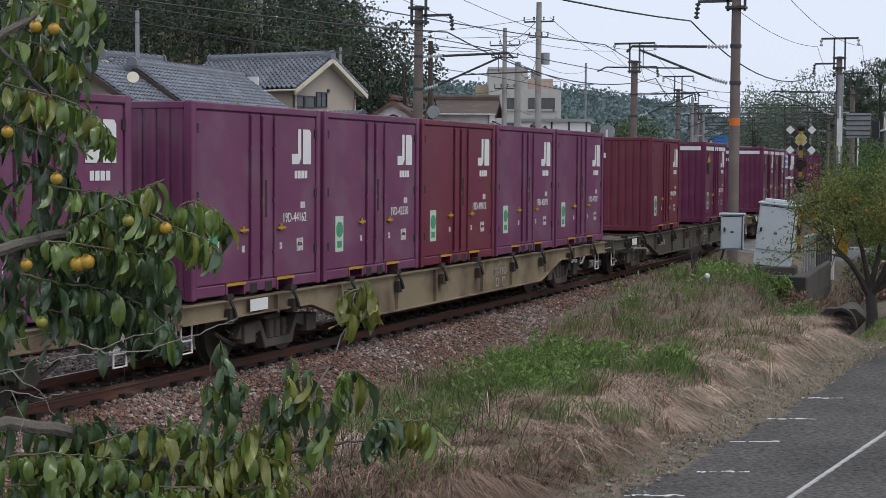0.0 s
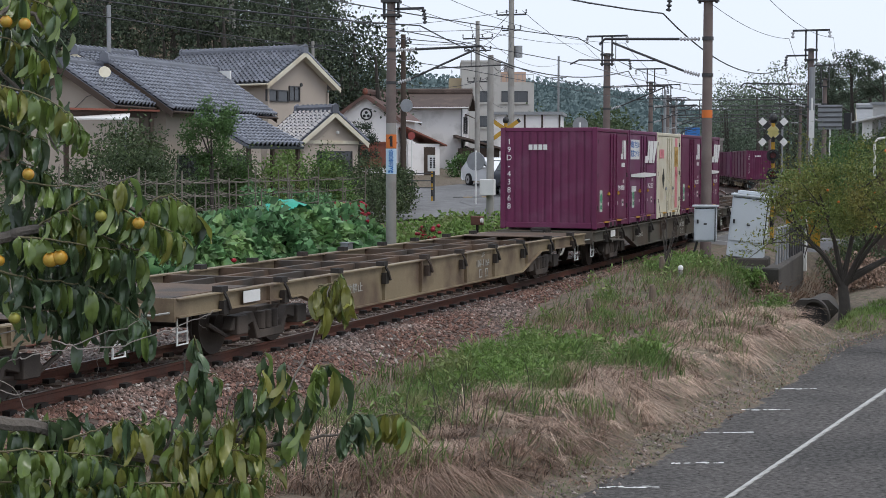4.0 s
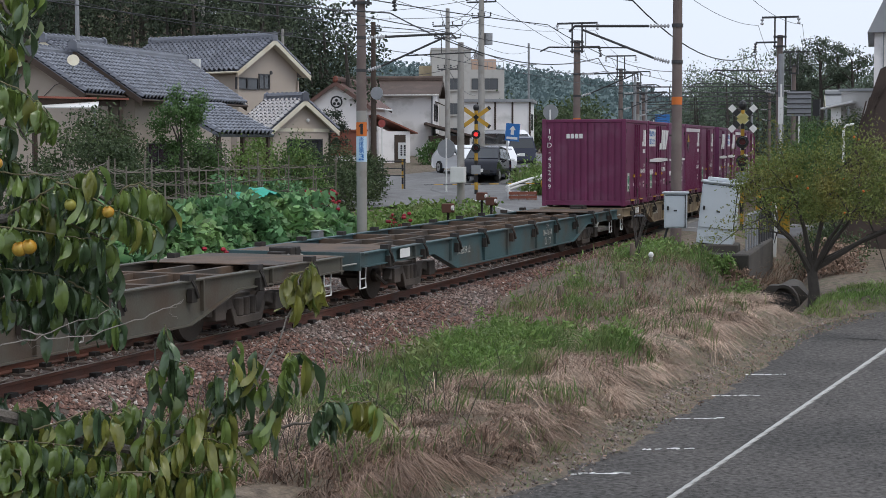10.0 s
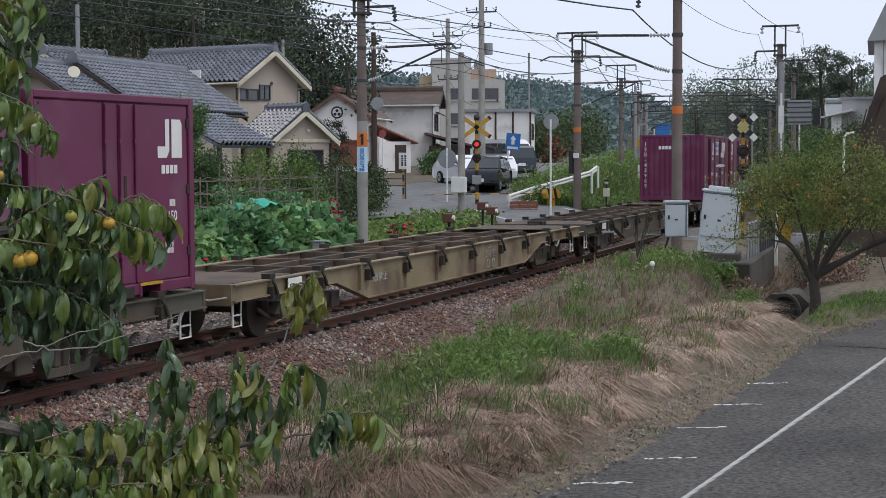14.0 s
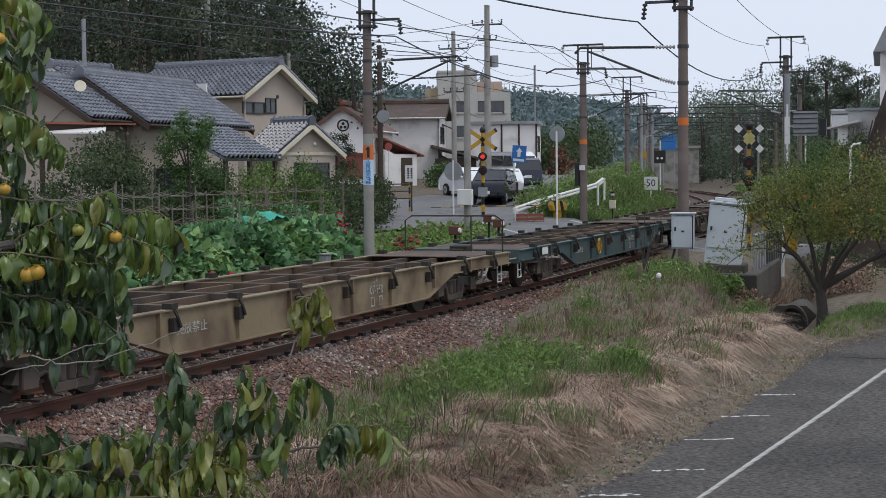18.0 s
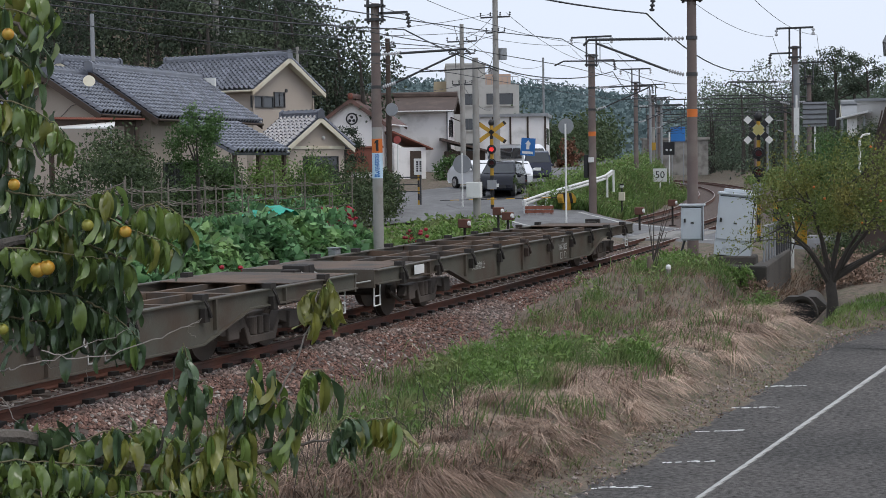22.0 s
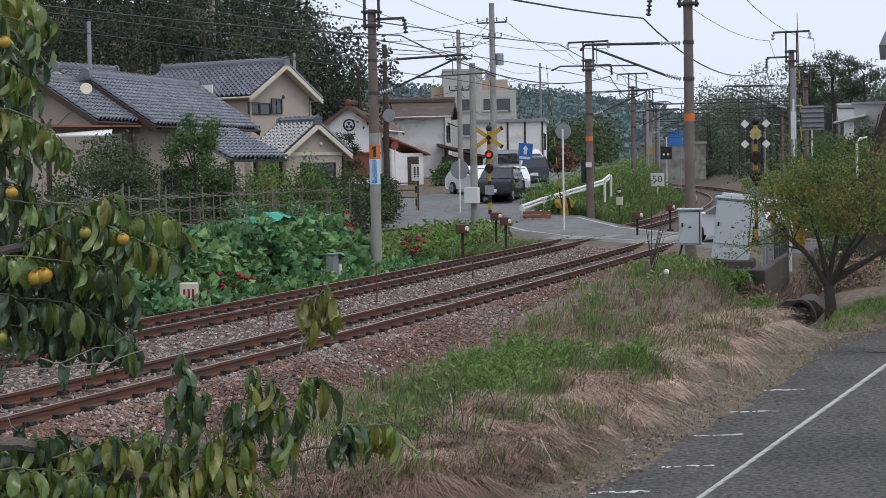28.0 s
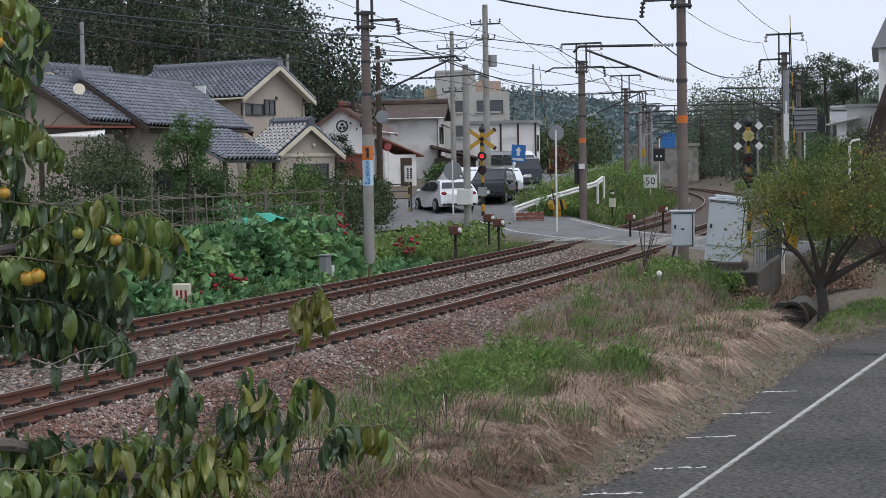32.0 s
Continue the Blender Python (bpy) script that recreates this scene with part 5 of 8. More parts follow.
part("box_lid", Mesh().box(-0.18, 0.18, -0.14, 0.14, 0.35, 0.38), STEEL, t)
t = thing("white_peg", "short white peg in the leaves", "peg", m=pose(23.1, 6.45, -0.2))
part("peg", Mesh().tube([(0, 0, -0.1), (0, 0, 0.35)], 0.06, 8), WHITE, t)
t = thing("number_stone", "white kilometre stone with red strokes beside flowers", "marker", m=pose(14.75, 6.45, -0.25, 0, 0, 15))
part("stone", Mesh().box(-0.1, 0.1, -0.2, 0.2, -0.15, 0.5), CREAM, t, bevel=0.02)
for k in range(3):
    part("red_stroke", Mesh().box(-0.106, -0.101, -0.14 + 0.1 * k, -0.09 + 0.1 * k, 0.08 + 0.08 * k, 0.36), FLOWER, t)

# ---- cabinets and retaining wall ----
def cabinet(x, y, z, w, d, h, turn, lean, stand):
    c = thing("relay_cabinet", "light grey steel relay cabinet on a concrete block" if stand else "small grey steel box on the pole", "cabinet", "track-side cabinets", pose(x, y, z, 0, lean, turn))
    c.matrix_basis = pose(x, y, z, 0, 0, turn) @ pose(0, 0, 0, lean, 0, 0)
    part("cabinet_body", Mesh().box(-d / 2, d / 2, -w / 2, w / 2, 0, h), CABINET, c, bevel=0.015)
    lo = 0.36 if stand else 0.0
    dr = part("cabinet_door", Mesh().box(-d / 2 - 0.03, -d / 2 - 0.004, -w / 2 + 0.04, w / 2 - 0.03, lo + 0.03, h - 0.05), CABINET, c, bevel=0.01)
    sl = Mesh().box(-d / 2 - 0.01, -d / 2 - 0.004, -w / 2 + 0.012, -w / 2 + 0.035, lo, h - 0.03)
    part("door_seal", sl, BLACK, c)
    part("door_seal", Mesh().box(-d / 2 - 0.01, -d / 2 - 0.004, -w / 2 + 0.04, w / 2 - 0.03, h - 0.045, h - 0.03), BLACK, c)
    part("door_latch", Mesh().tube([(-d / 2 - 0.06, w / 2 - 0.1, lo + 0.45), (-d / 2 - 0.06, w / 2 - 0.1, lo + 0.55)], 0.025, 8), BLACK, dr)
    part("keyhole_plate", Mesh().box(-d / 2 - 0.04, -d / 2 - 0.03, -0.05, 0.03, lo + 0.42, lo + 0.46), DARKSTEEL, dr)
    part("cabinet_roof", Mesh().box(-d / 2 - 0.06, d / 2 + 0.04, -w / 2 - 0.04, w / 2 + 0.04, h, h + 0.05), CABINET, c, bevel=0.01)
    if stand:
        part("vent_cap", Mesh().box(-d / 2 + 0.1, d / 2, -w / 2 + 0.15, w / 2 - 0.1, h + 0.06, h + 0.13), CABINET, c)
        part("lower_plate", Mesh().box(-d / 2 - 0.02, -d / 2 - 0.004, -0.2, 0.2, 0.18, 0.28), CABINET, c)
    else:
        part("strut", Mesh().tube([(0, 0.2, 0), (0.1, 0.42, -0.75)], 0.03, 6), DARKSTEEL, c)
    return c


cabinet(22.25, -4.38, 0.34, 0.88, 0.7, 1.48, 6, 6, True)
cabinet(22.8, -3.28, 0.68, 0.55, 0.3, 0.86, 6, 0, False)
t = thing("cabinet_plinth", "weathered concrete block under the cabinet", "plinth", m=pose(22.3, -4.4, 0, 0, 0, 6))
part("block", Mesh().box(-0.5, 0.5, -0.55, 0.58, -0.3, 0.345), DARKCON, t, bevel=0.03)
w = Mesh().prism([(20.9, -3.7), (20.45, -5.5), (27.6, -5.0), (30, -4.5), (30, -4.2), (27.5, -4.7), (20.85, -5.1), (21.25, -3.7)], -1.9, 0.2, "z")
solid("retaining_wall", w, DARKCON, "dark stained concrete retaining wall over the ditch", "wall", kind="structure", bevel=0.03)
cul = thing("culvert_pipe", "round concrete culvert mouth in the ditch", "culvert", m=pose(19.9, -6.4, -0.9))
# Dark block added for the earth round the pipe, which has none built.
part("headwall", Mesh().prism([(-0.5, -0.6), (0.6, -0.6), (0.62, 0.2), (0.35, 0.44), (-0.3, 0.45), (-0.52, 0.25)], 0.02, 0.5, "x"), DARKCON, cul)
ring = Mesh()
n = 20
ring.v = [(x, r * math.cos(k * math.tau / n), r * math.sin(k * math.tau / n) * 1.35) for x, r in ((-0.2, 0.36), (-0.2, 0.31), (1.6, 0.31), (1.6, 0.36)) for k in range(n)]
ring.f = [(i * n + k, i * n + (k + 1) % n, ((i + 1) % 4) * n + (k + 1) % n, ((i + 1) % 4) * n + k) for i in range(4) for k in range(n)]
part("pipe", ring, DARKCON, cul, smooth=True)
# Black disc inside the mouth paints the shade of the pipe's interior.
part("pipe_end", Mesh().tube([(-0.1, 0, 0), (-0.08, 0, 0)], 0.305, 16), BLACK, cul)
fc = thing("steel_fence", "dark steel bar fence on the wall", "fence")
for i in range(12):
    a = Vector((21.9, -5.2, 0.1)).lerp(Vector((28.6, -4.85, 0.1)), i / 11)
    part("fence_bar", Mesh().tube([a, a + Vector((0, 0, 0.95))], 0.028, 6), STEEL if i < 5 else DARKSTEEL, fc)
part("fence_rail", Mesh().tube([(21.9, -5.2, 1.05), (24.6, -5.06, 1.05)], 0.035, 6), STEEL, fc)
part("fence_rail", Mesh().tube([(24.6, -5.06, 1.05), (28.6, -4.85, 1.05)], 0.035, 6), DARKSTEEL, fc)
t = thing("white_stake", "white wooden stake at the fence end", "stake", m=pose(28.8, -4.85, 0))
part("stake", Mesh().box(-0.06, 0.06, -0.06, 0.06, -0.4, 1.3), WHITE, t)
t = thing("white_knob_post", "short post with a white rounded cap in the weeds", "marker", m=pose(17.9, -3.75, -0.2))
part("post", Mesh().tube([(0, 0, -0.3), (0, 0, 0.5)], 0.05, 8), CONCRETE, t)
part("cap", Mesh().ball((0, 0, 0.52), 0.06, 0.06, 0.07), WHITE, t, smooth=True)
t = thing("yellow_handrail_block", "yellow and black striped block beside the crossing", "block", m=pose(29.5, -4.3, 0.15))
striped_bar(t, (0, 0, 0), (0, 0, 1.3), 0.09, 6)


# ---- road vehicles ----
ALLOY = mat("alloy_rim", (0.5, 0.5, 0.52), 0.35, metal=0.6, var=0.3, scale=14)


def build_vehicle(kind, paint, label, m, roof=None):
    """A road vehicle facing -x in its own space; kind: (length, width, side outline)."""
    L, W, prof, sill, wins, wheels, wr = kind
    v = thing("car", label, "car", "vehicles at the crossing", m)
    H = max(z for x, z in prof)

    def half(z):
        return W / 2 * (1 - 0.24 * max(0, (z - sill) / (H - sill)) ** 1.2) * (0.97 if z < 0.35 else 1)
    g = Mesh()
    n = len(prof)
    ins = [(x * 0.97, z - 0.03 if z > H - 0.05 else z) for x, z in prof]
    rows = [[(x, -half(z) * 0.93, z) for x, z in ins], [(x, -half(z), z) for x, z in prof], [(x, half(z), z) for x, z in prof], [(x, half(z) * 0.93, z) for x, z in ins]]
    for r in rows:
        g.v += r
    for k in range(3):
        g.f += [(k * n + i, k * n + (i + 1) % n, (k + 1) * n + (i + 1) % n, (k + 1) * n + i) for i in range(n)]
    c0 = len(g.v)
    g.v += [(0, -W / 2 * 0.9, 0.7), (0, W / 2 * 0.9, 0.7)]
    g.f += [(i, c0, (i + 1) % n) for i in range(n)] + [(3 * n + i, 3 * n + (i + 1) % n, c0 + 1) for i in range(n)]
    part("car_body", g, paint, v, smooth=True, bevel=0.0)
    for a, poly in wins:
        if a == "side":
            for s in (-1, 1):
                q = Mesh().add([(x, s * (half(z) + 0.006), z) for x, z in poly], [tuple(range(len(poly)))])
                part("side_window", q, GLASS, v, "dark side window")
        else:
            (x0, z0), (x1, z1) = poly
            o = -0.012 if a == "front" else 0.012
            q = Mesh().add([(x0 + o, -half(z0) * 0.9, z0), (x0 + o, half(z0) * 0.9, z0), (x1 + o, half(z1) * 0.88, z1), (x1 + o, -half(z1) * 0.88, z1)], [(0, 1, 2, 3)])
            part("windscreen" if a == "front" else "rear_window", q, GLASS, v)
    for x in wheels:
        for s in (-1, 1):
            y = s * (W / 2 - 0.09)
            t = part("wheel", Mesh().tube([(x, y - 0.1, wr), (x, y + 0.1, wr)], wr, 20), TYRE, v, smooth=True)
            part("wheel_rim", Mesh().tube([(x, y - 0.11, wr), (x, y + 0.11, wr)], wr * 0.66, 16), ALLOY, t, smooth=True)
            part("wheel_hub", Mesh().tube([(x, y - 0.118, wr), (x, y + 0.118, wr)], wr * 0.2, 8), DARKSTEEL, t)
    x0, x1 = min(x for x, z in prof), max(x for x, z in prof)
    for s in (-1, 1):
        part("headlight", Mesh().ball((x0 + 0.14, s * W * 0.37, 0.68), 0.12, 0.17, 0.08), mat("lamp_glass", (0.55, 0.56, 0.57), 0.15, bump=0), v, smooth=True)
        part("tail_light", Mesh().ball((x1 - 0.08, s * W * 0.4, 0.85), 0.07, 0.14, 0.1), mat("tail_lens", (0.28, 0.015, 0.02), 0.2, bump=0), v, smooth=True)
        part("door_mirror", Mesh().ball((x0 + L * 0.3, s * (W / 2 + 0.08), 0.98), 0.07, 0.1, 0.07), paint, v, smooth=True)
        part("door_handle", Mesh().box(L * 0.02, L * 0.02 + 0.16, s * (W / 2) - 0.02, s * (W / 2) + 0.02, 0.8, 0.83), paint, v)
    part("grille", Mesh().box(x0 - 0.012, x0 + 0.05, -W * 0.3, W * 0.3, 0.36, 0.52), BLACK, v)
    part("number_plate", Mesh().box(x0 - 0.03, x0 - 0.005, -0.17, 0.17, 0.42, 0.58), WHITE, v)
    part("number_plate", Mesh().box(x1 + 0.0, x1 + 0.02, -0.17, 0.17, 0.62, 0.78), WHITE, v)
    part("bumper", Mesh().box(x1 - 0.1, x1 + 0.015, -W * 0.44, W * 0.44, 0.32, 0.42), BLACK, v, bevel=0.02)
    return v


HATCH = (4.45, 1.75, [(-2.2, 0.3), (-2.22, 0.62), (-2.0, 0.78), (-1.3, 0.94), (-0.45, 1.36), (0.1, 1.47), (0.9, 1.47), (1.6, 1.40), (1.98, 1.05), (2.12, 0.9), (2.2, 0.78), (2.22, 0.4), (2.1, 0.28), (-2.0, 0.24)], 0.92,
         [("side", [(-1.0, 0.97), (-0.35, 1.3), (0.12, 1.39), (0.16, 0.97)]), ("side", [(0.24, 0.97), (0.22, 1.39), (0.9, 1.38), (1.3, 1.31), (1.45, 1.12), (1.15, 0.97)]), ("front", [(-1.2, 0.98), (-0.5, 1.33)]), ("rear", [(1.95, 1.08), (1.66, 1.35)])],
         (-1.38, 1.3), 0.32)
KEI = (3.4, 1.48, [(-1.68, 0.3), (-1.7, 0.7), (-1.55, 0.92), (-1.05, 1.02), (-0.55, 1.58), (-0.2, 1.68), (1.3, 1.68), (1.58, 1.58), (1.69, 1.0), (1.7, 0.35), (1.6, 0.25), (-1.55, 0.25)], 0.98,
       [("side", [(-0.9, 1.05), (-0.45, 1.55), (0.15, 1.58), (0.15, 1.05)]), ("side", [(0.25, 1.05), (0.25, 1.58), (1.3, 1.58), (1.5, 1.05)]), ("front", [(-1.05, 1.06), (-0.58, 1.56)]), ("rear", [(1.69, 1.05), (1.6, 1.55)])],
       (-1.2, 1.2), 0.28)
VAN = (4.7, 1.7, [(-2.35, 0.35), (-2.37, 0.8), (-2.2, 1.05), (-1.75, 1.75), (-1.4, 1.95), (2.1, 1.97), (2.3, 1.85), (2.35, 0.4), (2.25, 0.3), (-2.2, 0.3)], 1.1,
       [("side", [(-1.9, 1.15), (-1.5, 1.72), (-0.7, 1.74), (-0.7, 1.15)]), ("side", [(-0.6, 1.15), (-0.6, 1.74), (2.0, 1.74), (2.05, 1.15)]), ("front", [(-2.15, 1.12), (-1.78, 1.7)]), ("rear", [(2.34, 1.15), (2.31, 1.7)])],
       (-1.5, 1.4), 0.32)
MPV = (3.75, 1.68, [(-1.85, 0.3), (-1.88, 0.72), (-1.7, 0.96), (-1.2, 1.08), (-0.62, 1.6), (-0.25, 1.72), (1.4, 1.72), (1.72, 1.6), (1.86, 1.05), (1.88, 0.35), (1.75, 0.25), (-1.7, 0.25)], 1.05,
       [("side", [(-1.0, 1.12), (-0.52, 1.57), (0.15, 1.61), (0.15, 1.12)]), ("side", [(0.25, 1.12), (0.25, 1.61), (1.4, 1.6), (1.62, 1.12)]), ("front", [(-1.16, 1.12), (-0.66, 1.57)]), ("rear", [(1.86, 1.1), (1.75, 1.58)])],
       (-1.25, 1.25), 0.3)
build_vehicle(MPV, CARBLACK, "black boxy car waiting at the crossing", pose(57.4, 13.1, rise(56.9) + 0.0, 0, 3, 7))
build_vehicle(HATCH, CARWHITE, "white car waiting behind the black car", pose(61.3, 13.75, rise(61.3) + 0.04, 0, 3, 18))
build_vehicle(KEI, mat("navy_car_paint", (0.012, 0.016, 0.04), 0.2, bump=0, spec=0.7), "dark blue van parked beside the road seen from behind", pose(66.6, 14.2, rise(66.6) + 0.08, 0, -2, 198))
build_vehicle(VAN, CARWHITE, "large white van parked before the white shed", pose(72.6, 17.2, rise(72.6) + 0.06, 0, 0, 48))
build_vehicle(HATCH, CARWHITE, "white compact car on the forecourt", pose(62.4, 16.0, rise(61.6) + 0.1, 0, 0, 44))
build_vehicle(HATCH, CARWHITE, "white car parked behind the fruit tree", pose(34.20, -8.72, 0.23, 0, 0, -75))
MOVER = build_vehicle(HATCH, CARWHITE, "white hatchback driving over the level crossing", pose(40, -2, 0))


# ---- houses ----
TILE_W, TILE_L = 0.27, 0.24


def tile_mesh():
    g = Mesh()
    prof = [(0, -0.02), (0.05, 0.085), (0.13, 0.1), (0.2, 0.0), (0.275, -0.02)]
    g.v = [(a, 0, b + 0.05) for a, b in prof] + [(a, 0.28, b + 0.004) for a, b in prof] + [(a, 0, b) for a, b in prof]
    n = len(prof)
    g.f = [(i, i + 1, n + i + 1, n + i) for i in range(n - 1)] + [(2 * n + i, 2 * n + i + 1, i + 1, i) for i in range(n - 1)]
    return g


TILE_SHAPE = tile_mesh()


def tiled_slope(parent, m, width, slope, singly=False):
    """Tiles in rows up a slope: m puts x along the eave and y up the slope."""
    nx, ny = int(width / TILE_W), int(slope / TILE_L)
    joined = Mesh()
    data = TILE_SHAPE.data("roof_tile", TILE) if singly else None
    for j in range(ny):
        for i in range(nx):
            at = m @ Matrix.Translation((i * TILE_W * width / (nx * TILE_W), j * TILE_L * slope / (ny * TILE_L), 0.03))
            if singly:
                part("roof_tile", data, TILE, parent, m=at)
            else:
                joined.add([at @ Vector(q) for q in TILE_SHAPE.v], TILE_SHAPE.f)
    if not singly:
        tagged(part("roof_tiles", joined, TILE, parent), kind="stuff")


def window(parent, face, a, z, w, h, out, grid=1):
    """A framed window on a wall; face: pose whose x runs along the wall, z up, -y outwards."""
    f = Mesh()
    for x0, x1, z0, z1 in ((-w / 2 - 0.05, -w / 2, -0.05, h + 0.05), (w / 2, w / 2 + 0.05, -0.05, h + 0.05), (-w / 2, w / 2, -0.05, 0), (-w / 2, w / 2, h, h + 0.05)):
        f.box(x0, x1, -0.06, 0.02, z0, z1)
    for i in range(1, grid + 1):
        x = -w / 2 + w * i / (grid + 1)
        f.box(x - 0.02, x + 0.02, -0.045, 0.0, 0, h)
    m = face @ pose(a, out, z)
    wn_ = part("window", f, DARKSTEEL, parent, m=m)
    part("pane", Mesh().box(-w / 2, w / 2, -0.02, 0.0, 0, h), GLASS, wn_)


def gable_house(label, x, y, turn, length, span, z0, ze, zr, wall, roof, tiles=True, over=0.5, end=0.45, singly=False, windows=(), trim=CREAM):
    """Ridge along its own x. windows: (face, along, height, width, tall, bars), faces x-, x+, y-, y+."""
    h = thing("house", label, "house", "houses", pose(x, y, 0, 0, 0, turn))
    L, S = length / 2, span / 2
    wl, ws = L - end, S - over
    zi = ze + (zr - ze) * (over / S)
    g = Mesh().prism([(-ws, z0), (ws, z0), (ws, zi - 0.05), (0, zr - 0.12), (-ws, zi - 0.05)], -wl, wl, "x")
    part("wall", g, wall, h)
    ang = math.atan2(zr - ze, S)
    slope = math.hypot(zr - ze, S)
    for s in (-1, 1):
        m = pose(0, 0, 0, 0, 0, 0 if s < 0 else 180) @ Matrix.Translation((-L, -S, ze)) @ Matrix.Rotation(ang, 4, "X")
        rf = part("roof_slope", Mesh().box(0, 2 * L, 0, slope, -0.1, 0.0, m), roof if not tiles else TILE, h)
        if tiles:
            tiled_slope(rf, m, 2 * L, slope, singly)
        part("gutter", Mesh().tube([m @ Vector((0, -0.05, -0.04)), m @ Vector((2 * L, -0.05, -0.04))], 0.05, 6), trim if wall is not PLASTER else WHITE, h)
    rg = Mesh().prism([(-0.17, zr - 0.02), (-0.17, zr + 0.07), (-0.12, zr + 0.08), (-0.12, zr + 0.17), (-0.07, zr + 0.26), (0, zr + 0.29), (0.07, zr + 0.26), (0.12, zr + 0.17), (0.12, zr + 0.08), (0.17, zr + 0.07), (0.17, zr - 0.02)], -L, L, "x")
    if tiles:
        for k in range(int(2 * L / 0.3)):
            rg.tube([(-L + 0.3 * k, 0, zr + 0.22), (-L + 0.3 * k + 0.06, 0, zr + 0.22)], 0.105, 8)
        for e in (-1, 1):
            rg.prism([(-0.2, zr - 0.1), (-0.16, zr + 0.24), (0, zr + 0.34), (0.16, zr + 0.24), (0.2, zr - 0.1)], e * L - 0.05, e * L + 0.05, "x")
    part("ridge_cap", rg, TILE if tiles else roof, h)
    for e in (-1, 1):
        for s in (-1, 1):
            b = Mesh().prism([(0, zr - 0.03), (s * S, ze - 0.03), (s * S, ze - 0.25), (0, zr - 0.27)], e * L - 0.03, e * L + 0.03, "x")
            part("barge_board", b, trim, h)
        so = Mesh().add([(e * L, 0, zr - 0.14), (e * L, -S, ze - 0.12), (e * wl, -S, ze - 0.12), (e * wl, 0, zr - 0.14), (e * L, S, ze - 0.12), (e * wl, S, ze - 0.12)], [(0, 1, 2, 3), (0, 3, 5, 4)])
        part("soffit", so, trim, h)
    faces = {"x-": pose(-wl, 0, 0, 0, 0, -90), "x+": pose(wl, 0, 0, 0, 0, 90), "y-": pose(0, -ws, 0), "y+": pose(0, ws, 0, 0, 0, 180)}
    for face, a, z, w, t, n in windows:
        window(h, faces[face], a, z, w, t, -0.005, n)
    return h


U = -8
main = gable_house("two-storey beige stucco house with grey tiled gable roof", 52.89, 25.55, 79.4, 7.52, 5.76, 0.3, 6.16, 7.77, STUCCO, TILE, over=0.5,
                   windows=(("x-", -2.05, 5.4, 0.74, 0.45, 0), ("x-", -1.2, 5.4, 0.74, 0.45, 0), ("x-", -0.3, 5.45, 0.74, 0.62, 1), ("x-", -0.4, 2.2, 1.6, 1.2, 1)))
part("vent_hole", Mesh().tube([(-3.31, -0.25, 6.2), (-3.36, -0.25, 6.2)], 0.09, 12), DARKSTEEL, main)
part("downpipe", Mesh().tube([(-3.38, 2.36, 5.9), (-3.38, 2.36, 3.2)], 0.05, 6), STUCCO, main)
part("downpipe", Mesh().tube([(-3.38, -2.36, 5.9), (-3.38, -2.36, 1.0)], 0.05, 6), STUCCO, main)
wing = gable_house("single-storey beige house wing with grey tiled roof", 36.02, 19.91, 3.5, 9.05, 5.21, -0.3, 4.37, 6.1, STUCCO, TILE, over=0.5,
                   windows=(("y-", -2.0, 1.2, 2.4, 1.6, 2), ("y-", 1.8, 1.2, 2.4, 1.6, 2)), trim=WOODDARK)
part("flashing", Mesh().box(4.44, 4.56, -0.62, -0.05, 5.72, 6.2), WHITE, wing, "white metal flashing where the roofs meet")
left_wing = gable_house("beige house wing with a broad tiled gable and dark boards", 30.02, 19.62, 5.6, 3.1, 4.1, -0.3, 4.48, 5.82, STUCCO, TILE, over=0.45, trim=WOODDARK)
dish = part("dish", Mesh().tube([(-0.75, -1.25, 5.55), (-0.78, -1.27, 5.56), (-0.83, -1.3, 5.58)], [0.05, 0.16, 0.2], 18), CREAM, left_wing, "white satellite dish", smooth=True)
part("dish_mast", Mesh().tube([(-0.7, -1.22, 4.9), (-0.74, -1.23, 5.55)], 0.025, 6), STEEL, dish)
part("aerial_cable", Mesh().tube([(-1.2, -1.3, 4.9), (-1.16, -0.8, 4.75), (-1.15, -0.4, 4.4), (-1.14, 0.2, 4.2)], 0.012, 5), DARKSTEEL, left_wing)
rear_wing = gable_house("rear house wing with grey tiled roof", 43.15, 27.0, U, 3.88, 6.5, 0.0, 5.27, 7.17, STUCCO, TILE)
porch = gable_house("small beige entrance wing with grey tiled gable roof", 47.15, 18.92, 65.7, 2.54, 3.87, 0.0, 3.44, 4.77, STUCCO, TILE, over=0.35, end=0.3, singly=True,
                    windows=(("x-", 0.2, 1.1, 1.9, 1.9, 2),))
part("gable_board", Mesh().box(-1.02, -0.96, -1.6, 1.6, 3.36, 3.5), CREAM, porch)
part("gable_lamp", Mesh().ball((-1.02, -0.35, 3.85), 0.08, 0.08, 0.08), WHITE, porch)
skirt = thing("pent_roof", "low grey tiled pent roof along the house wall", "roof", m=pose(29.91, 14.09, 3.14, 0, 0, -5))
pm = Matrix.Rotation(math.atan2(1.1, 2.3), 4, "X")
pm = Matrix.Translation((1.5, 0, 0)) @ pm
sk = part("roof_slope", Mesh().box(0, 3.6, 0, 2.4, -0.1, 0, pm), TILE, skirt)
tiled_slope(sk, pm, 3.6, 2.4)
for x in (1.7, 3.2, 4.9):
    part("roof_post", Mesh().box(x - 0.06, x + 0.06, 0.1, 0.22, -3.3, 0.0), WOODDARK, skirt)
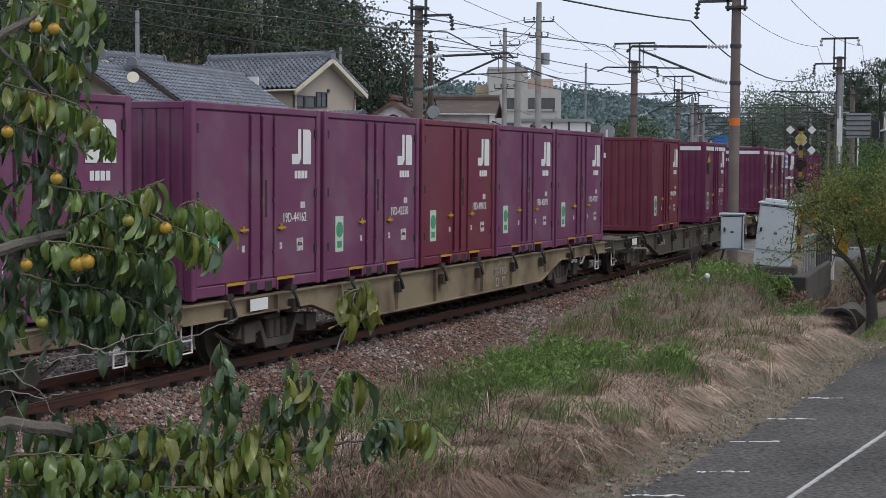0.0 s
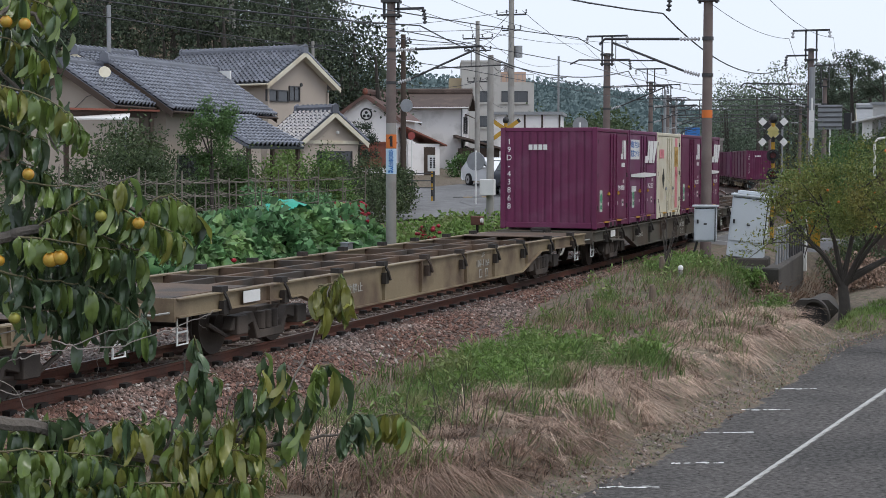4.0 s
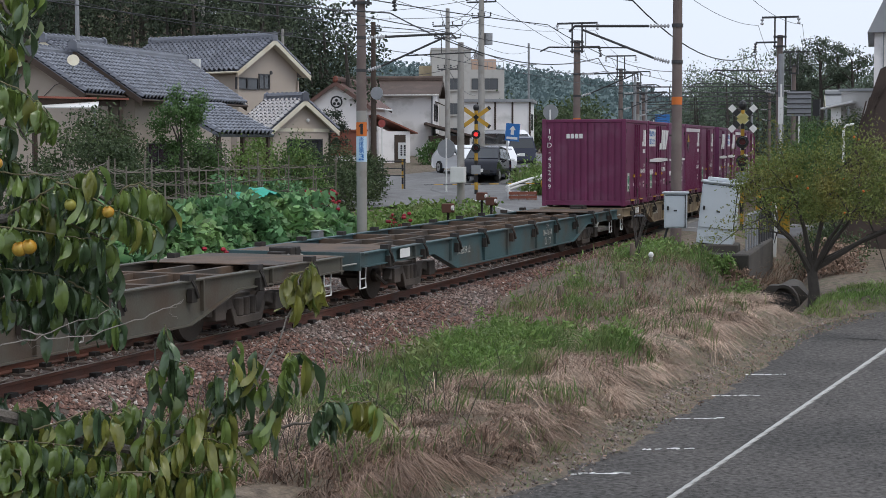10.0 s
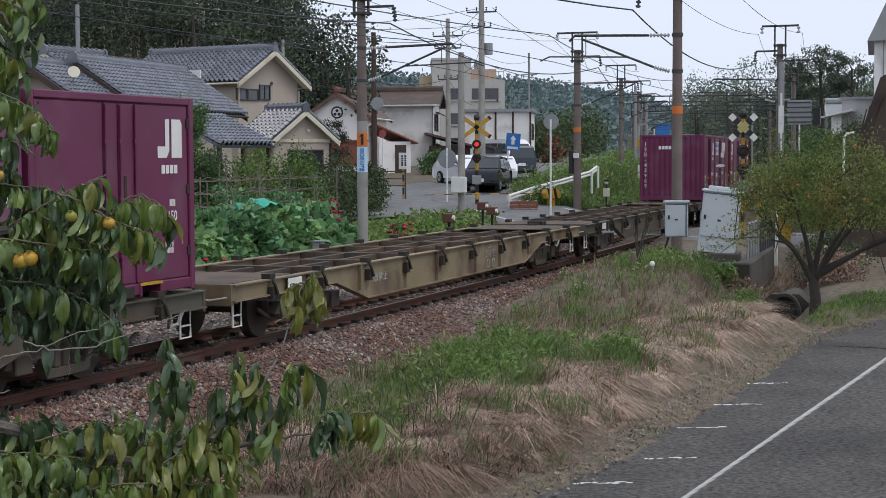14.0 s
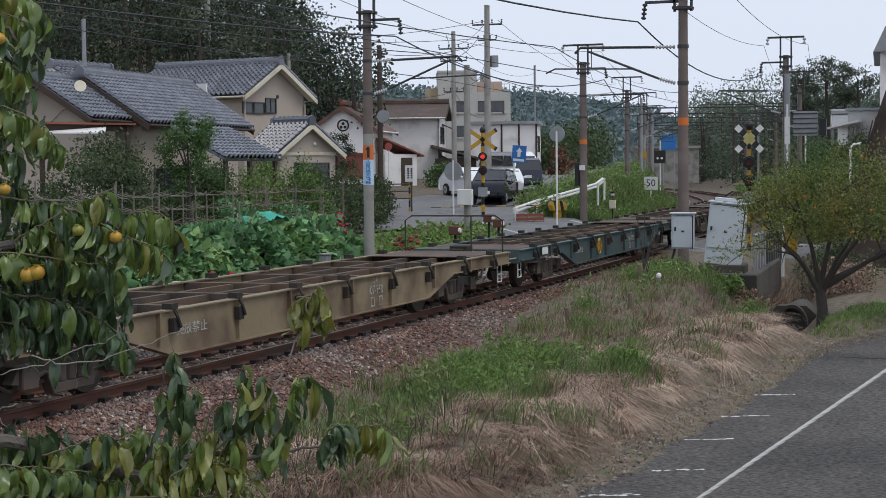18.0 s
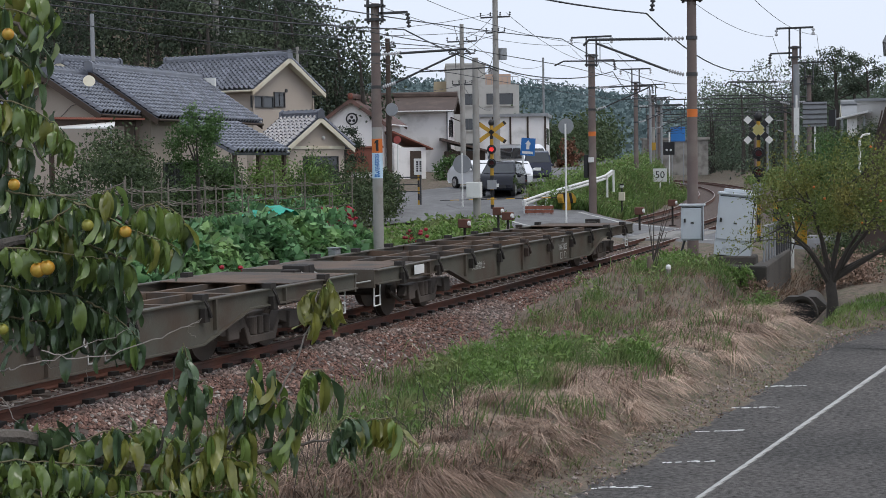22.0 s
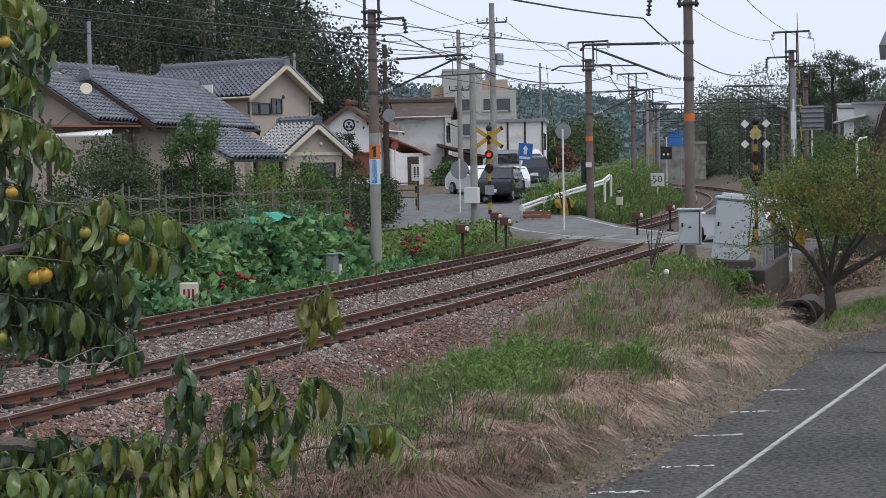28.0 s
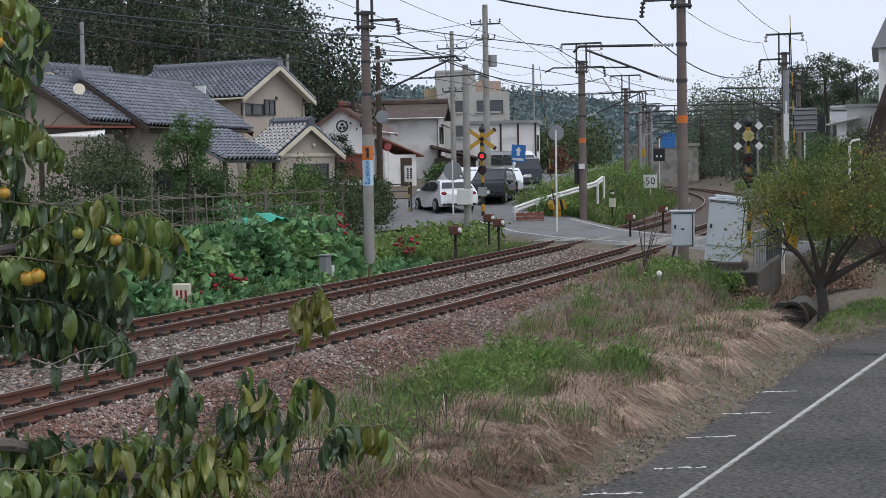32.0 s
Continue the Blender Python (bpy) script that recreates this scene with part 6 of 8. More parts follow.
t = thing("carport_awning", "white sheet awning over the house side door", "awning", m=pose(25.85, 16.70, 4.0, 0, 0, -60))
part("awning_sheet", Mesh().box(-1.3, 1.3, -0.8, 0.8, 0.0, 0.04, pose(0, 0, 0, 8, 0, 0)), WHITE, t)
for x in (-1.2, 1.2):
    part("awning_post", Mesh().tube([(x, -0.7, -0.1), (x, -0.7, -4.2)], 0.04, 6), STEEL, t)
t = thing("red_roof_edge", "long rust-red sheet edge under the tiled eaves", "roof edge", m=pose(24.97, 17.08, 4.2, 0, 0, -26.3))
part("edge_sheet", Mesh().box(0, 3.46, -0.2, 0.2, 0.0, 0.06), REDROOF, t)
part("edge_board", Mesh().box(0, 3.46, -0.02, 0.02, -0.2, 0.0), WOODDARK, t)
for x in (0.2, 3.26):
    part("edge_post", Mesh().box(x - 0.06, x + 0.06, -0.06, 0.06, -4.5, -0.0), WOODDARK, t)

REDBROWN = mat("faded_red_brown_roof", (0.15, 0.085, 0.07), 0.7, var=0.25, scale=2, stain=(0.10, 0.07, 0.06), amount=0.5)
kura = gable_house("white plastered storehouse with red-brown roof and round emblem", 72.5, 26.9, 11, 6.2, 4.3, 1.4, 5.0, 6.5, PLASTER, REDBROWN, tiles=False, over=0.35, end=0.3, trim=REDBROWN)
em = Mesh()
for k in range(24):
    a, b = k * math.tau / 24, (k + 1) * math.tau / 24
    em.add([(-2.83, r * math.cos(q), 5.3 + r * math.sin(q)) for q in (a, b) for r in (0.27, 0.36)], [(0, 1, 3, 2)])
part("emblem_ring", em, BLACK, kura, "black ring emblem")
for dy, dz in ((0, 0.1), (-0.12, -0.1), (0.12, -0.1)):
    part("emblem_mark", Mesh().tube([(-2.84, dy, 5.3 + dz), (-2.81, dy, 5.3 + dz)], 0.09, 12), BLACK, kura)
part("brick_skirt", Mesh().box(-2.86, -2.81, -1.75, 1.75, 2.2, 3.6), REDROOF, kura)
part("skirt_cap", Mesh().box(-2.95, -2.81, -1.85, 1.85, 3.6, 3.7), REDROOF, kura)
part("ridge_end", Mesh().ball((-3.1, 0, 6.6), 0.12, 0.16, 0.2), REDROOF, kura)
part("ridge_end", Mesh().ball((3.1, 0, 6.6), 0.12, 0.16, 0.2), REDROOF, kura)
shop = gable_house("white two-storey building with dark brown roof", 82.7, 28.4, -75, 7.4, 5.6, 1.4, 6.05, 7.05, PLASTER, BROWNROOF, tiles=False, over=0.5, trim=WOODDARK,
                   windows=(("x+", 0.3, 4.4, 0.8, 1.0, 0), ("x+", 0.3, 1.9, 0.8, 1.4, 0), ("x+", -1.3, 4.4, 0.6, 1.0, 0)))
for z in (3.5, 5.6):
    part("window_hood", Mesh().prism([(0, 0), (0.6, -0.25), (0.6, -0.2), (0, 0.08)], -0.8, 0.8, "y", pose(3.25, 0.3, z)), WOODDARK, shop)
part("downpipe", Mesh().tube([(3.2, -2.36, 6.0), (3.2, -2.36, 1.5)], 0.05, 6), STEEL, shop)
for k in range(2):
    part("cooling_unit", Mesh().box(3.4, 3.7, -1.2 + 1.0 * k, -0.5 + 1.0 * k, 1.6, 2.2), WHITE, shop, bevel=0.02)
annex = thing("lean_to", "lean-to with a rust-red sheet roof", "lean-to", m=pose(71.6, 24.2, 1.5, 0, 0, -45))
part("lean_to_roof", Mesh().prism([(-1.0, 2.95), (1.5, 1.95), (1.5, 2.03), (-1.0, 3.05)], -1.6, 1.6), REDROOF, annex)
part("lean_to_wall", Mesh().box(-0.9, 1.1, -1.4, 1.4, 0, 2.1), PLASTER, annex)
part("lean_to_door", Mesh().box(0.1, 0.8, -1.44, -1.4, 0.1, 1.9), WOODDARK, annex)
dk = thing("dark_shed", "dark timber shed with a low tiled roof", "shed", m=pose(81.6, 24.0, 1.7, 0, 0, -65))
part("shed_wall", Mesh().box(-1.0, 1.5, -1.5, 1.5, 0, 1.7), WOODDARK, dk)
part("shed_roof", Mesh().prism([(-1.3, 2.4), (2.1, 1.5), (2.1, 1.62), (-1.3, 2.55)], -1.9, 1.9), BROWNROOF, dk)
sh = thing("panelled_shed", "white panelled building with dark posts and flat roof", "building", m=pose(88.6, 22.6, 1.9, 0, 0, -76))
part("shed_wall", Mesh().box(-2.3, 2.3, -3, 3, 0, 3.75), PLASTER, sh)
part("flat_roof", Mesh().box(-2.5, 2.5, -3.2, 3.2, 3.75, 3.95), STEEL, sh)
for x in (-2.3, -1.15, 0.0, 1.15, 2.3):
    part("wall_post", Mesh().box(x - 0.06, x + 0.06, -3.06, -2.99, 0, 3.75), WOODDARK, sh)
part("wall_beam", Mesh().box(-2.3, 2.3, -3.05, -2.99, 1.4, 1.55), WOODDARK, sh)
for y in (-1.5, 0.3):
    part("side_window", Mesh().box(2.28, 2.34, y, y + 1.0, 1.9, 3.0), GLASS, sh)

flats = thing("apartment_block", "pale grey concrete apartment block of four storeys", "apartment building", m=pose(156.6, 52.4, 0, 0, 0, -69))
GREYWALL = mat("grey_render", (0.47, 0.46, 0.44), 0.9, var=0.08, scale=0.3, stain=(0.38, 0.37, 0.35), amount=0.3)
part("block_wall", Mesh().box(0, 8.2, 0, 12, 2, 11.4), GREYWALL, flats)
part("block_wall", Mesh().box(0, 4.4, 0.1, 12, 11.4, 13.6), GREYWALL, flats)
part("parapet", Mesh().box(-0.1, 4.5, 0.0, 12, 13.6, 13.85), GREYWALL, flats)
part("side_wing", Mesh().box(-1.4, 0, 1.5, 12, 2, 11.9), mat("ochre_render", (0.45, 0.37, 0.25), 0.9, var=0.1), flats)
part("roof_house", Mesh().box(4.4, 7.4, 2.5, 8, 11.4, 12.7), mat("salmon_render", (0.46, 0.33, 0.26), 0.9, var=0.1), flats)
for z in (3.6, 6.4, 9.2):
    for x, wd in ((2.7, 1.7), (6.0, 2.9)):
        window(flats, pose(0, 0, 0), x, z, wd, 1.15, -0.005, 2)
        part("sill", Mesh().box(x - wd / 2 - 0.2, x + wd / 2 + 0.2, -0.15, -0.01, z - 0.25, z - 0.07), GREYWALL, flats)
rl = Mesh()
for i in range(7):
    rl.tube([(4.5 + 0.6 * i, 0.1, 11.4), (4.5 + 0.6 * i, 0.1, 12.3)], 0.03, 4)
rl.tube([(4.5, 0.1, 12.3), (8.1, 0.1, 12.3)], 0.03, 4)
part("roof_railing", rl, STEEL, flats)
part("water_tank", Mesh().box(5.0, 6.2, 5, 6.5, 12.7, 13.6), STEEL, flats)
ant = thing("roof_aerial", "thin lattice aerial mast far off", "aerial", m=pose(155, 40.5, 0))
part("mast", Mesh().tube([(0, 0, 2), (0, 0, 14.0)], 0.12, 6), STEEL, ant)
part("aerial_bars", Mesh().box(-0.05, 0.05, -0.9, 0.9, 11.6, 11.7), STEEL, ant)

ov = thing("far_wall", "dark concrete retaining wall far down the line", "wall", m=pose(152.2, 26.2, 0, 0, 0, -62))
part("wall_face", Mesh().box(-2.6, 4.4, -0.4, 0.4, 1.0, 4.7), CONCRETE, ov)
part("wall_coping", Mesh().box(-2.7, 4.5, -0.6, 0.6, 4.7, 4.95), CONCRETE, ov)
t = thing("blue_banner", "faded blue notice board above the far wall", "sign", m=pose(149, 24.3, 0, 0, 0, 25))
part("sign_board", Mesh().box(-0.05, 0.05, -0.75, 0.75, 4.5, 6.0), BLUE, t)
for k in (-0.6, 0.6):
    part("sign_leg", Mesh().tube([(0.1, k, 0), (0.1, k, 4.4)], 0.06, 6), STEEL, t)
t = gable_house("pale house on the slope among shrubs", 94.5, 0.2, 100, 2.6, 2.2, 1.0, 5.4, 6.2, PLASTER, STEEL, tiles=False)
barn = thing("tall_pale_building", "tall pale sheet-clad building above the slope", "building", m=pose(47.5, -6.7, 0, 0, 0, 5))
part("building_wall", Mesh().box(-2.5, 6, -3.5, 0.85, 3.2, 7.0), PLASTER, barn)
part("building_roof", Mesh().prism([(-3.9, 6.9), (1.1, 6.9), (0.4, 8.4), (-3.2, 8.4)], -2.8, 6.3, "x"), STEEL, barn)
for k in range(14):
    part("cladding_rib", Mesh().box(-2.55, -2.5, -3.4 + 0.3 * k, -3.36 + 0.3 * k, 3.2, 6.9), STEEL, barn)
hall = thing("pale_building", "small grey flat-roofed building with a white porch on the slope", "building", m=pose(49.2, 0, 0))
part("building_wall", Mesh().box(0, 4, -6.1, -4.45, 1.0, 4.9), GREYWALL, hall)
part("flat_roof", Mesh().box(-0.15, 4.1, -6.15, -4.35, 4.9, 5.0), STEEL, hall)
part("porch_roof", Mesh().prism([(-5.0, 4.42), (-3.8, 4.16), (-3.8, 4.22), (-5.0, 4.5)], -1.3, 0.0, "x"), WHITE, hall, "white sheet porch roof")
for y in (-4.0, -4.85):
    part("porch_post", Mesh().tube([(-1.2, y, 0.6), (-1.2, y, 4.25)], 0.05, 6), STEEL, hall)
bank = thing("brown_sheet_bank", "rusty brown corrugated sheet slope beside the road", "sheet wall", m=pose(29.6, -6.95, 0.6, 0, 0, 4))
RUSTSHEET = mat("rusty_sheet", (0.06, 0.043, 0.036), 0.8, var=0.3, scale=2, stain=(0.09, 0.06, 0.045), amount=0.4)
bank.matrix_basis = pose(30.50, -6.58, 0, 0, 0, 4)
part("sheet_slope", Mesh().prism([(0.25, -0.3), (0, 2.04), (-0.95, 4.91), (-1.6, 5.26), (-6, 5.51), (-6, -0.3)], 0, 7.0, "x"), RUSTSHEET, bank)
for k in range(8):
    part("sheet_rib", Mesh().prism([(-0.1 - 0.12 * k, 1.84 + 0.32 * k), (-0.06 - 0.12 * k, 1.84 + 0.32 * k), (-0.56 - 0.1 * k, 4.01 + 0.1 * k), (-0.6 - 0.1 * k, 4.01 + 0.1 * k)], -0.04, 0.0, "x"), RUSTSHEET, bank)
t = thing("white_pipe_rail", "white bent pipe rail on the slope", "rail", m=pose(29.72, -6.62, 0.26))
part("pipe", Mesh().tube([(0, 0, 2.0), (0, 0, 2.95), (0.05, -0.08, 3.05), (0.1, -0.28, 3.08)], 0.035, 8), WHITE, t, smooth=True)


# ---- foliage helpers ----
def cards(pts, length, width, rs, droop=0.3, out=None, fold=False):
    """Pointed leaf cards at points, with random turns; out: preferred outward directions."""
    n = len(pts)
    d = rs.normal(size=(n, 3))
    d[:, 2] -= droop
    if out is not None:
        d = d * 0.6 + out
    d /= np.linalg.norm(d, axis=1)[:, None] + 1e-9
    a = np.cross(d, rs.normal(size=(n, 3)))
    a /= np.linalg.norm(a, axis=1)[:, None] + 1e-9
    ln = length * rs.uniform(0.6, 1.3, (n, 1))
    wd = width * rs.uniform(0.7, 1.2, (n, 1))
    b = np.cross(d, a)
    v = np.stack([pts, pts + d * ln * 0.45 + a * wd * 0.5 + b * wd * 0.15, pts + d * ln, pts + d * ln * 0.45 - a * wd * 0.5 + b * wd * 0.15], 1)
    i = np.arange(n)[:, None] * 4
    f = np.concatenate([i + [0, 1, 2], i + [0, 2, 3]]) if fold else i + [0, 1, 2, 3]
    return v.reshape(-1, 3), f


def blades(pts, height, width, rs, lean, bend):
    """Grass blades in three steps: lean gives the mean lean, bend how far they curl over."""
    n = len(pts)
    h = height * rs.uniform(0.55, 1.25, (n, 1))
    ang = rs.uniform(0, math.tau, n)
    side = np.stack([np.cos(ang), np.sin(ang), np.zeros(n)], 1)
    dirv = lean + rs.normal(scale=0.45, size=(n, 3)) * [1, 1, 0]
    up = np.array([0, 0, 1.0])
    rows = []
    for t, w in ((0, 1), (0.4, 0.9), (0.75, 0.6), (1, 0.08)):
        c = pts + up * h * (t - bend * t * t * 0.8) + dirv * h * (t * 0.35 + bend * t * t)
        rows += [c - side * width * w / 2, c + side * width * w / 2]
    v = np.stack(rows, 1)
    i = np.arange(n)[:, None] * 8
    f = np.concatenate([i + [0, 1, 3, 2], i + [2, 3, 5, 4], i + [4, 5, 7, 6]])
    return v.reshape(-1, 3), f


def raw(name, v, f, material):
    me = bpy.data.meshes.new(name)
    v, f = np.asarray(v, dtype=np.float32), np.asarray(f)
    me.vertices.add(len(v))
    me.vertices.foreach_set("co", v.ravel())
    k = f.shape[1]
    me.loops.add(f.size)
    me.loops.foreach_set("vertex_index", f.ravel().astype(np.int32))
    me.polygons.add(len(f))
    me.polygons.foreach_set("loop_start", np.arange(0, f.size, k, dtype=np.int32))
    me.update(calc_edges=True)
    me.materials.append(material)
    return me


def stuff(name, v, f, material, label, category, parent=None):
    ob = new(name, raw(name, v, f, material))
    if parent:
        ob.parent = parent
        return tagged(ob, label, kind="stuff")
    return tagged(ob, label, category, kind="stuff")


def clumps(rs, n, centre, radii, k, spread):
    """Points in k clumps inside an ellipsoid, denser near its skin."""
    c = rs.normal(size=(k, 3))
    c /= np.linalg.norm(c, axis=1)[:, None]
    c *= rs.uniform(0.35, 1.0, (k, 1)) ** 0.6
    own = rs.randint(0, k, n)
    p = c[own] * radii + rs.normal(size=(n, 3)) * spread
    return p + centre


def shrub(name, x, y, z, radii, n, material, label, leaf=0.1, seed=0, k=24, stem=True, category="shrub"):
    rs = np.random.RandomState(seed)
    t = thing(name, label, category, "shrubs and small trees", pose(x, y, z))
    r = np.array(radii)
    p = clumps(rs, n, (0, 0, r[2]), r, k, 0.16 * r.mean())
    p = p[p[:, 2] > -0.1]
    v, f = cards(p, leaf, leaf * 0.55, rs, 0.3)
    part("crown", raw("crown", v, f, material), material, t)
    if stem:
        g = Mesh()
        for i in range(4):
            a = rs.uniform(0, math.tau)
            g.tube([(0, 0, -0.4), (0.1 * math.cos(a), 0.1 * math.sin(a), r[2] * 0.4), (r[0] * 0.5 * math.cos(a), r[1] * 0.5 * math.sin(a), r[2] * 1.2)], [0.05, 0.035, 0.01], 5)
        part("stem", g, BARKDARK, t)
    return t


# ---- woods ----
def woods(name, spots, material, label, seed, leaf=0.26, per=1350, low=0.62):
    """Many trees as one mass: spots of x, y, ground, height, radius."""
    rs = np.random.RandomState(seed)
    vs, fs, n0 = [], [], 0
    for x, y, z, h, r in spots:
        p = clumps(rs, per, (x, y, z + h * low), np.array([r, r, h * (1.04 - low)]), 26, 0.17 * r)
        v, f = cards(p, leaf, leaf * 0.6, rs, 0.5)
        vs.append(v)
        fs.append(f + n0)
        n0 += len(v)
    stuff(name, np.concatenate(vs), np.concatenate(fs), material, label, "woods")
    tr = Mesh()
    for x, y, z, h, r in spots:
        tr.tube([(x, y, z - 0.5), (x + 0.1, y, z + h * 0.4), (x, y + 0.2, z + h * 0.8)], [0.25, 0.18, 0.06], 5)
    tagged(new(name + "_trunks", tr.data(name + "_trunks", BARKDARK)), "dark tree trunks in the woods", "woods", kind="stuff")


rs0 = np.random.RandomState(11)
spots = []
for i in range(180):
    p, l = rs0.uniform(94, 148), rs0.uniform(-9.5, 48)
    x, y = 0.878 * p - 0.479 * l - 17.6, 0.479 * p + 0.878 * l - 11.6
    h = rs0.uniform(7.5, 13) * (0.72 + 0.28 * smooth01(-10, -4, l))
    spots.append((x, y, ground_z(x, y), h, rs0.uniform(1.8, 3.2)))
woods("hill_woods", spots, FOREST, "dark dense mixed woods on the hillside behind the houses", 12)
spots = [(rs0.uniform(166, 225), rs0.uniform(-2, 36), 1.2, rs0.uniform(9.5, 13.2), rs0.uniform(2.6, 4.0)) for i in range(150)]
spots = [q for q in spots if abs(q[1] - line_y(q[0]) - 1.8) > 6 and math.atan2(q[1] + 11.65, q[0] + 17.65) < 0.232]
spots += [(rs0.uniform(112, 150), rs0.uniform(-14, 3), 0.8, rs0.uniform(5.5, 9), rs0.uniform(1.8, 3.0)) for i in range(30)]
woods("line_woods", spots, LINEWOOD, "green grove of bamboo and broadleaf trees beside the line", 13, leaf=0.34, per=950, low=0.44)
PINE = leafy("pine_needles", (0.075, 0.10, 0.07), (0.09, 0.11, 0.075), rough=0.7, island=0.4, spread=0.5)
for i, (x, y, h) in enumerate(((126, 5.4, 11.4), (127, 7.6, 10.8), (129, 4.2, 11.2), (125, 2.6, 10.6), (131, 9.6, 10.2))):
    t = thing("pine_tree", "tall spreading pine with flat dark crowns", "tree", "pines", pose(x, y, 0.5))
    part("trunk", Mesh().tube([(0, 0, -0.5), (0.2, 0.1, h * 0.5), (0, 0.3, h - 1.2)], [0.24, 0.18, 0.08], 8), BARKDARK, t, smooth=True)
    rs = np.random.RandomState(40 + i)
    for k in range(6):
        a, zz = rs.uniform(0, math.tau), h - 0.4 - k * 0.75
        q = (1.0 + 0.25 * k) * math.cos(a), (1.0 + 0.25 * k) * math.sin(a)
        part("limb", Mesh().tube([(0, 0.2, zz - 1.0), (q[0], q[1], zz)], [0.07, 0.03], 5), BARKDARK, t)
        p = clumps(rs, 420, (q[0], q[1], zz), np.array([1.3, 1.3, 0.25]), 14, 0.2)
        tagged(part("needle_pad", raw("needle_pad", *cards(p, 0.24, 0.11, rs, -0.4), PINE), PINE, t), kind="stuff")


def far_hill(pts, depth, label, seed):
    """A wooded ridge: a folded sheet with tree clumps along and over it."""
    rs = np.random.RandomState(seed)
    vs = []
    for a, b in zip(pts, pts[1:]):
        a, b = np.array(a, float), np.array(b, float)
        n = 700
        t, u = rs.rand(n, 1), rs.rand(n, 1) ** 1.3
        c = a + (b - a) * t
        c[:, 2] *= 1 - u[:, 0]
        c[:, :2] -= u * depth * c[:, :2] / np.linalg.norm(c[:, :2], axis=1)[:, None]
        c = np.repeat(c, 11, 0) + rs.normal(scale=(3.0, 3.0, 1.2), size=(n * 11, 3))
        vs.append(c)
    p = np.concatenate(vs)
    v, f = cards(p, 1.6, 1.25, rs, 0.2)
    stuff("far_hill_woods", v, f, HAZEFOREST, label, "woods")
    g = Mesh()
    for q in pts:
        k = (q[0] ** 2 + q[1] ** 2) ** 0.5
        g.v += [(q[0], q[1], q[2] - 1.5), (q[0] * (1 - depth / k), q[1] * (1 - depth / k), -1)]
    g.f = [(2 * i, 2 * i + 1, 2 * i + 3, 2 * i + 2) for i in range(len(pts) - 1)]
    solid("far_hill", g, HAZEFOREST, "hazy wooded hill in the distance", "hill", kind="structure")


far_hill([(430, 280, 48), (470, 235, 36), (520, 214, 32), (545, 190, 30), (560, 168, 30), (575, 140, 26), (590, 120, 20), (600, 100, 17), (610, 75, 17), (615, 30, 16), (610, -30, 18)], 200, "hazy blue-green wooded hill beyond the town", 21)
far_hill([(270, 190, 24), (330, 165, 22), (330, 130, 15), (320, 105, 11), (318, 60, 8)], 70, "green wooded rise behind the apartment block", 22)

# ---- garden plants ----
rs1 = np.random.RandomState(31)
n = 5200
u, w = rs1.rand(n), rs1.rand(n)
x = 12.5 + 15.0 * u
front = 7.0 + 0.25 * np.sin(x * 1.7) + 0.15 * np.sin(x * 4.1)
top = 1.25 + 0.22 * np.sin(x * 0.9 + 1) + 0.12 * np.sin(x * 2.7) - 0.5 * np.clip((x - 24) / 3, 0, 1)
z = -0.35 + (top + 0.35) * w
p = np.stack([x, front + 0.7 * (z + 0.3) + rs1.normal(scale=0.13, size=n), z], 1)
v1, f1 = cards(p, 0.31, 0.26, rs1, 0.4, np.array([-0.25, -0.75, -0.1]), fold=True)
p2 = np.stack([12.5 + 15 * rs1.rand(1700), 7.9 + 1.6 * rs1.rand(1700), 1.0 + 0.22 * rs1.rand(1700)], 1)
v2, f2 = cards(p2, 0.26, 0.22, rs1, 0.0, np.array([-0.2, -0.2, 0.5]), fold=True)
hedge = thing("vine_hedge", "broad-leaved green vines covering a garden trellis", "vines")
stuff("vine_leaves", np.concatenate([v1, v2]), np.concatenate([f1, f2 + len(v1)]), IVY, "", "", hedge)
# Solid near-black core for the trellis: shade behind the leaves, put in colour.
part("trellis", Mesh().prism([(7.55, -0.4), (9.4, -0.4), (9.4, 0.85), (8.35, 0.85)], 12.7, 24.0, "x"), mat("hedge_core_shade", (0.02, 0.035, 0.015), 0.95), hedge)
n = 3600
x = 13 + 16.5 * rs1.rand(n)
p = np.stack([x, 5.9 + 1.5 * rs1.rand(n), -0.38 + 0.28 * rs1.rand(n) ** 1.5 + 0.1 * np.sin(x * 3)], 1)
stuff("creeping_vines", *cards(p, 0.22, 0.18, rs1, 0.0, np.array([-0.2, -0.5, 0.5]), fold=True), IVY, "low creeping broad leaves along the ballast edge", "vines")
n = 6500
x = 27 + 15.5 * rs1.rand(n)
p = np.stack([x, 7.6 + 3.4 * rs1.rand(n), -0.3 + (0.55 + 0.05 * np.clip(x - 33, 0, 9)) * rs1.rand(n)], 1)
stuff("low_garden_plants", *cards(p, 0.2, 0.12, rs1, -0.2, fold=True), WEED, "low bright green plants in the garden bed", "plants")
n = 2600
p = np.stack([33 + 8 * rs1.rand(n), 6.0 + 1.6 * rs1.rand(n), np.full(n, -0.35)], 1)
stuff("verge_grass", *blades(p, 0.55, 0.03, rs1, np.array([0, -0.3, 0]), 0.5), GREENGRASS, "pale green verge grass beside the crossing", "grass")
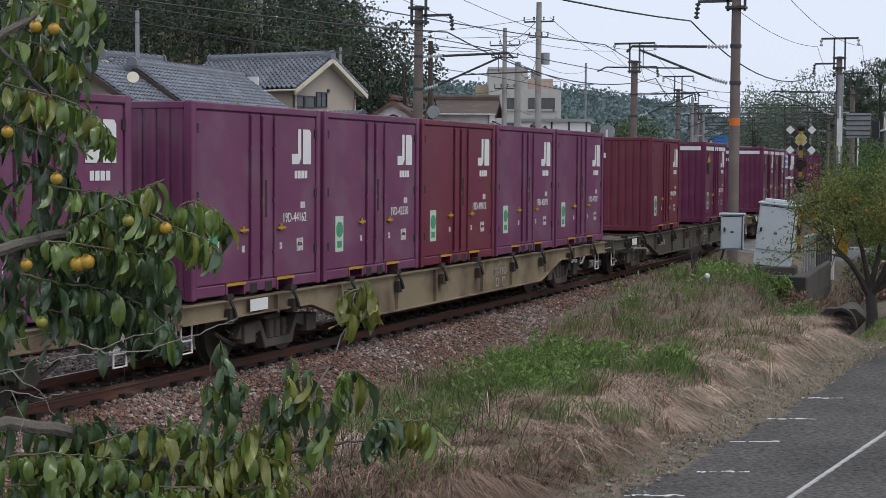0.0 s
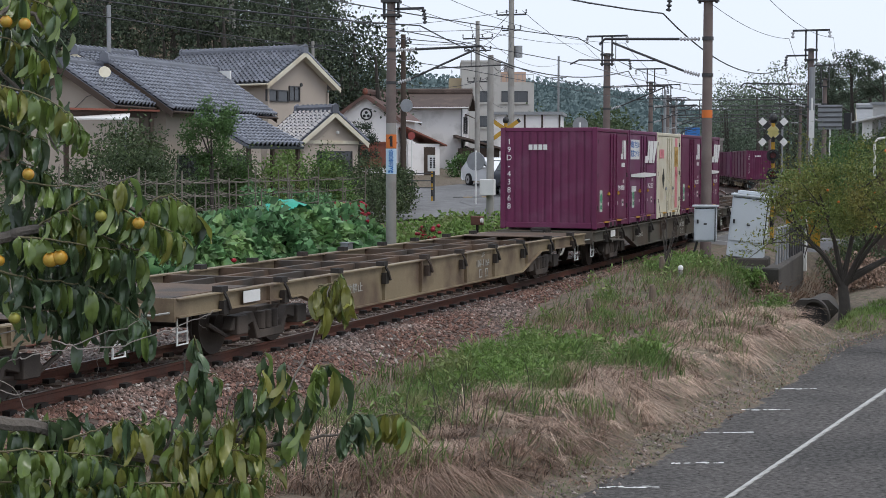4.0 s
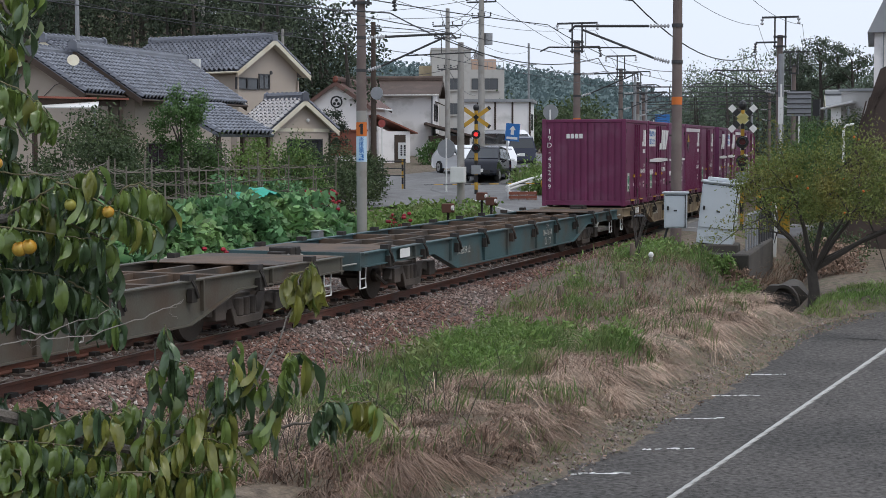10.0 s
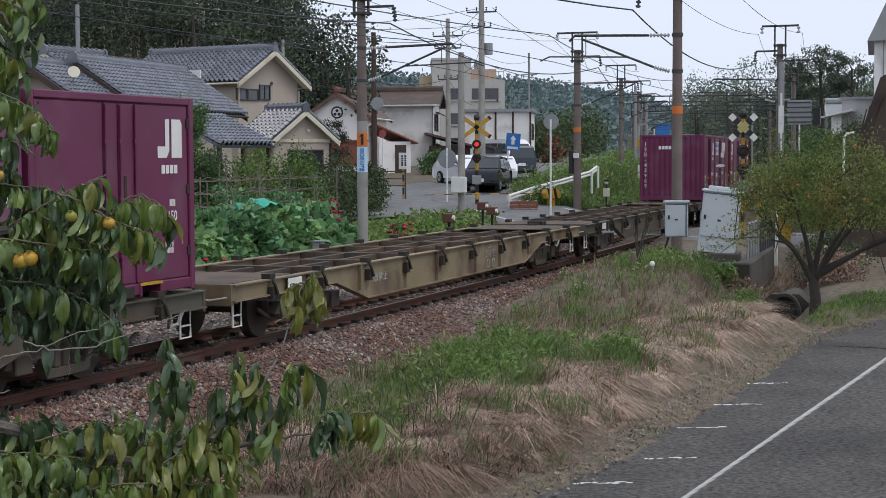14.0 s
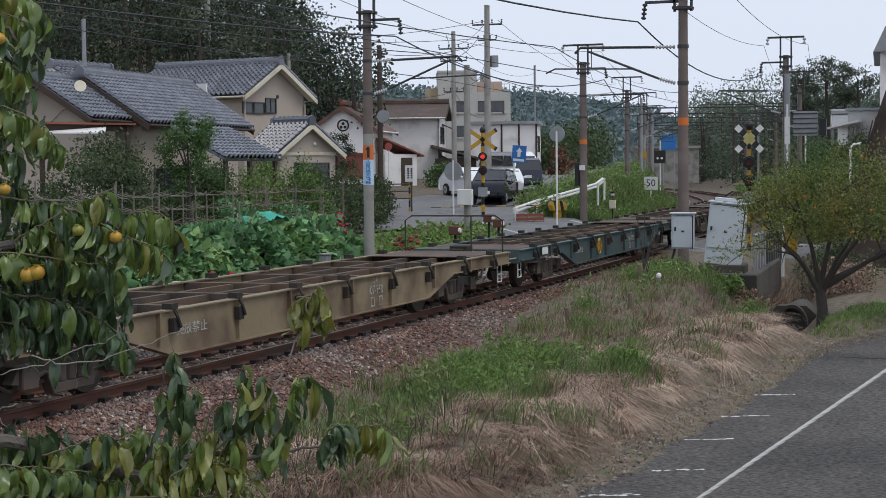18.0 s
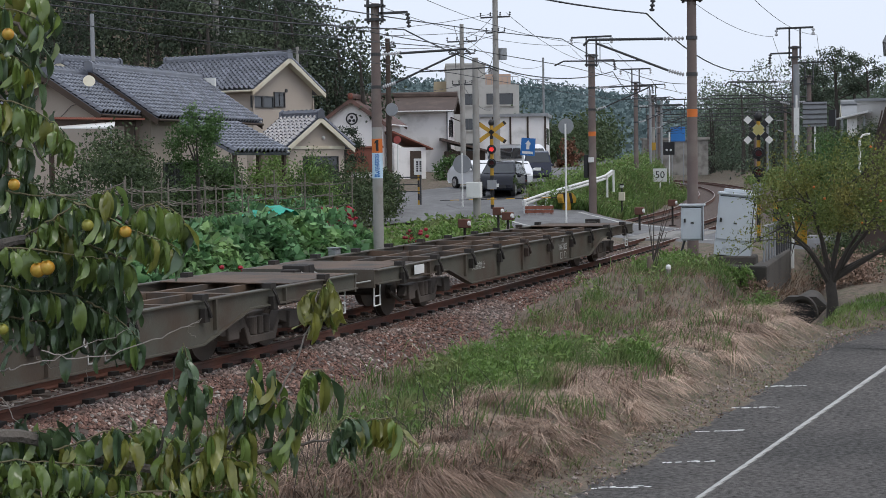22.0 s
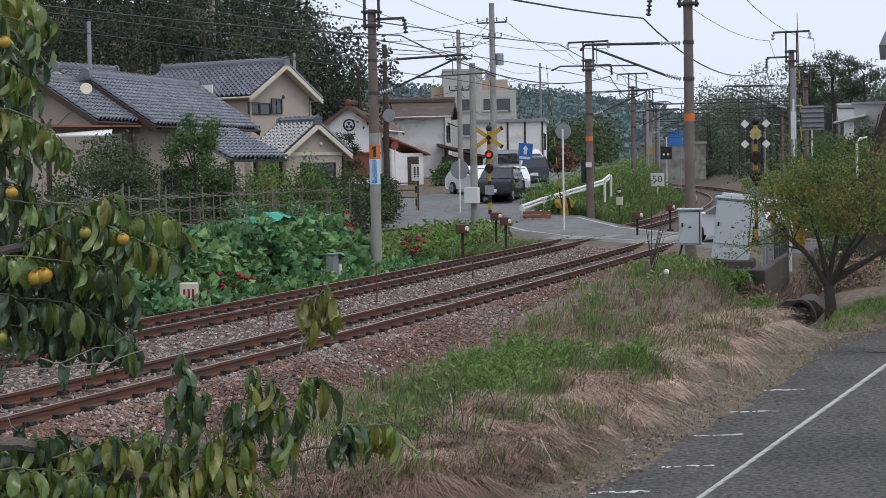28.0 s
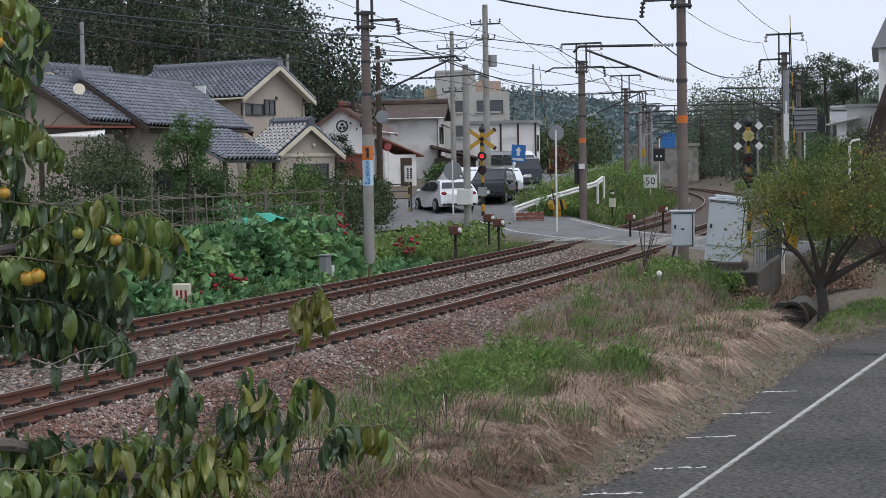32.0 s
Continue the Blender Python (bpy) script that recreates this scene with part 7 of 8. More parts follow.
for i, (x, y, z, r, n) in enumerate(((15.6, 6.7, 0.0, 0.35, 30), (17.2, 6.6, 0.0, 0.45, 45), (18.6, 6.7, -0.05, 0.4, 30), (29.6, 9.3, 0.5, 0.8, 160), (28.8, 6.5, 0.1, 0.6, 90), (27.8, 9.0, 0.4, 0.5, 70))):
    t = shrub("flower_shrub", x, y, z - 0.35, (r, r * 0.7, r * 0.8), 500, HEDGE, "low leafy shrub with dark red flowers", 0.1, 60 + i, 16)
    g = Mesh()
    for k in range(n // 4):
        a, b = rs1.uniform(0, math.tau), rs1.uniform(0.3, 1)
        g.ball((r * b * math.cos(a), r * 0.7 * b * math.sin(a), r * 0.8 + r * 0.8 * rs1.uniform(-0.2, 0.9)), 0.07, 0.07, 0.055, 6, 4)
    tagged(part("blossom", g, FLOWER, t, "dark red flower heads"), kind="stuff")
net = Mesh()
n = 10
net.v = [(21.7 + 1.7 * i / n, 7.75 + 0.35 * j, 1.3 + 0.3 * math.sin(math.pi * i / n) * (0.55, 1.0, 0.95, 0.5)[j] + 0.04 * math.sin(i * 1.9 + 2 * j)) for j in range(4) for i in range(n + 1)]
net.f = [(j * (n + 1) + i, j * (n + 1) + i + 1, (j + 1) * (n + 1) + i + 1, (j + 1) * (n + 1) + i) for j in range(3) for i in range(n)]
solid("garden_net", net, NET, "crumpled turquoise garden net over the vines", "net", smooth=True)
gf = thing("bean_trellis", "weathered stakes with strings in the vegetable garden", "trellis")
def stake_foot(i):
    return Vector((12 + 0.48 * i, 10.2 + 1.1 * math.sin(i * 1.55), -0.35))


for i in range(40):
    a = stake_foot(i)
    part("stake", Mesh().tube([a, a + Vector((rs1.uniform(-0.1, 0.1), 0, rs1.uniform(2.1, 2.9)))], 0.02, 5), STAKE, gf)
for j in range(6):
    g = Mesh()
    for i in range(39):
        a, b = (stake_foot(q) + Vector((0, 0, 0.7 + 0.36 * j)) for q in (i, i + 1))
        g.tube([a, a.lerp(b, 0.3) - Vector((0, 0, 0.09)), a.lerp(b, 0.65) - Vector((0, 0, 0.1)), b], 0.011, 4)
    tagged(part("string", g, STAKE, gf), kind="stuff")
white_fence = thing("white_picket_fence", "low white fence by the house", "fence")
for i in range(16):
    part("picket", Mesh().box(29.0 + 0.16 * i, 29.06 + 0.16 * i, 20.6 - 0.2 * i, 20.65 - 0.2 * i, 1.6, 2.6), WHITE, white_fence)
part("picket_rail", Mesh().tube([(29, 20.6, 2.55), (31.5, 17.5, 2.55)], 0.03, 5), WHITE, white_fence)
for i, (x, y, z, r, n, mt, lab, lf) in enumerate((
        (26.7, 12.8, 2.5, (0.85, 0.85, 1.0), 4600, HEDGE, "small loose green garden tree on a stem", 0.1), (22.6, 13.0, -0.3, (1.5, 1.3, 1.9), 8000, GARDENTREE, "dark leafy garden shrub by stakes", 0.12),
        (17.4, 12.6, -0.3, (1.6, 1.3, 1.4), 2600, GARDENTREE, "dark leafy garden shrub by stakes", 0.15), (29.2, 13.8, -0.2, (1.6, 1.2, 1.5), 6500, HEDGE, "loose leafy green garden shrub", 0.11),
        (33.2, 13.4, -0.1, (1.3, 1.2, 1.6), 2400, WEED, "rounded bright green clipped shrub", 0.11), (36.2, 13.4, 0.0, (1.4, 1.2, 1.55), 2200, HEDGE, "leafy green hedge shrub", 0.12),
        (30.0, 14.6, -0.2, (2.2, 1.3, 1.7), 9000, GARDENTREE, "dark hedge before the house", 0.12), (25.5, 15.5, -0.2, (2.6, 1.4, 1.9), 11000, GARDENTREE, "dark hedge before the house", 0.13),
        (40.5, 13.8, 0.1, (1.5, 1.3, 1.0), 2200, GARDENTREE, "dark green shrub beside the road", 0.14), (43.8, 14.6, 0.2, (1.3, 1.2, 0.95), 1800, GARDENTREE, "dark green shrub beside the road", 0.14),
        (28.6, 10.6, -0.3, (1.2, 0.8, 1.1), 1500, IVY, "climbing beans on stakes", 0.16), (24.5, 9.9, -0.3, (1.3, 0.7, 1.0), 1300, IVY, "climbing beans on stakes", 0.16),
        (94.5, 20.4, 1.6, (0.9, 0.9, 1.3), 700, mat("rusty_leaf", (0.16, 0.075, 0.045), 0.7, var=0.3, island=0.4), "reddish brown autumn tree beside the white shed", 0.3),
        (70.5, 20.6, 1.3, (1.2, 1.0, 0.9), 900, HEDGE, "shrub on the forecourt edge", 0.2))):
    gsh = shrub("garden_shrub", x, y, z, r, n, mt, lab, lf, 80 + i, 22)
    if z > 2:
        part("trunk", Mesh().tube([(0, 0, -2.9), (0.05, 0.03, -1.2), (0, 0, 0.3)], [0.09, 0.07, 0.05], 7), BARKDARK, gsh)
for i, (x, y, z, r, lab) in enumerate(((46.0, 17.4, 0.2, (1.0, 0.9, 1.3), "dark evergreen hedge shrub before the storehouse"), (46.5, 16.1, 0.3, (0.9, 0.8, 1.35), "dark evergreen hedge shrub before the storehouse"), (47.1, 15.0, 0.3, (0.9, 0.7, 1.1), "small dark evergreen shrub beside the pole"),
                                     (36.1, 14.9, 0.0, (0.85, 0.85, 1.62), "clipped round bright green shrub"), (36.9, 13.5, 0.0, (0.95, 0.9, 1.45), "clipped round bright green shrub"), (41.4, 16.4, 0.1, (1.2, 1.1, 0.95), "leafy green shrub beside the entrance"))):
    shrub("garden_shrub", x, y, z, r, 3600, WEED if "bright" in lab else GARDENTREE, lab, 0.12, 300 + i, 40)
pf = thing("pipe_fence", "low dark pipe fence on the grass verge beside the road", "fence")
fa, fb = Vector((51.2, 18.2, 0)), Vector((52.3, 15.4, 0))
for k in range(4):
    q = fa.lerp(fb, k / 3)
    part("fence_post", Mesh().tube([q + Vector((0, 0, 0.3)), q + Vector((0, 0, 2.2 + (0.3 if k == 1 else 0)))], 0.04, 8), DARKSTEEL, pf)
for z in (1.4, 1.72, 2.05):
    part("fence_rail", Mesh().tube([fa + Vector((0, 0, z)), fb + Vector((0, 0, z))], 0.026, 8), DARKSTEEL, pf)
nb = thing("notice_post", "small white notice board on a yellow and black post", "sign", m=pose(52.3, 15.5, 0.8))
striped_bar(nb, (0, 0, -0.4), (0, 0, 1.4), 0.045, 6)
brd = part("notice_board", Mesh().box(-0.07, -0.045, -0.19, 0.19, 1.35, 2.1), WHITE, nb, "white board with dark writing", bevel=0.006)
for k in range(2):
    part("writing_bars", bars(0.5, 0.09, 5, 3), BLACK, brd, m=Matrix.Translation((-0.072, 0.07 - 0.16 * k, 1.73)) @ Matrix.Rotation(radians(-90), 4, "Z") @ Matrix.Rotation(radians(90), 4, "Y"))
t = thing("cloud_pine", "clipped pine with rounded dark pads", "tree", m=pose(51.3, 18.6, 0.9))
part("trunk", Mesh().tube([(0, 0, -0.3), (0.15, 0.2, 1.6), (-0.1, 0, 3.1)], [0.1, 0.08, 0.04], 6), BARKDARK, t)
for i, (y, zz, r) in enumerate(((0.0, 3.2, 0.5), (-0.45, 2.7, 0.4), (0.45, 2.5, 0.45), (-0.5, 2.0, 0.5), (0.4, 1.7, 0.5))):
    rs = np.random.RandomState(100 + i)
    p = clumps(rs, 420, (0, y, zz), np.array([r, r, r * 0.45]), 12, 0.1)
    tagged(part("needle_pad", raw("needle_pad", *cards(p, 0.16, 0.05, rs, -0.3), FOREST), FOREST, t), kind="stuff")
# tall grass beyond the crossing and shrubs down the line
n = 19000
x = 51.5 + 56 * rs1.rand(n) ** 1.2
y = np.array([line_y(a) for a in x]) + 5.1 + 4.3 * rs1.rand(n) * np.clip((x - 47) / 9, 0.15, 1)
p = np.stack([x, y, np.array([ground_z(a, b) for a, b in zip(x, y)])], 1)
stuff("tall_grass", *blades(p, 0.85 * (0.7 + 0.5 * np.sin(p[:, :1] * 1.7) * np.sin(p[:, 1:2] * 2.3)), 0.05, rs1, np.array([-0.1, -0.2, 0]), 0.3), GREENGRASS, "tall pale green grass beyond the crossing", "grass")
pw = np.repeat(p[::9], 9, 0)
pw = pw + np.abs(rs1.normal(scale=(0.22, 0.22, 0.38), size=pw.shape)) * [1, 1, 1]
stuff("tall_weeds", *cards(pw, 0.22, 0.09, rs1, -0.2), WEED, "leafy weeds among the tall grass beyond the crossing", "plants")
n = 9000
x = 56 + 95 * rs1.rand(n)
y = np.array([line_y(a) for a in x]) - 2.6 - 7 * rs1.rand(n) ** 1.4
p = np.stack([x, y, np.array([ground_z(a, b) for a, b in zip(x, y)])], 1)
p = np.repeat(p, 3, 0) + np.abs(rs1.normal(scale=(0.3, 0.3, 0.35), size=(len(p) * 3, 3)))
stuff("embankment_weeds", *cards(p, 0.34, 0.14, rs1, -0.2), GREENGRASS, "rough green weeds along the far embankment", "plants")
spots = [(rs1.uniform(58, 112), 0, 0) for i in range(60)]
spots = [(a, line_y(a) - rs1.uniform(4.2, 11), rs1.uniform(0.9, 2.0)) for a, b, c in spots]
woods("line_shrubs", [(a, b, ground_z(a, b) - 0.3, c * 1.8, c) for a, b, c in spots], GARDENTREE, "thick green shrubs along the far embankment", 33, leaf=0.3, per=420)
spots = [(a, line_y(a) + 11 + rs1.uniform(0, 8), rs1.uniform(1.2, 2.6)) for a in rs1.uniform(98, 160, 26)]
woods("far_shrubs", [(a, b, ground_z(a, b) - 0.3, c * 1.8, c) for a, b, c in spots], GARDENTREE, "dark shrubs beside the far bend of the line", 34, leaf=0.35, per=420)

# ---- the young fruit tree beside the lane ----
t = thing("fruit_tree", "small spreading fruit tree with thin olive leaves beside the lane", "tree", m=pose(17.95, -7.3, -0.72))
tr = Mesh().tube([(0, 0, -0.4), (0.02, 0.0, 0.35), (0.0, 0.04, 0.7), (0.03, 0.02, 0.98)], [0.16, 0.12, 0.11, 0.1], 12)
part("trunk", tr, BARKDARK, t, smooth=True)
rs = np.random.RandomState(51)
ends = []
for k, (yy, zz, xx) in enumerate(((1.3, 2.2, 0.2), (0.5, 2.7, -0.4), (-0.3, 2.9, 0.3), (-1.2, 2.4, 0.1), (-2.1, 1.9, 0.3), (0.9, 1.9, -0.7), (-0.8, 2.1, -0.8), (-2.6, 2.2, -0.2))):
    mid = Vector((xx * 0.4, yy * 0.42, 0.95 + (zz - 0.9) * 0.42))
    part("limb", Mesh().tube([(0, 0.03 * (k % 3), 0.72 + 0.04 * k % 0.2), mid, (xx, yy, zz)], [0.075, 0.045, 0.015], 7), BARKDARK, t, smooth=True)
    for j in range(5):
        e = Vector((xx, yy, zz)) + Vector(rs.normal(size=3)) * 0.55
        s0 = mid.lerp(Vector((xx, yy, zz)), rs.uniform(0.3, 1))
        part("twig", Mesh().tube([s0, (s0 + e) / 2 + Vector((0, 0, 0.08)), e], [0.022, 0.014, 0.006], 5), BARKDARK, t)
        ends.append(e)
ends = np.array([tuple(e) for e in ends])
c = np.concatenate([clumps(rs, 17000, (0, -0.7, 2.75), np.array([1.4, 2.4, 0.95]), 130, 0.15), ends[rs.randint(0, len(ends), 8000)] + rs.normal(scale=0.26, size=(8000, 3))])
c = c[c[:, 2] > 1.95 - 0.2 * np.abs(c[:, 1] + 0.7)]
part("crown", raw("crown", *cards(c, 0.08, 0.034, rs, 0.3), OLIVELEAF), OLIVELEAF, t, "thin olive and yellowing foliage")
g = Mesh()
for k in range(16):
    q = c[rs.randint(0, len(c))]
    g.ball(tuple(q), 0.03, 0.03, 0.03, 6, 4)
tagged(part("orange_leaves", g, ORANGE, t), kind="stuff")
for i, (x, y, z, r, n, mt) in enumerate(((24.5, -7.2, -0.7, (1.2, 0.8, 0.5), 1400, DRYGRASS), (27, -6.6, -0.6, (1.5, 1.0, 0.6), 1500, GARDENTREE), (33.5, -7.2, 0.0, (1.8, 1.2, 1.3), 2200, HEDGE), (37.5, -8.0, 0.4, (2.0, 1.4, 1.6), 2200, HEDGE),
                                         (20.2, -4.75, -0.6, (0.25, 0.6, 0.4), 1300, WEED), (20.0, -5.3, -0.9, (0.3, 0.4, 0.4), 700, DRYGRASS), (31.0, -6.0, -0.3, (1.0, 0.9, 1.0), 1200, OLIVELEAF), (42, -6.5, 0.6, (2.0, 1.6, 1.7), 4200, GARDENTREE), (41.6, -4.5, 0.1, (1.2, 1.1, 1.75), 4200, HEDGE), (43.6, -3.4, 0.1, (1.0, 0.9, 1.6), 3000, HEDGE), (45.6, -4.3, 0.4, (1.1, 0.9, 1.65), 3200, HEDGE), (45.4, -5.7, 0.6, (1.4, 1.1, 1.7), 3600, GARDENTREE))):
    shrub("bank_shrub", x, y, z, r, 2 * n, mt, "tangled shrub on the bank beyond the ditch", 0.09, 140 + i, 30)

# ---- the bank: dry and green grass ----
rs2 = np.random.RandomState(77)


def green_share(x, y):
    def spot(a, b, sa, sb):
        return np.exp(-((x - a) / sa) ** 4 - ((y - b) / sb) ** 4)
    patchy = 0.4 * np.sin(x * 2.3 + 1.5 * np.sin(y * 3.1)) * np.sin(y * 2.9 + x * 0.7) + 0.25 * np.sin(x * 5.9 + 2 * np.sin(y * 4.3)) * np.sin(y * 6.1 - x)
    return (1.1 * spot(5.5, -4.0, 3.0, 0.95) + 0.45 * spot(1.0, -4.5, 2.4, 0.9) + 1.1 * spot(21.5, -3.7, 3.6, 1.25) + 0.36 * spot(14.2, -3.1, 3.0, 1.2) + 0.9 * spot(18.0, -6.05, 2.0, 0.4)
            + 1.0 * spot(5.0, -6.0, 0.6, 0.35) + 0.7 * spot(2.2, -5.7, 0.9, 0.2) + patchy)


def lane(x):
    return np.interp(x, [q[0] for q in ROAD], [q[1] for q in ROAD])


def off_ditch(x, y):
    return ((x < 13) | (y > -6.8 + 0.22 * (x - 14.5))) & (x < 23) & ((x < 20.4) | (y > -3.6))


def bank_points(n, power=1.0, far=27):
    x = -4 + far * rs2.rand(n) ** power
    lo = lane(x) + np.interp(x, [-1, 1, 5, 8.5, 14], [0.1, 0.2, 0.46, 0.5, 0.62]) + 0.14 * np.sin(x * 2.1) + 0.08 * np.sin(x * 5.3)
    hi = CURVE / 2 * x * x - 1.85 + 0.2 * np.sin(x * 1.3) + 0.12 * np.sin(x * 4.7)
    y = lo + (hi - lo) * rs2.rand(n)
    k = off_ditch(x, y)
    return x[k], y[k]


x, y = bank_points(120000, 1.15)
g = green_share(x, y) + rs2.normal(scale=0.3, size=len(x))
z = np.array([ground_z(a, b) for a, b in zip(x, y)])
q = y - CURVE / 2 * x * x
near_top = np.clip((-1.9 - q) / 1.6, 0.08, 1)
p = np.stack([x, y, z], 1)
tuft = 0.75 + 0.45 * np.sin(x * 1.9 + 2 * np.sin(y * 2.2)) * np.sin(y * 2.7 + x)
dry = (g < 0.5) | (rs2.rand(len(x)) < 0.25)
dry = dry & (rs2.rand(len(x)) < 0.3 * near_top * np.clip(tuft, 0.3, 1))
pd = p[dry]
v, f = blades(pd, 0.4 * np.clip(tuft[dry], 0.45, 1.3)[:, None], 0.013, rs2, np.array([-0.05, -0.22, -0.1]), 0.65)
stuff("dry_grass", v, f, DRYGRASS, "long drooping dry brown grass on the bank", "grass")
# heavy tussocks on the crest, combed over and hanging down towards the lane
for shade, material, share, seed_n in (("pale", PALESTRAW, 0.0, 2300), ("brown", DRYGRASS, 1.0, 2300)):
    cx, cy = bank_points(seed_n, 1.0, 20.0)
    cg = green_share(cx, cy)
    rim = cy - lane(cx)
    pale = 0.35 + 0.5 * ((cx > 1.5) & (cx < 17)) + 0.3 * np.sin(cx * 1.1 + cy * 2.0)
    pick = (cg < 0.5) & (rim < 2.6) & ((cx < 14.5) | (rim > 0.9)) & (rim > 0.2) & ((rs2.rand(len(cx)) < pale) == (share < 0.5)) & ((rim < 1.7) | (rs2.rand(len(cx)) < 0.35))
    cx, cy, rim = cx[pick], cy[pick], rim[pick]
    cz = np.array([ground_z(a, b) for a, b in zip(cx, cy)])
    size = rs2.uniform(0.25, 0.72, len(cx)) * (0.8 + 0.3 * np.sin(cx * 2.3 + 1.0))
    own = np.repeat(np.arange(len(cx)), 78)
    head = rs2.normal(scale=1.1, size=len(cx))
    turn = rs2.normal(scale=0.6, size=len(own)) + head[own]
    hang = np.exp(-((rim - 0.65) / 0.5) ** 2)[own]
    lean = np.stack([np.sin(turn) * 0.6 - 0.12, -np.cos(turn) * 0.55 - 0.1, -0.7 * hang], 1)
    p2 = np.stack([cx[own], cy[own], cz[own] - 0.03], 1) + rs2.normal(scale=(0.06, 0.05, 0.0), size=(len(own), 3))
    v, f = blades(p2, size[own][:, None], 0.0085, rs2, lean, 0.85)
    stuff("dry_tussocks", v, f, material, f"heavy drooping tussocks of {shade} dry grass", "grass")
gr = (g >= 0.55) & (rs2.rand(len(x)) < np.where(x > 10, 0.55, 0.85)) & (rs2.rand(len(x)) < np.clip((-1.8 - q) / 1.5, 0.05, 1))
v, f = blades(p[gr], 0.3 * np.clip(tuft[gr] + 0.25, 0.5, 1.4)[:, None], 0.016, rs2, np.array([-0.05, -0.15, 0]), 0.3)
stuff("green_grass", v, f, GREENGRASS, "fresh green grass patches on the bank", "grass")
x, y = bank_points(16000)
g = green_share(x, y)
keep = g > 0.62 + 0.35 * rs2.rand(len(x))
z = np.array([ground_z(a, b) for a, b in zip(x[keep], y[keep])])
p = np.stack([x[keep], y[keep], z + 0.3 * rs2.rand(keep.sum())], 1)
p = np.repeat(p, 5, 0) + rs2.normal(scale=0.05, size=(len(p) * 5, 3))
stuff("bank_weeds", *cards(p, 0.13, 0.045, rs2, -0.3, fold=True), WEED, "lush green weeds on the bank", "plants")
# bare brown stalks and a bramble by the lane
st = Mesh()
for k in range(90):
    a = rs2.uniform(-4, 1.5), 0
    bx = a[0]
    by = road_edge(bx) + rs2.uniform(0.8, 2.2) if k % 3 else line_y(bx) - rs2.uniform(2.2, 3.2)
    bz = ground_z(bx, by)
    h = rs2.uniform(0.25, 0.75)
    d = rs2.normal(size=2) * 0.2
    st.tube([(bx, by, bz), (bx + d[0] * 0.4, by + d[1] * 0.4, bz + h * 0.6), (bx + d[0], by + d[1], bz + h)], [0.005, 0.004, 0.002], 4, caps=False)
tagged(new("dry_stalks", st.data("dry_stalks", BARKDARK)), "thin dark dead stalks in the dry grass", "plants", kind="stuff")
for px, py, h in ((18.4, -3.2, 0.42), (13.3, -2.95, 0.3), (14.6, -3.9, 0.34)):
    sp = thing("rotten_stump", "short weathered wooden stump in the grass", "stump", "stumps", pose(px, py, ground_z(px, py), 4, -5, 0))
    part("stump", Mesh().tube([(0, 0, -0.2), (0.02, 0, h * 0.7), (0.01, 0.02, h)], [0.075, 0.07, 0.045], 9), WOOD, sp)
bt = thing("bare_sapling", "thin bare brown sapling on the bank", "plant", m=pose(18.6, -3.25, ground_z(18.6, -3.25)))
for k in range(9):
    a0, b0 = rs2.uniform(0, 0.5), rs2.uniform(-0.45, 0.45)
    part("twig", Mesh().tube([(0, 0, a0 - 0.1), (0.05, b0 * 0.5, 0.5 + a0), (0.08, b0, 0.9 + a0 * 1.6)], [0.014, 0.009, 0.004], 5), BARKDARK, bt)
for i, (bx, by, h) in enumerate(((3.0, -4.75, 1.0), (3.6, -4.9, 0.9), (2.5, -4.6, 0.8), (4.2, -4.55, 0.75), (3.3, -4.4, 0.7))):
    t = thing("tall_weed", "tall feathery green weed on the bank", "plant", "tall weeds", pose(bx, by, ground_z(bx, by)))
    part("stem", Mesh().tube([(0, 0, -0.05), (0.03, 0.02, h * 0.5), (0.08, 0, h)], [0.01, 0.008, 0.003], 5), WEED, t)
    rs = np.random.RandomState(200 + i)
    zz = rs.rand(260) ** 0.8
    rr = 0.24 * (1.1 - zz) * np.sqrt(rs.rand(260))
    aa = rs.uniform(0, math.tau, 260)
    part("leaves", raw("leaves", *cards(np.stack([rr * np.cos(aa), rr * np.sin(aa), h * (0.1 + 0.9 * zz)], 1), 0.08, 0.016, rs, 0.1), WEED), WEED, t)
# moss and litter on the shoulder, weeds under the fruit tree
x = -3 + 19 * rs2.rand(9200)
y = lane(x) - 0.55 + 1.0 * rs2.rand(9200) ** 0.8
z = np.array([ground_z(a, b) for a, b in zip(x, y)])
k = np.maximum(z, ROADZ + 0.01 * (y < -99))
p = np.stack([x, y, np.maximum(z, ROADZ + 0.015)], 1)
stuff("shoulder_litter", *cards(p[:4200], 0.06, 0.02, rs2, -0.1), DRYGRASS, "dead leaves and straw on the lane's shoulder", "litter")
stuff("shoulder_grass", *blades(p[6800:], 0.06, 0.008, rs2, np.array([0, 0, 0]), 0.4), GREENGRASS, "short sparse grass along the lane", "grass")
n = 2600
x = -3 + 18 * rs2.rand(n)
y = lane(x) - np.interp(x, [-3, 1, 5, 10, 15], [0.85, 0.6, 0.25, 0.1, 0.1]) * rs2.rand(n) ** 0.8 + np.interp(x, [-1, 1, 5, 8.5, 14], [0.1, 0.2, 0.4, 0.45, 0.5]) * rs2.rand(n)
sz = 0.006 + 0.03 * rs2.rand(n) ** 5
gv = np.array([(1, 0, 0), (-1, 0, 0), (0, 1, 0), (0, -1, 0), (0, 0, 0.7), (0, 0, -0.7)])[None] * sz[:, None, None] * rs2.uniform(0.6, 1.3, (n, 6, 1)) + np.stack([x, y, np.full(n, ROADZ + 0.03)], 1)[:, None]
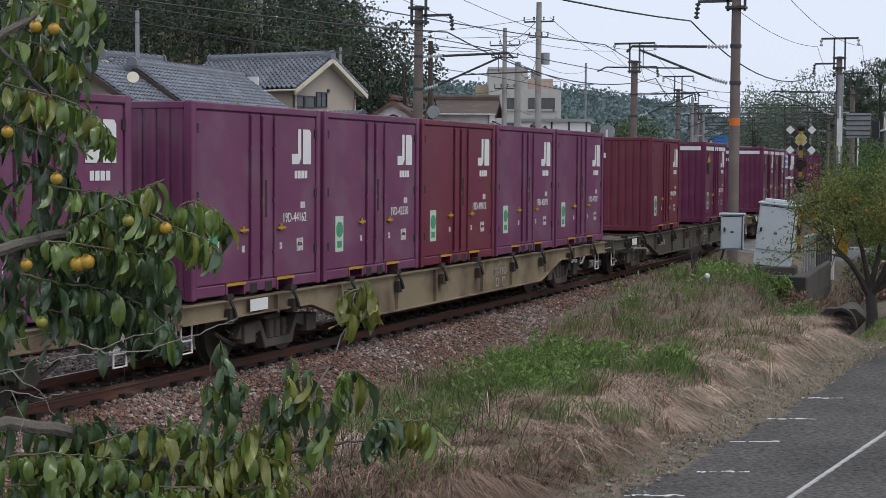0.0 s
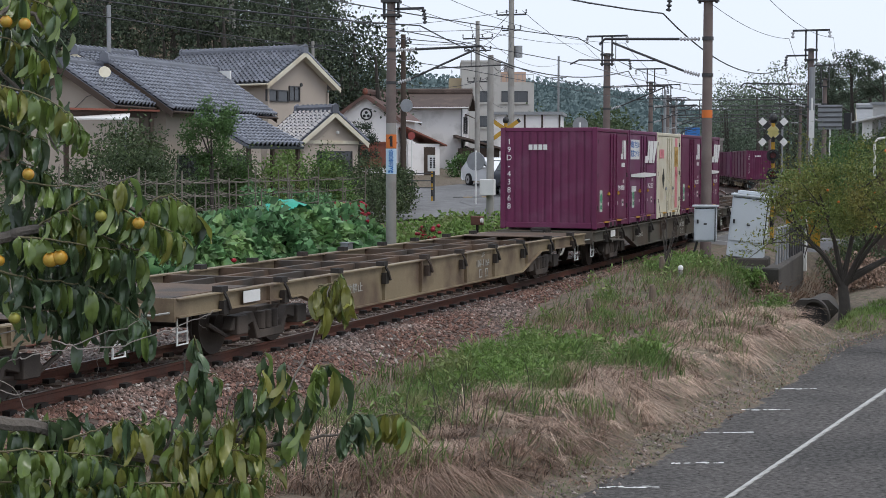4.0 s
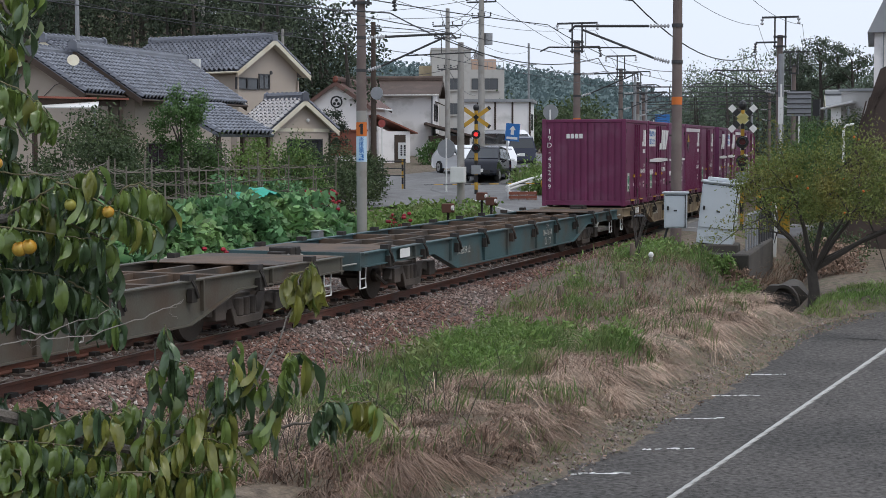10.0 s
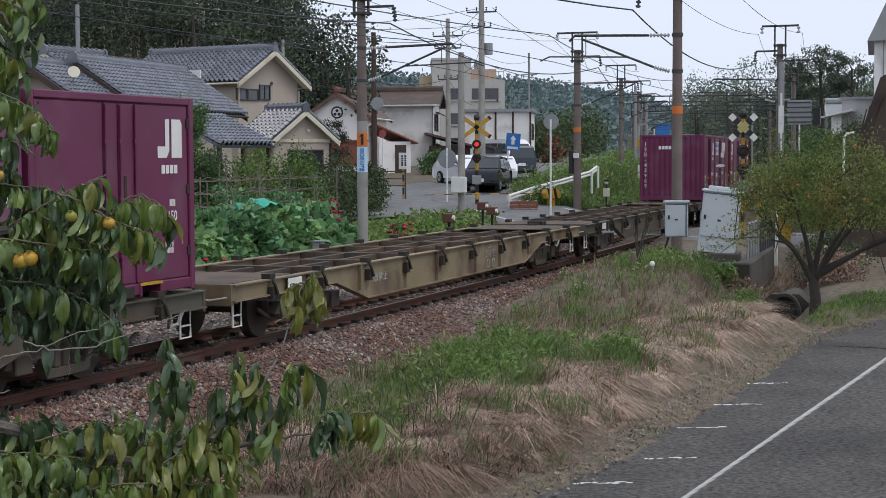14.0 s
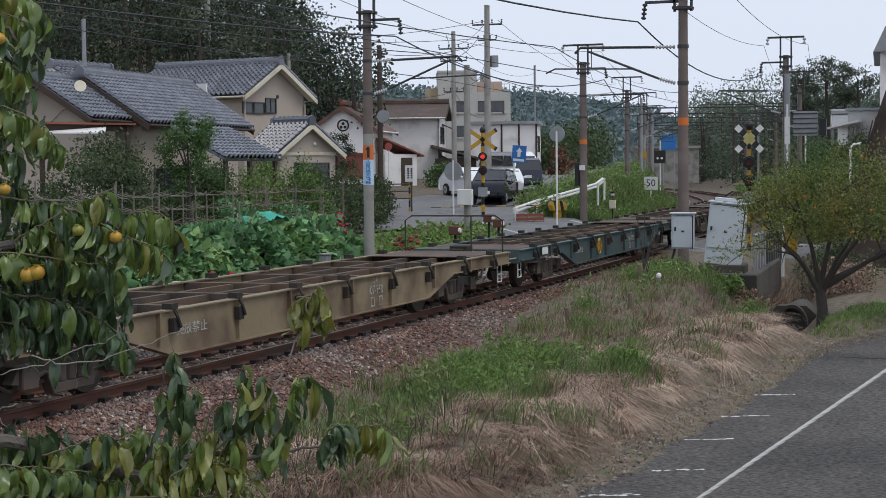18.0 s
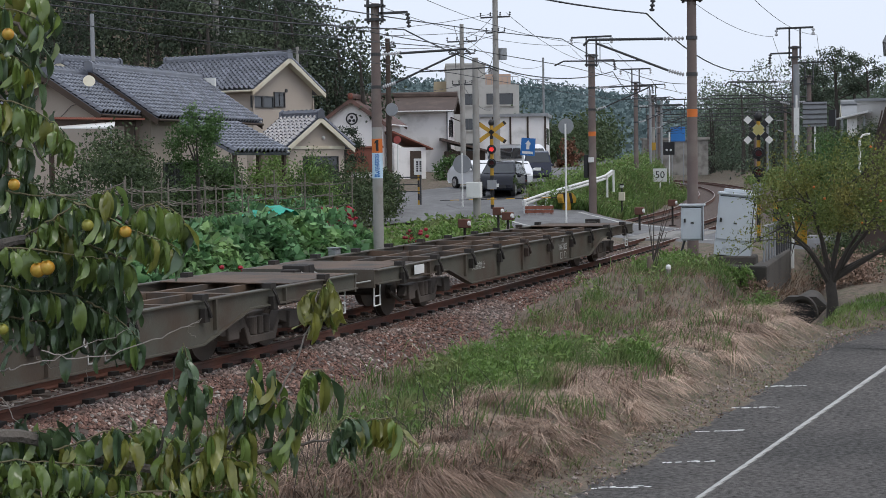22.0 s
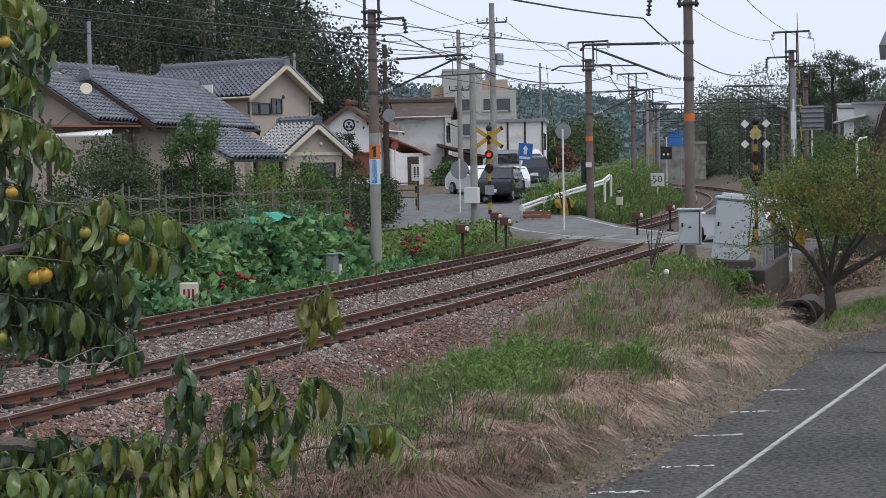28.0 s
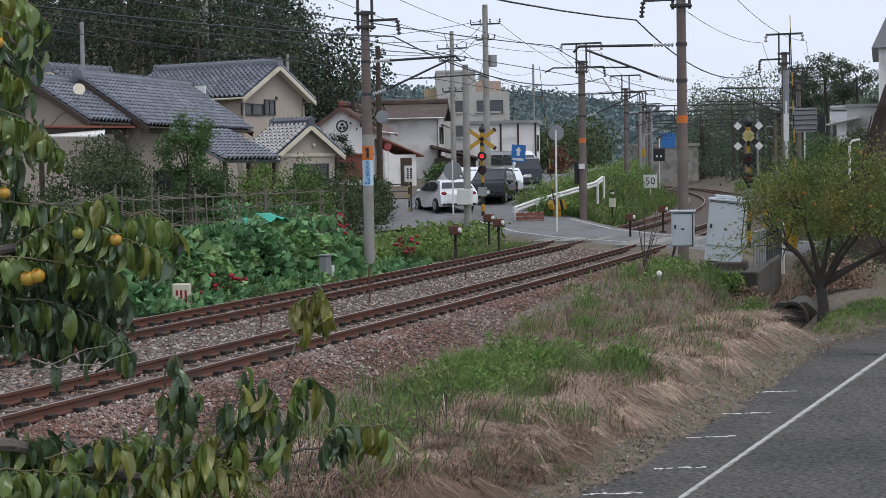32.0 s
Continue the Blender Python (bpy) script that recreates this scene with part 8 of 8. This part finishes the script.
gf_ = np.array([(0, 2, 4), (2, 1, 4), (1, 3, 4), (3, 0, 4), (2, 0, 5), (1, 2, 5), (3, 1, 5), (0, 3, 5)])[None] + (np.arange(n) * 6)[:, None, None]
stuff("shoulder_gravel", gv.reshape(-1, 3), gf_.reshape(-1, 3), STONE, "scattered gravel and grit on the lane's shoulder", "gravel")
n = 5200
x = 15.0 + 13 * rs2.rand(n)
y = np.interp(x, [q[0] for q in ROAD], [q[1] for q in ROAD]) + 0.1 + 1.5 * rs2.rand(n)
z = np.array([ground_z(a, b) for a, b in zip(x, y)])
stuff("tree_grass", *blades(np.stack([x, y, z], 1), 0.2, 0.02, rs2, np.array([0, 0, 0]), 0.5), WEED, "bright green low weeds round the fruit tree", "grass")
n = 2600
x = 20 + 16 * rs2.rand(n)
y = -6.3 + 1.4 * rs2.rand(n)
z = np.array([ground_z(a, b) for a, b in zip(x, y)])
stuff("ditch_straw", *blades(np.stack([x, y, z], 1), 0.35, 0.015, rs2, np.array([-0.3, -0.3, 0]), 0.6), DRYGRASS, "dry brown straw on the ditch side", "grass")


# ---- the persimmon tree over the terrace ----
PERS = thing("persimmon_tree", "persimmon tree with drooping leaves and orange fruit", "tree", m=pose(-12.66, -8.76, 2.33, 0, 0, -69.6))
UNIT = 0.00197


def at(u, w, d=0.0):
    """A place in the crown: u to its right, w downwards, in units of two millimetres; d metres deeper."""
    return Vector(((u - 300) * UNIT, d, (500 - w) * UNIT))


rp = random.Random(5)
for pts, r0, r1, mt, nm in (
        ([(-520, 1100, -1.2), (-480, 700, -1.1), (-420, 420, -0.9), (-380, 150, -0.7)], 0.07, 0.04, BARK, "trunk"),
        ([(-480, 700, -1.1), (-300, 560, -0.6), (-120, 480, -0.2), (0, 440, 0), (60, 428, 0), (110, 392, 0), (165, 366, 0), (230, 395, 0), (262, 440, 0)], 0.03, 0.004, BARK, "bough"),
        ([(110, 392, 0), (150, 430, 0), (200, 455, 0), (240, 470, 0)], 0.005, 0.003, BARK, "branch"),
        ([(165, 366, 0), (200, 345, 0), (225, 330, 0.05)], 0.004, 0.002, BARK, "branch"),
        ([(-420, 420, -0.9), (-200, 200, -0.5), (-60, 90, -0.1), (10, 40, 0), (50, 50, 0), (85, 90, 0)], 0.025, 0.004, BARK, "bough"),
        ([(-60, 90, -0.1), (20, 180, 0), (60, 230, 0), (90, 290, 0)], 0.008, 0.003, BARK, "branch"),
        ([(-480, 900, -1.1), (-250, 800, -0.6), (-40, 760, -0.1), (60, 782, 0), (110, 800, 0), (190, 828, 0), (270, 838, 0), (330, 818, 0), (395, 800, 0), (460, 812, 0), (520, 800, 0), (590, 792, 0)], 0.03, 0.004, BARK, "bough"),
        ([(395, 800, 0), (440, 770, 0), (490, 722, 0), (535, 640, 0), (560, 570, 0), (572, 525, 0)], 0.005, 0.002, TWIG, "twig"),
        ([(270, 838, 0), (300, 760, 0), (310, 690, 0), (318, 640, 0)], 0.006, 0.003, BARK, "twig"),
        ([(395, 800, 0), (430, 730, 0), (450, 670, 0)], 0.004, 0.002, BARK, "twig"),
        ([(590, 792, 0), (640, 780, 0), (690, 790, 0)], 0.003, 0.002, BARK, "twig"),
        ([(110, 612, -0.25), (150, 625, -0.25), (230, 618, -0.25), (300, 595, -0.25), (350, 578, -0.25), (382, 560, -0.25)], 0.006, 0.003, TWIG, "dead_twig"),
        ([(-100, 690, 0), (0, 664, 0.05), (60, 640, -0.25), (130, 628, -0.25), (190, 600, -0.25), (235, 590, -0.25), (262, 572, -0.25)], 0.007, 0.002, TWIG, "dead_twig"),
        ([(110, 612, 0.1), (60, 600, 0.1), (-40, 620, 0)], 0.006, 0.005, TWIG, "dead_twig"),
        ([(-60, 700, -0.2), (0, 690, -0.3), (50, 700, -0.3), (90, 690, -0.3)], 0.006, 0.003, TWIG, "dead_twig"),
        ([(-60, 660, -0.2), (0, 655, -0.3), (45, 690, -0.3), (75, 730, -0.3)], 0.005, 0.002, TWIG, "dead_twig"),
        ([(0, 690, -0.3), (20, 740, -0.3), (10, 790, -0.3)], 0.004, 0.002, TWIG, "dead_twig"),
        ([(150, 625, 0.1), (148, 660, 0.1), (142, 700, 0.1)], 0.003, 0.002, TWIG, "dead_twig"),
        ([(190, 600, 0.05), (170, 570, 0.05), (120, 560, 0.05)], 0.003, 0.002, TWIG, "dead_twig"),
        ([(60, 640, 0.05), (85, 660, 0.05), (120, 655, 0.05)], 0.003, 0.002, TWIG, "dead_twig"),
        ([(350, 578, 0.1), (330, 600, 0.1), (345, 612, 0.1)], 0.002, 0.001, TWIG, "dead_twig")):
    if nm == "dead_twig":
        r0, r1 = r0 * 0.42, r1 * 0.5
    dense = []
    vv = [at(*q) for q in pts]
    for a, b in zip(vv, vv[1:]):
        for k in range(4):
            dense.append(a.lerp(b, k / 4) + Vector((rp.uniform(-1, 1), rp.uniform(-1, 1), rp.uniform(-1, 1))) * 0.006)
    dense.append(vv[-1])
    m = len(dense)
    part(nm, Mesh().tube(dense, [r0 + (r1 - r0) * i / (m - 1) for i in range(m)], 7), mt, PERS, smooth=True)


def leaf_mesh(seed, material):
    """One drooping leaf: stalk end at the origin, tip hanging down, folded along the midrib."""
    r = random.Random(seed)
    L, W = r.uniform(0.115, 0.16), r.uniform(0.044, 0.062)
    curl, twist, fold = r.uniform(0.2, 1.1), r.uniform(-0.7, 0.7), radians(r.uniform(18, 62))
    g = Mesh()
    n = 9
    x = z = 0.0
    ang = radians(r.uniform(30, 65))
    for i in range(n + 1):
        t = i / n
        w = W * (math.sin(math.pi * min(1, t * 1.02) ** 0.85) ** 0.75 if 0 < t < 1 else 0.02)
        ca, sa = math.cos(twist * t), math.sin(twist * t)
        for s in (-1, -0.5, 0, 0.5, 1):
            lat, up = s * w / 2 * math.cos(fold), abs(s) * w / 2 * math.sin(fold) + 0.005 * math.sin(9 * t + 3 * s + seed)
            g.v.append((x + up * math.sin(ang) + sa * lat * 0.6, lat * ca, z + up * math.cos(ang)))
        x += L / n * math.cos(ang)
        z -= L / n * math.sin(ang)
        ang += curl * 1.6 / n * (1 if ang < 1.5 else 0.15)
    g.f = [(i * 5 + k, i * 5 + k + 1, i * 5 + k + 6, i * 5 + k + 5) for i in range(n) for k in range(4)]
    return g


LEAVES = [[(leaf_mesh(10 * k + i, LEAF[k])) for i in range(5)] for k in range(3)]
LEAFDATA = [[q.data("leaf", LEAF[k], smooth=True) for q in row] for k, row in enumerate(LEAVES)]
places = []
for u, w, ru, rw, n, tone in (
        (-70, 150, 80, 150, 60, (4, 2, 0)), (-160, 300, 80, 250, 80, (4, 2, 0)), (20, 110, 45, 80, 30, (5, 3, 0)), (30, 250, 50, 60, 24, (5, 3, 0)),
        (70, 420, 90, 50, 40, (6, 2, 0)), (170, 440, 90, 35, 36, (5, 3, 0)), (100, 500, 80, 40, 50, (1, 0, 0)), (170, 520, 60, 35, 34, (1, 0, 0)), (-10, 470, 70, 110, 60, (6, 1, 0)),
        (60, 560, 70, 55, 56, (1, 0, 0)), (150, 575, 50, 45, 36, (1, 0, 0)), (205, 610, 30, 40, 20, (1, 0, 0)), (-90, 600, 70, 120, 40, (5, 1, 0)), (90, 600, 40, 40, 18, (1, 0, 0)),
        (90, 850, 110, 35, 60, (5, 3, 0)), (230, 830, 70, 35, 34, (4, 4, 1)), (330, 860, 60, 30, 24, (3, 3, 2)), (40, 810, 70, 40, 26, (5, 3, 0)), (-100, 820, 80, 60, 40, (3, 2, 0)), (250, 880, 200, 25, 40, (3, 3, 1)), (400, 850, 50, 30, 20, (2, 3, 3))):
    for i in range(n):
        k = rp.choices((0, 1, 2), tone)[0]
        q = at(u + rp.gauss(0, 0.55) * ru, w - 25 + rp.gauss(0, 0.55) * rw, rp.uniform(0.0, 0.4))
        m = Matrix.Translation(q) @ Matrix.Rotation(rp.uniform(0, math.tau), 4, "Z") @ Matrix.Rotation(radians(rp.gauss(28, 18)), 4, "Y") @ Matrix.Scale(rp.uniform(0.75, 1.05), 4)
        places.append((q.y, k, rp.randrange(5), m))
# leafy shoots: the leaves hang from both sides of each, larger towards the middle; gap between leaves, tone, depth
for pts, gap, tone, d0 in (
        ([(-40, 12), (20, 18), (70, 32), (98, 52)], 8, (1, 3, 1), 0.0), ([(-40, -20), (20, -30), (80, -10), (112, 25)], 9, (1, 3, 1), 0.05), ([(-50, 80), (10, 95), (50, 110), (72, 125)], 8, (1, 4, 1), 0.0),
        ([(-50, 165), (20, 180), (80, 198), (118, 225), (140, 255)], 7, (1, 4, 2), -0.05), ([(-50, 230), (0, 250), (40, 262), (70, 270)], 9, (3, 3, 0), 0.0), ([(-40, 300), (10, 310), (50, 320), (70, 330)], 10, (4, 1, 0), 0.05),
        ([(60, 420), (110, 392), (150, 366), (200, 345), (222, 338)], 7, (1, 5, 1), -0.05), ([(110, 392), (150, 425), (210, 452), (245, 470)], 7, (2, 5, 1), -0.05), ([(150, 362), (200, 380), (245, 412), (290, 425), (328, 442)], 6, (1, 6, 2), -0.08),
        ([(240, 400), (262, 374), (292, 366), (326, 384), (340, 405)], 7, (1, 5, 2), -0.02), ([(30, 440), (100, 446), (160, 456), (215, 462)], 8, (2, 4, 0), -0.1), ([(20, 340), (70, 352), (110, 350), (150, 360)], 9, (3, 3, 0), 0.0),
        ([(-20, 500), (50, 515), (110, 520), (160, 530)], 9, (5, 1, 0), -0.05), ([(0, 560), (50, 570), (100, 575), (140, 580)], 10, (6, 1, 0), 0.0), ([(160, 540), (200, 560), (230, 585), (255, 612)], 10, (6, 1, 0), 0.0),
        ([(340, 800), (345, 720), (340, 650), (332, 612)], 8, (5, 2, 0), -0.03), ([(325, 700), (310, 690), (302, 700)], 8, (4, 3, 0), 0.0), ([(350, 690), (365, 685), (376, 700)], 9, (4, 2, 0), 0.0), ([(440, 775), (455, 700), (458, 640)], 9, (3, 3, 1), -0.03), ([(430, 760), (415, 715), (425, 700)], 8, (5, 2, 0), 0.0), ([(470, 740), (480, 690), (492, 662)], 8, (3, 4, 1), 0.0),
        ([(500, 790), (530, 740), (548, 690), (552, 662)], 8, (3, 4, 1), -0.05), ([(552, 672), (575, 668), (590, 690)], 8, (3, 4, 1), 0.0), ([(520, 720), (505, 715), (495, 728)], 8, (4, 3, 0), 0.0), ([(560, 560), (578, 525), (590, 505)], 5, (0, 1, 6), 0.0), ([(575, 525), (555, 525), (540, 540)], 6, (0, 1, 6), 0.0), ([(578, 530), (598, 525), (610, 545)], 6, (0, 1, 6), 0.0),
        ([(590, 792), (600, 765), (618, 745), (640, 748)], 5, (6, 1, 0), -0.1), ([(640, 760), (665, 752), (695, 750), (712, 765)], 6, (0, 4, 4), -0.05),
        ([(190, 790), (240, 770), (275, 755)], 7, (1, 4, 3), -0.05), ([(360, 828), (375, 780), (400, 752)], 7, (0, 3, 5), -0.08), ([(300, 842), (300, 800), (315, 775)], 7, (0, 4, 4), -0.05), ([(410, 812), (430, 775), (455, 768)], 7, (0, 4, 4), -0.05), ([(330, 835), (360, 815), (420, 812), (450, 825)], 7, (0, 4, 4), -0.1),
        ([(100, 800), (150, 785), (200, 765), (225, 758)], 8, (2, 4, 1), -0.05), ([(0, 790), (60, 770), (110, 765)], 9, (3, 3, 0), 0.0), ([(0, 850), (80, 838), (160, 835), (240, 846)], 8, (3, 4, 1), -0.08), ([(470, 785), (500, 800), (520, 803)], 10, (4, 2, 0), 0.0),
        ([(-40, 872), (60, 866), (160, 872), (260, 868)], 6, (3, 4, 1), -0.1), ([(200, 880), (290, 868), (380, 872), (455, 862)], 6, (1, 4, 3), -0.1), ([(-40, 905), (120, 895), (280, 900), (440, 895)], 6, (2, 4, 2), -0.05), ([(-40, 820), (40, 812), (120, 818), (190, 826)], 7, (3, 4, 1), -0.1)):
    vv = [at(a, b, d0) for a, b in pts]
    dense = [a.lerp(b, k / 5) for a, b in zip(vv, vv[1:]) for k in range(5)] + [vv[-1]]
    dense = [q + Vector((rp.uniform(-1, 1), rp.uniform(-1, 1), rp.uniform(-1, 1))) * 0.004 for q in dense]
    part("shoot", Mesh().tube(dense, [0.0042 - 0.0028 * i / len(dense) for i in range(len(dense))], 6), SHOOT, PERS, smooth=True)
    length = sum((a - b).length for a, b in zip(vv, vv[1:]))
    for i in range(max(3, int(1.35 * length / (gap * UNIT)))):
        f = (i + 0.5) / max(3, int(1.35 * length / (gap * UNIT))) * (len(dense) - 1)
        a, b = dense[int(f)], dense[min(int(f) + 1, len(dense) - 1)]
        q = a.lerp(b, f % 1) + Vector((0, rp.uniform(-0.05, 0.05), rp.uniform(-0.012, 0.004)))
        way = math.atan2((b - a).y, (b - a).x) + (1 if i % 2 else -1) * rp.uniform(0.5, 1.7)
        k = rp.choices((0, 1, 2), tone)[0]
        m = Matrix.Translation(q) @ Matrix.Rotation(way, 4, "Z") @ Matrix.Rotation(radians(rp.gauss(24, 16)), 4, "Y") @ Matrix.Scale(rp.uniform(0.62, 1.0), 4)
        places.append((q.y - 0.3, k, rp.randrange(5), m))
order = sorted(range(len(places)), key=lambda i: places[i][0])
near = set(order[:300])
rest = [Mesh(), Mesh(), Mesh()]
for i, (y, k, j, m) in enumerate(places):
    if i in near:
        part("leaf", LEAFDATA[k][j], LEAF[k], PERS, m=m)
    else:
        rest[k].add([m @ Vector(q) for q in LEAVES[k][j].v], LEAVES[k][j].f)
for k in range(3):
    tagged(part("leaf_mass", rest[k], LEAF[k], PERS, smooth=True), kind="stuff")
fruit = Mesh().ball((0, 0, 0), 0.027, 0.027, 0.026, 14, 10)
fdata, gdata = fruit.data("fruit", FRUIT, smooth=True), fruit.data("fruit", FRUITGREEN, smooth=True)
calyx = Mesh()
for k in range(4):
    a = k * math.pi / 2
    calyx.add([(0, 0, 0.028), (0.022 * math.cos(a - 0.5), 0.022 * math.sin(a - 0.5), 0.027), (0.032 * math.cos(a), 0.032 * math.sin(a), 0.024), (0.022 * math.cos(a + 0.5), 0.022 * math.sin(a + 0.5), 0.027)], [(0, 1, 2, 3)])
calyx = calyx.data("calyx", LEAF[1])
for u, w, ripe in ((92, 478, 1), (108, 474, 1), (20, 68, 1), (52, 72, 1), (2, 480, 1), (55, 330, 1), (28, 580, 0), (180, 402, 0), (-60, 60, 1), (-30, 250, 1), (-90, 470, 1), (245, 414, 1)):
    fb = part("fruit", fdata if ripe else gdata, FRUIT, PERS, "ripe orange persimmon" if ripe else "unripe green persimmon", m=Matrix.Translation(at(u, w, -0.13)) @ Matrix.Scale(1.0 if 80 < u < 120 else 0.78, 4))
    part("calyx", calyx, LEAF[1], fb)


# ---- the rope across the terrace ----
ROPE = thing("rope", "twisted white rope stretched over the terrace edge", "rope")
for k in range(3):
    n = 2100
    pts = [(-3.3 + 6.6 * i / n, 0.0013 * math.cos(i * 0.36 + k * math.tau / 3), 0.0013 * math.sin(i * 0.36 + k * math.tau / 3)) for i in range(n + 1)]
    part("rope_strand", Mesh().tube(pts, 0.0020, 5), mat("rope_fibre", (0.42, 0.42, 0.41), 0.9, var=0.25, scale=30, fine=200, each=0.1), ROPE, smooth=True)


def motions():
    for k, local, ob in ROLLING:
        rows = []
        for i in range(65):
            t = i * 0.5
            rows.append((t, chord(k * PITCH + HALF - train_x(t)) @ local))
        walk(ob, rows)
    # the white hatchback drives over the crossing once the arms are up: t, x, y, z, heading
    way = [(0, 30.2, -40, -0.2, 80), (25.0, 30.0, -18, -0.18, 72), (27.5, 35.9, -5.4, -0.05, 57), (28, 38.38, -1.85, -0.02, 52), (28.5, 40.29, 0.29, -0.02, 47), (29, 41.85, 1.96, -0.02, 47), (29.5, 43.55, 3.8, -0.01, 47), (30, 45.46, 5.86, 0.07, 47), (30.5, 47.57, 8.02, 0.27, 44), (31, 49.15, 9.93, 0.45, 43), (31.5, 51.03, 11.87, 0.62, 40), (32.0, 53.21, 14.13, 0.76, 38)]
    walk(MOVER, [(t, pose(x, y, z, 0, 0, h + 180)) for t, x, y, z, h in way])
    # barrier arms: down while the train passes, then up
    for arm, lean in ARMS:
        up = -88 + lean
        walk(arm, [(t, pose(0, -0.28, 1.0, 0, a, 0)) for t, a in ((0, 0), (23.7, 0), (24.0, up * 0.06), (24.5, up * 0.38), (25.0, up * 0.63), (25.5, up * 0.78), (26.1, up * 0.93), (26.8, up), (32, up))])
    # the rope sways a little
    sway = [(0, -15.202, -11.236, 2.226, -19.18, -31.68), (3, -15.196, -11.268, 2.274, -19.88, -32.47), (6, -15.195, -11.271, 2.275, -19.49, -32.65), (8, -15.194, -11.281, 2.281, -19.96, -32.84),
            (9, -15.192, -11.295, 2.296, -20.04, -33.04), (12, -15.188, -11.322, 2.324, -20.32, -33.64), (13, -15.188, -11.321, 2.319, -20.31, -33.66), (14, -15.188, -11.313, 2.315, -20.22, -33.59),
            (19, -15.188, -11.295, 2.311, -19.92, -33.48), (25, -15.193, -11.280, 2.300, -20.20, -33.17), (28, -15.191, -11.288, 2.312, -20.39, -33.43), (32, -15.188, -11.299, 2.332, -20.19, -33.68)]
    walk(ROPE, [(t, pose(x, y, z, 0, a, b)) for t, x, y, z, a, b in sway])


motions()
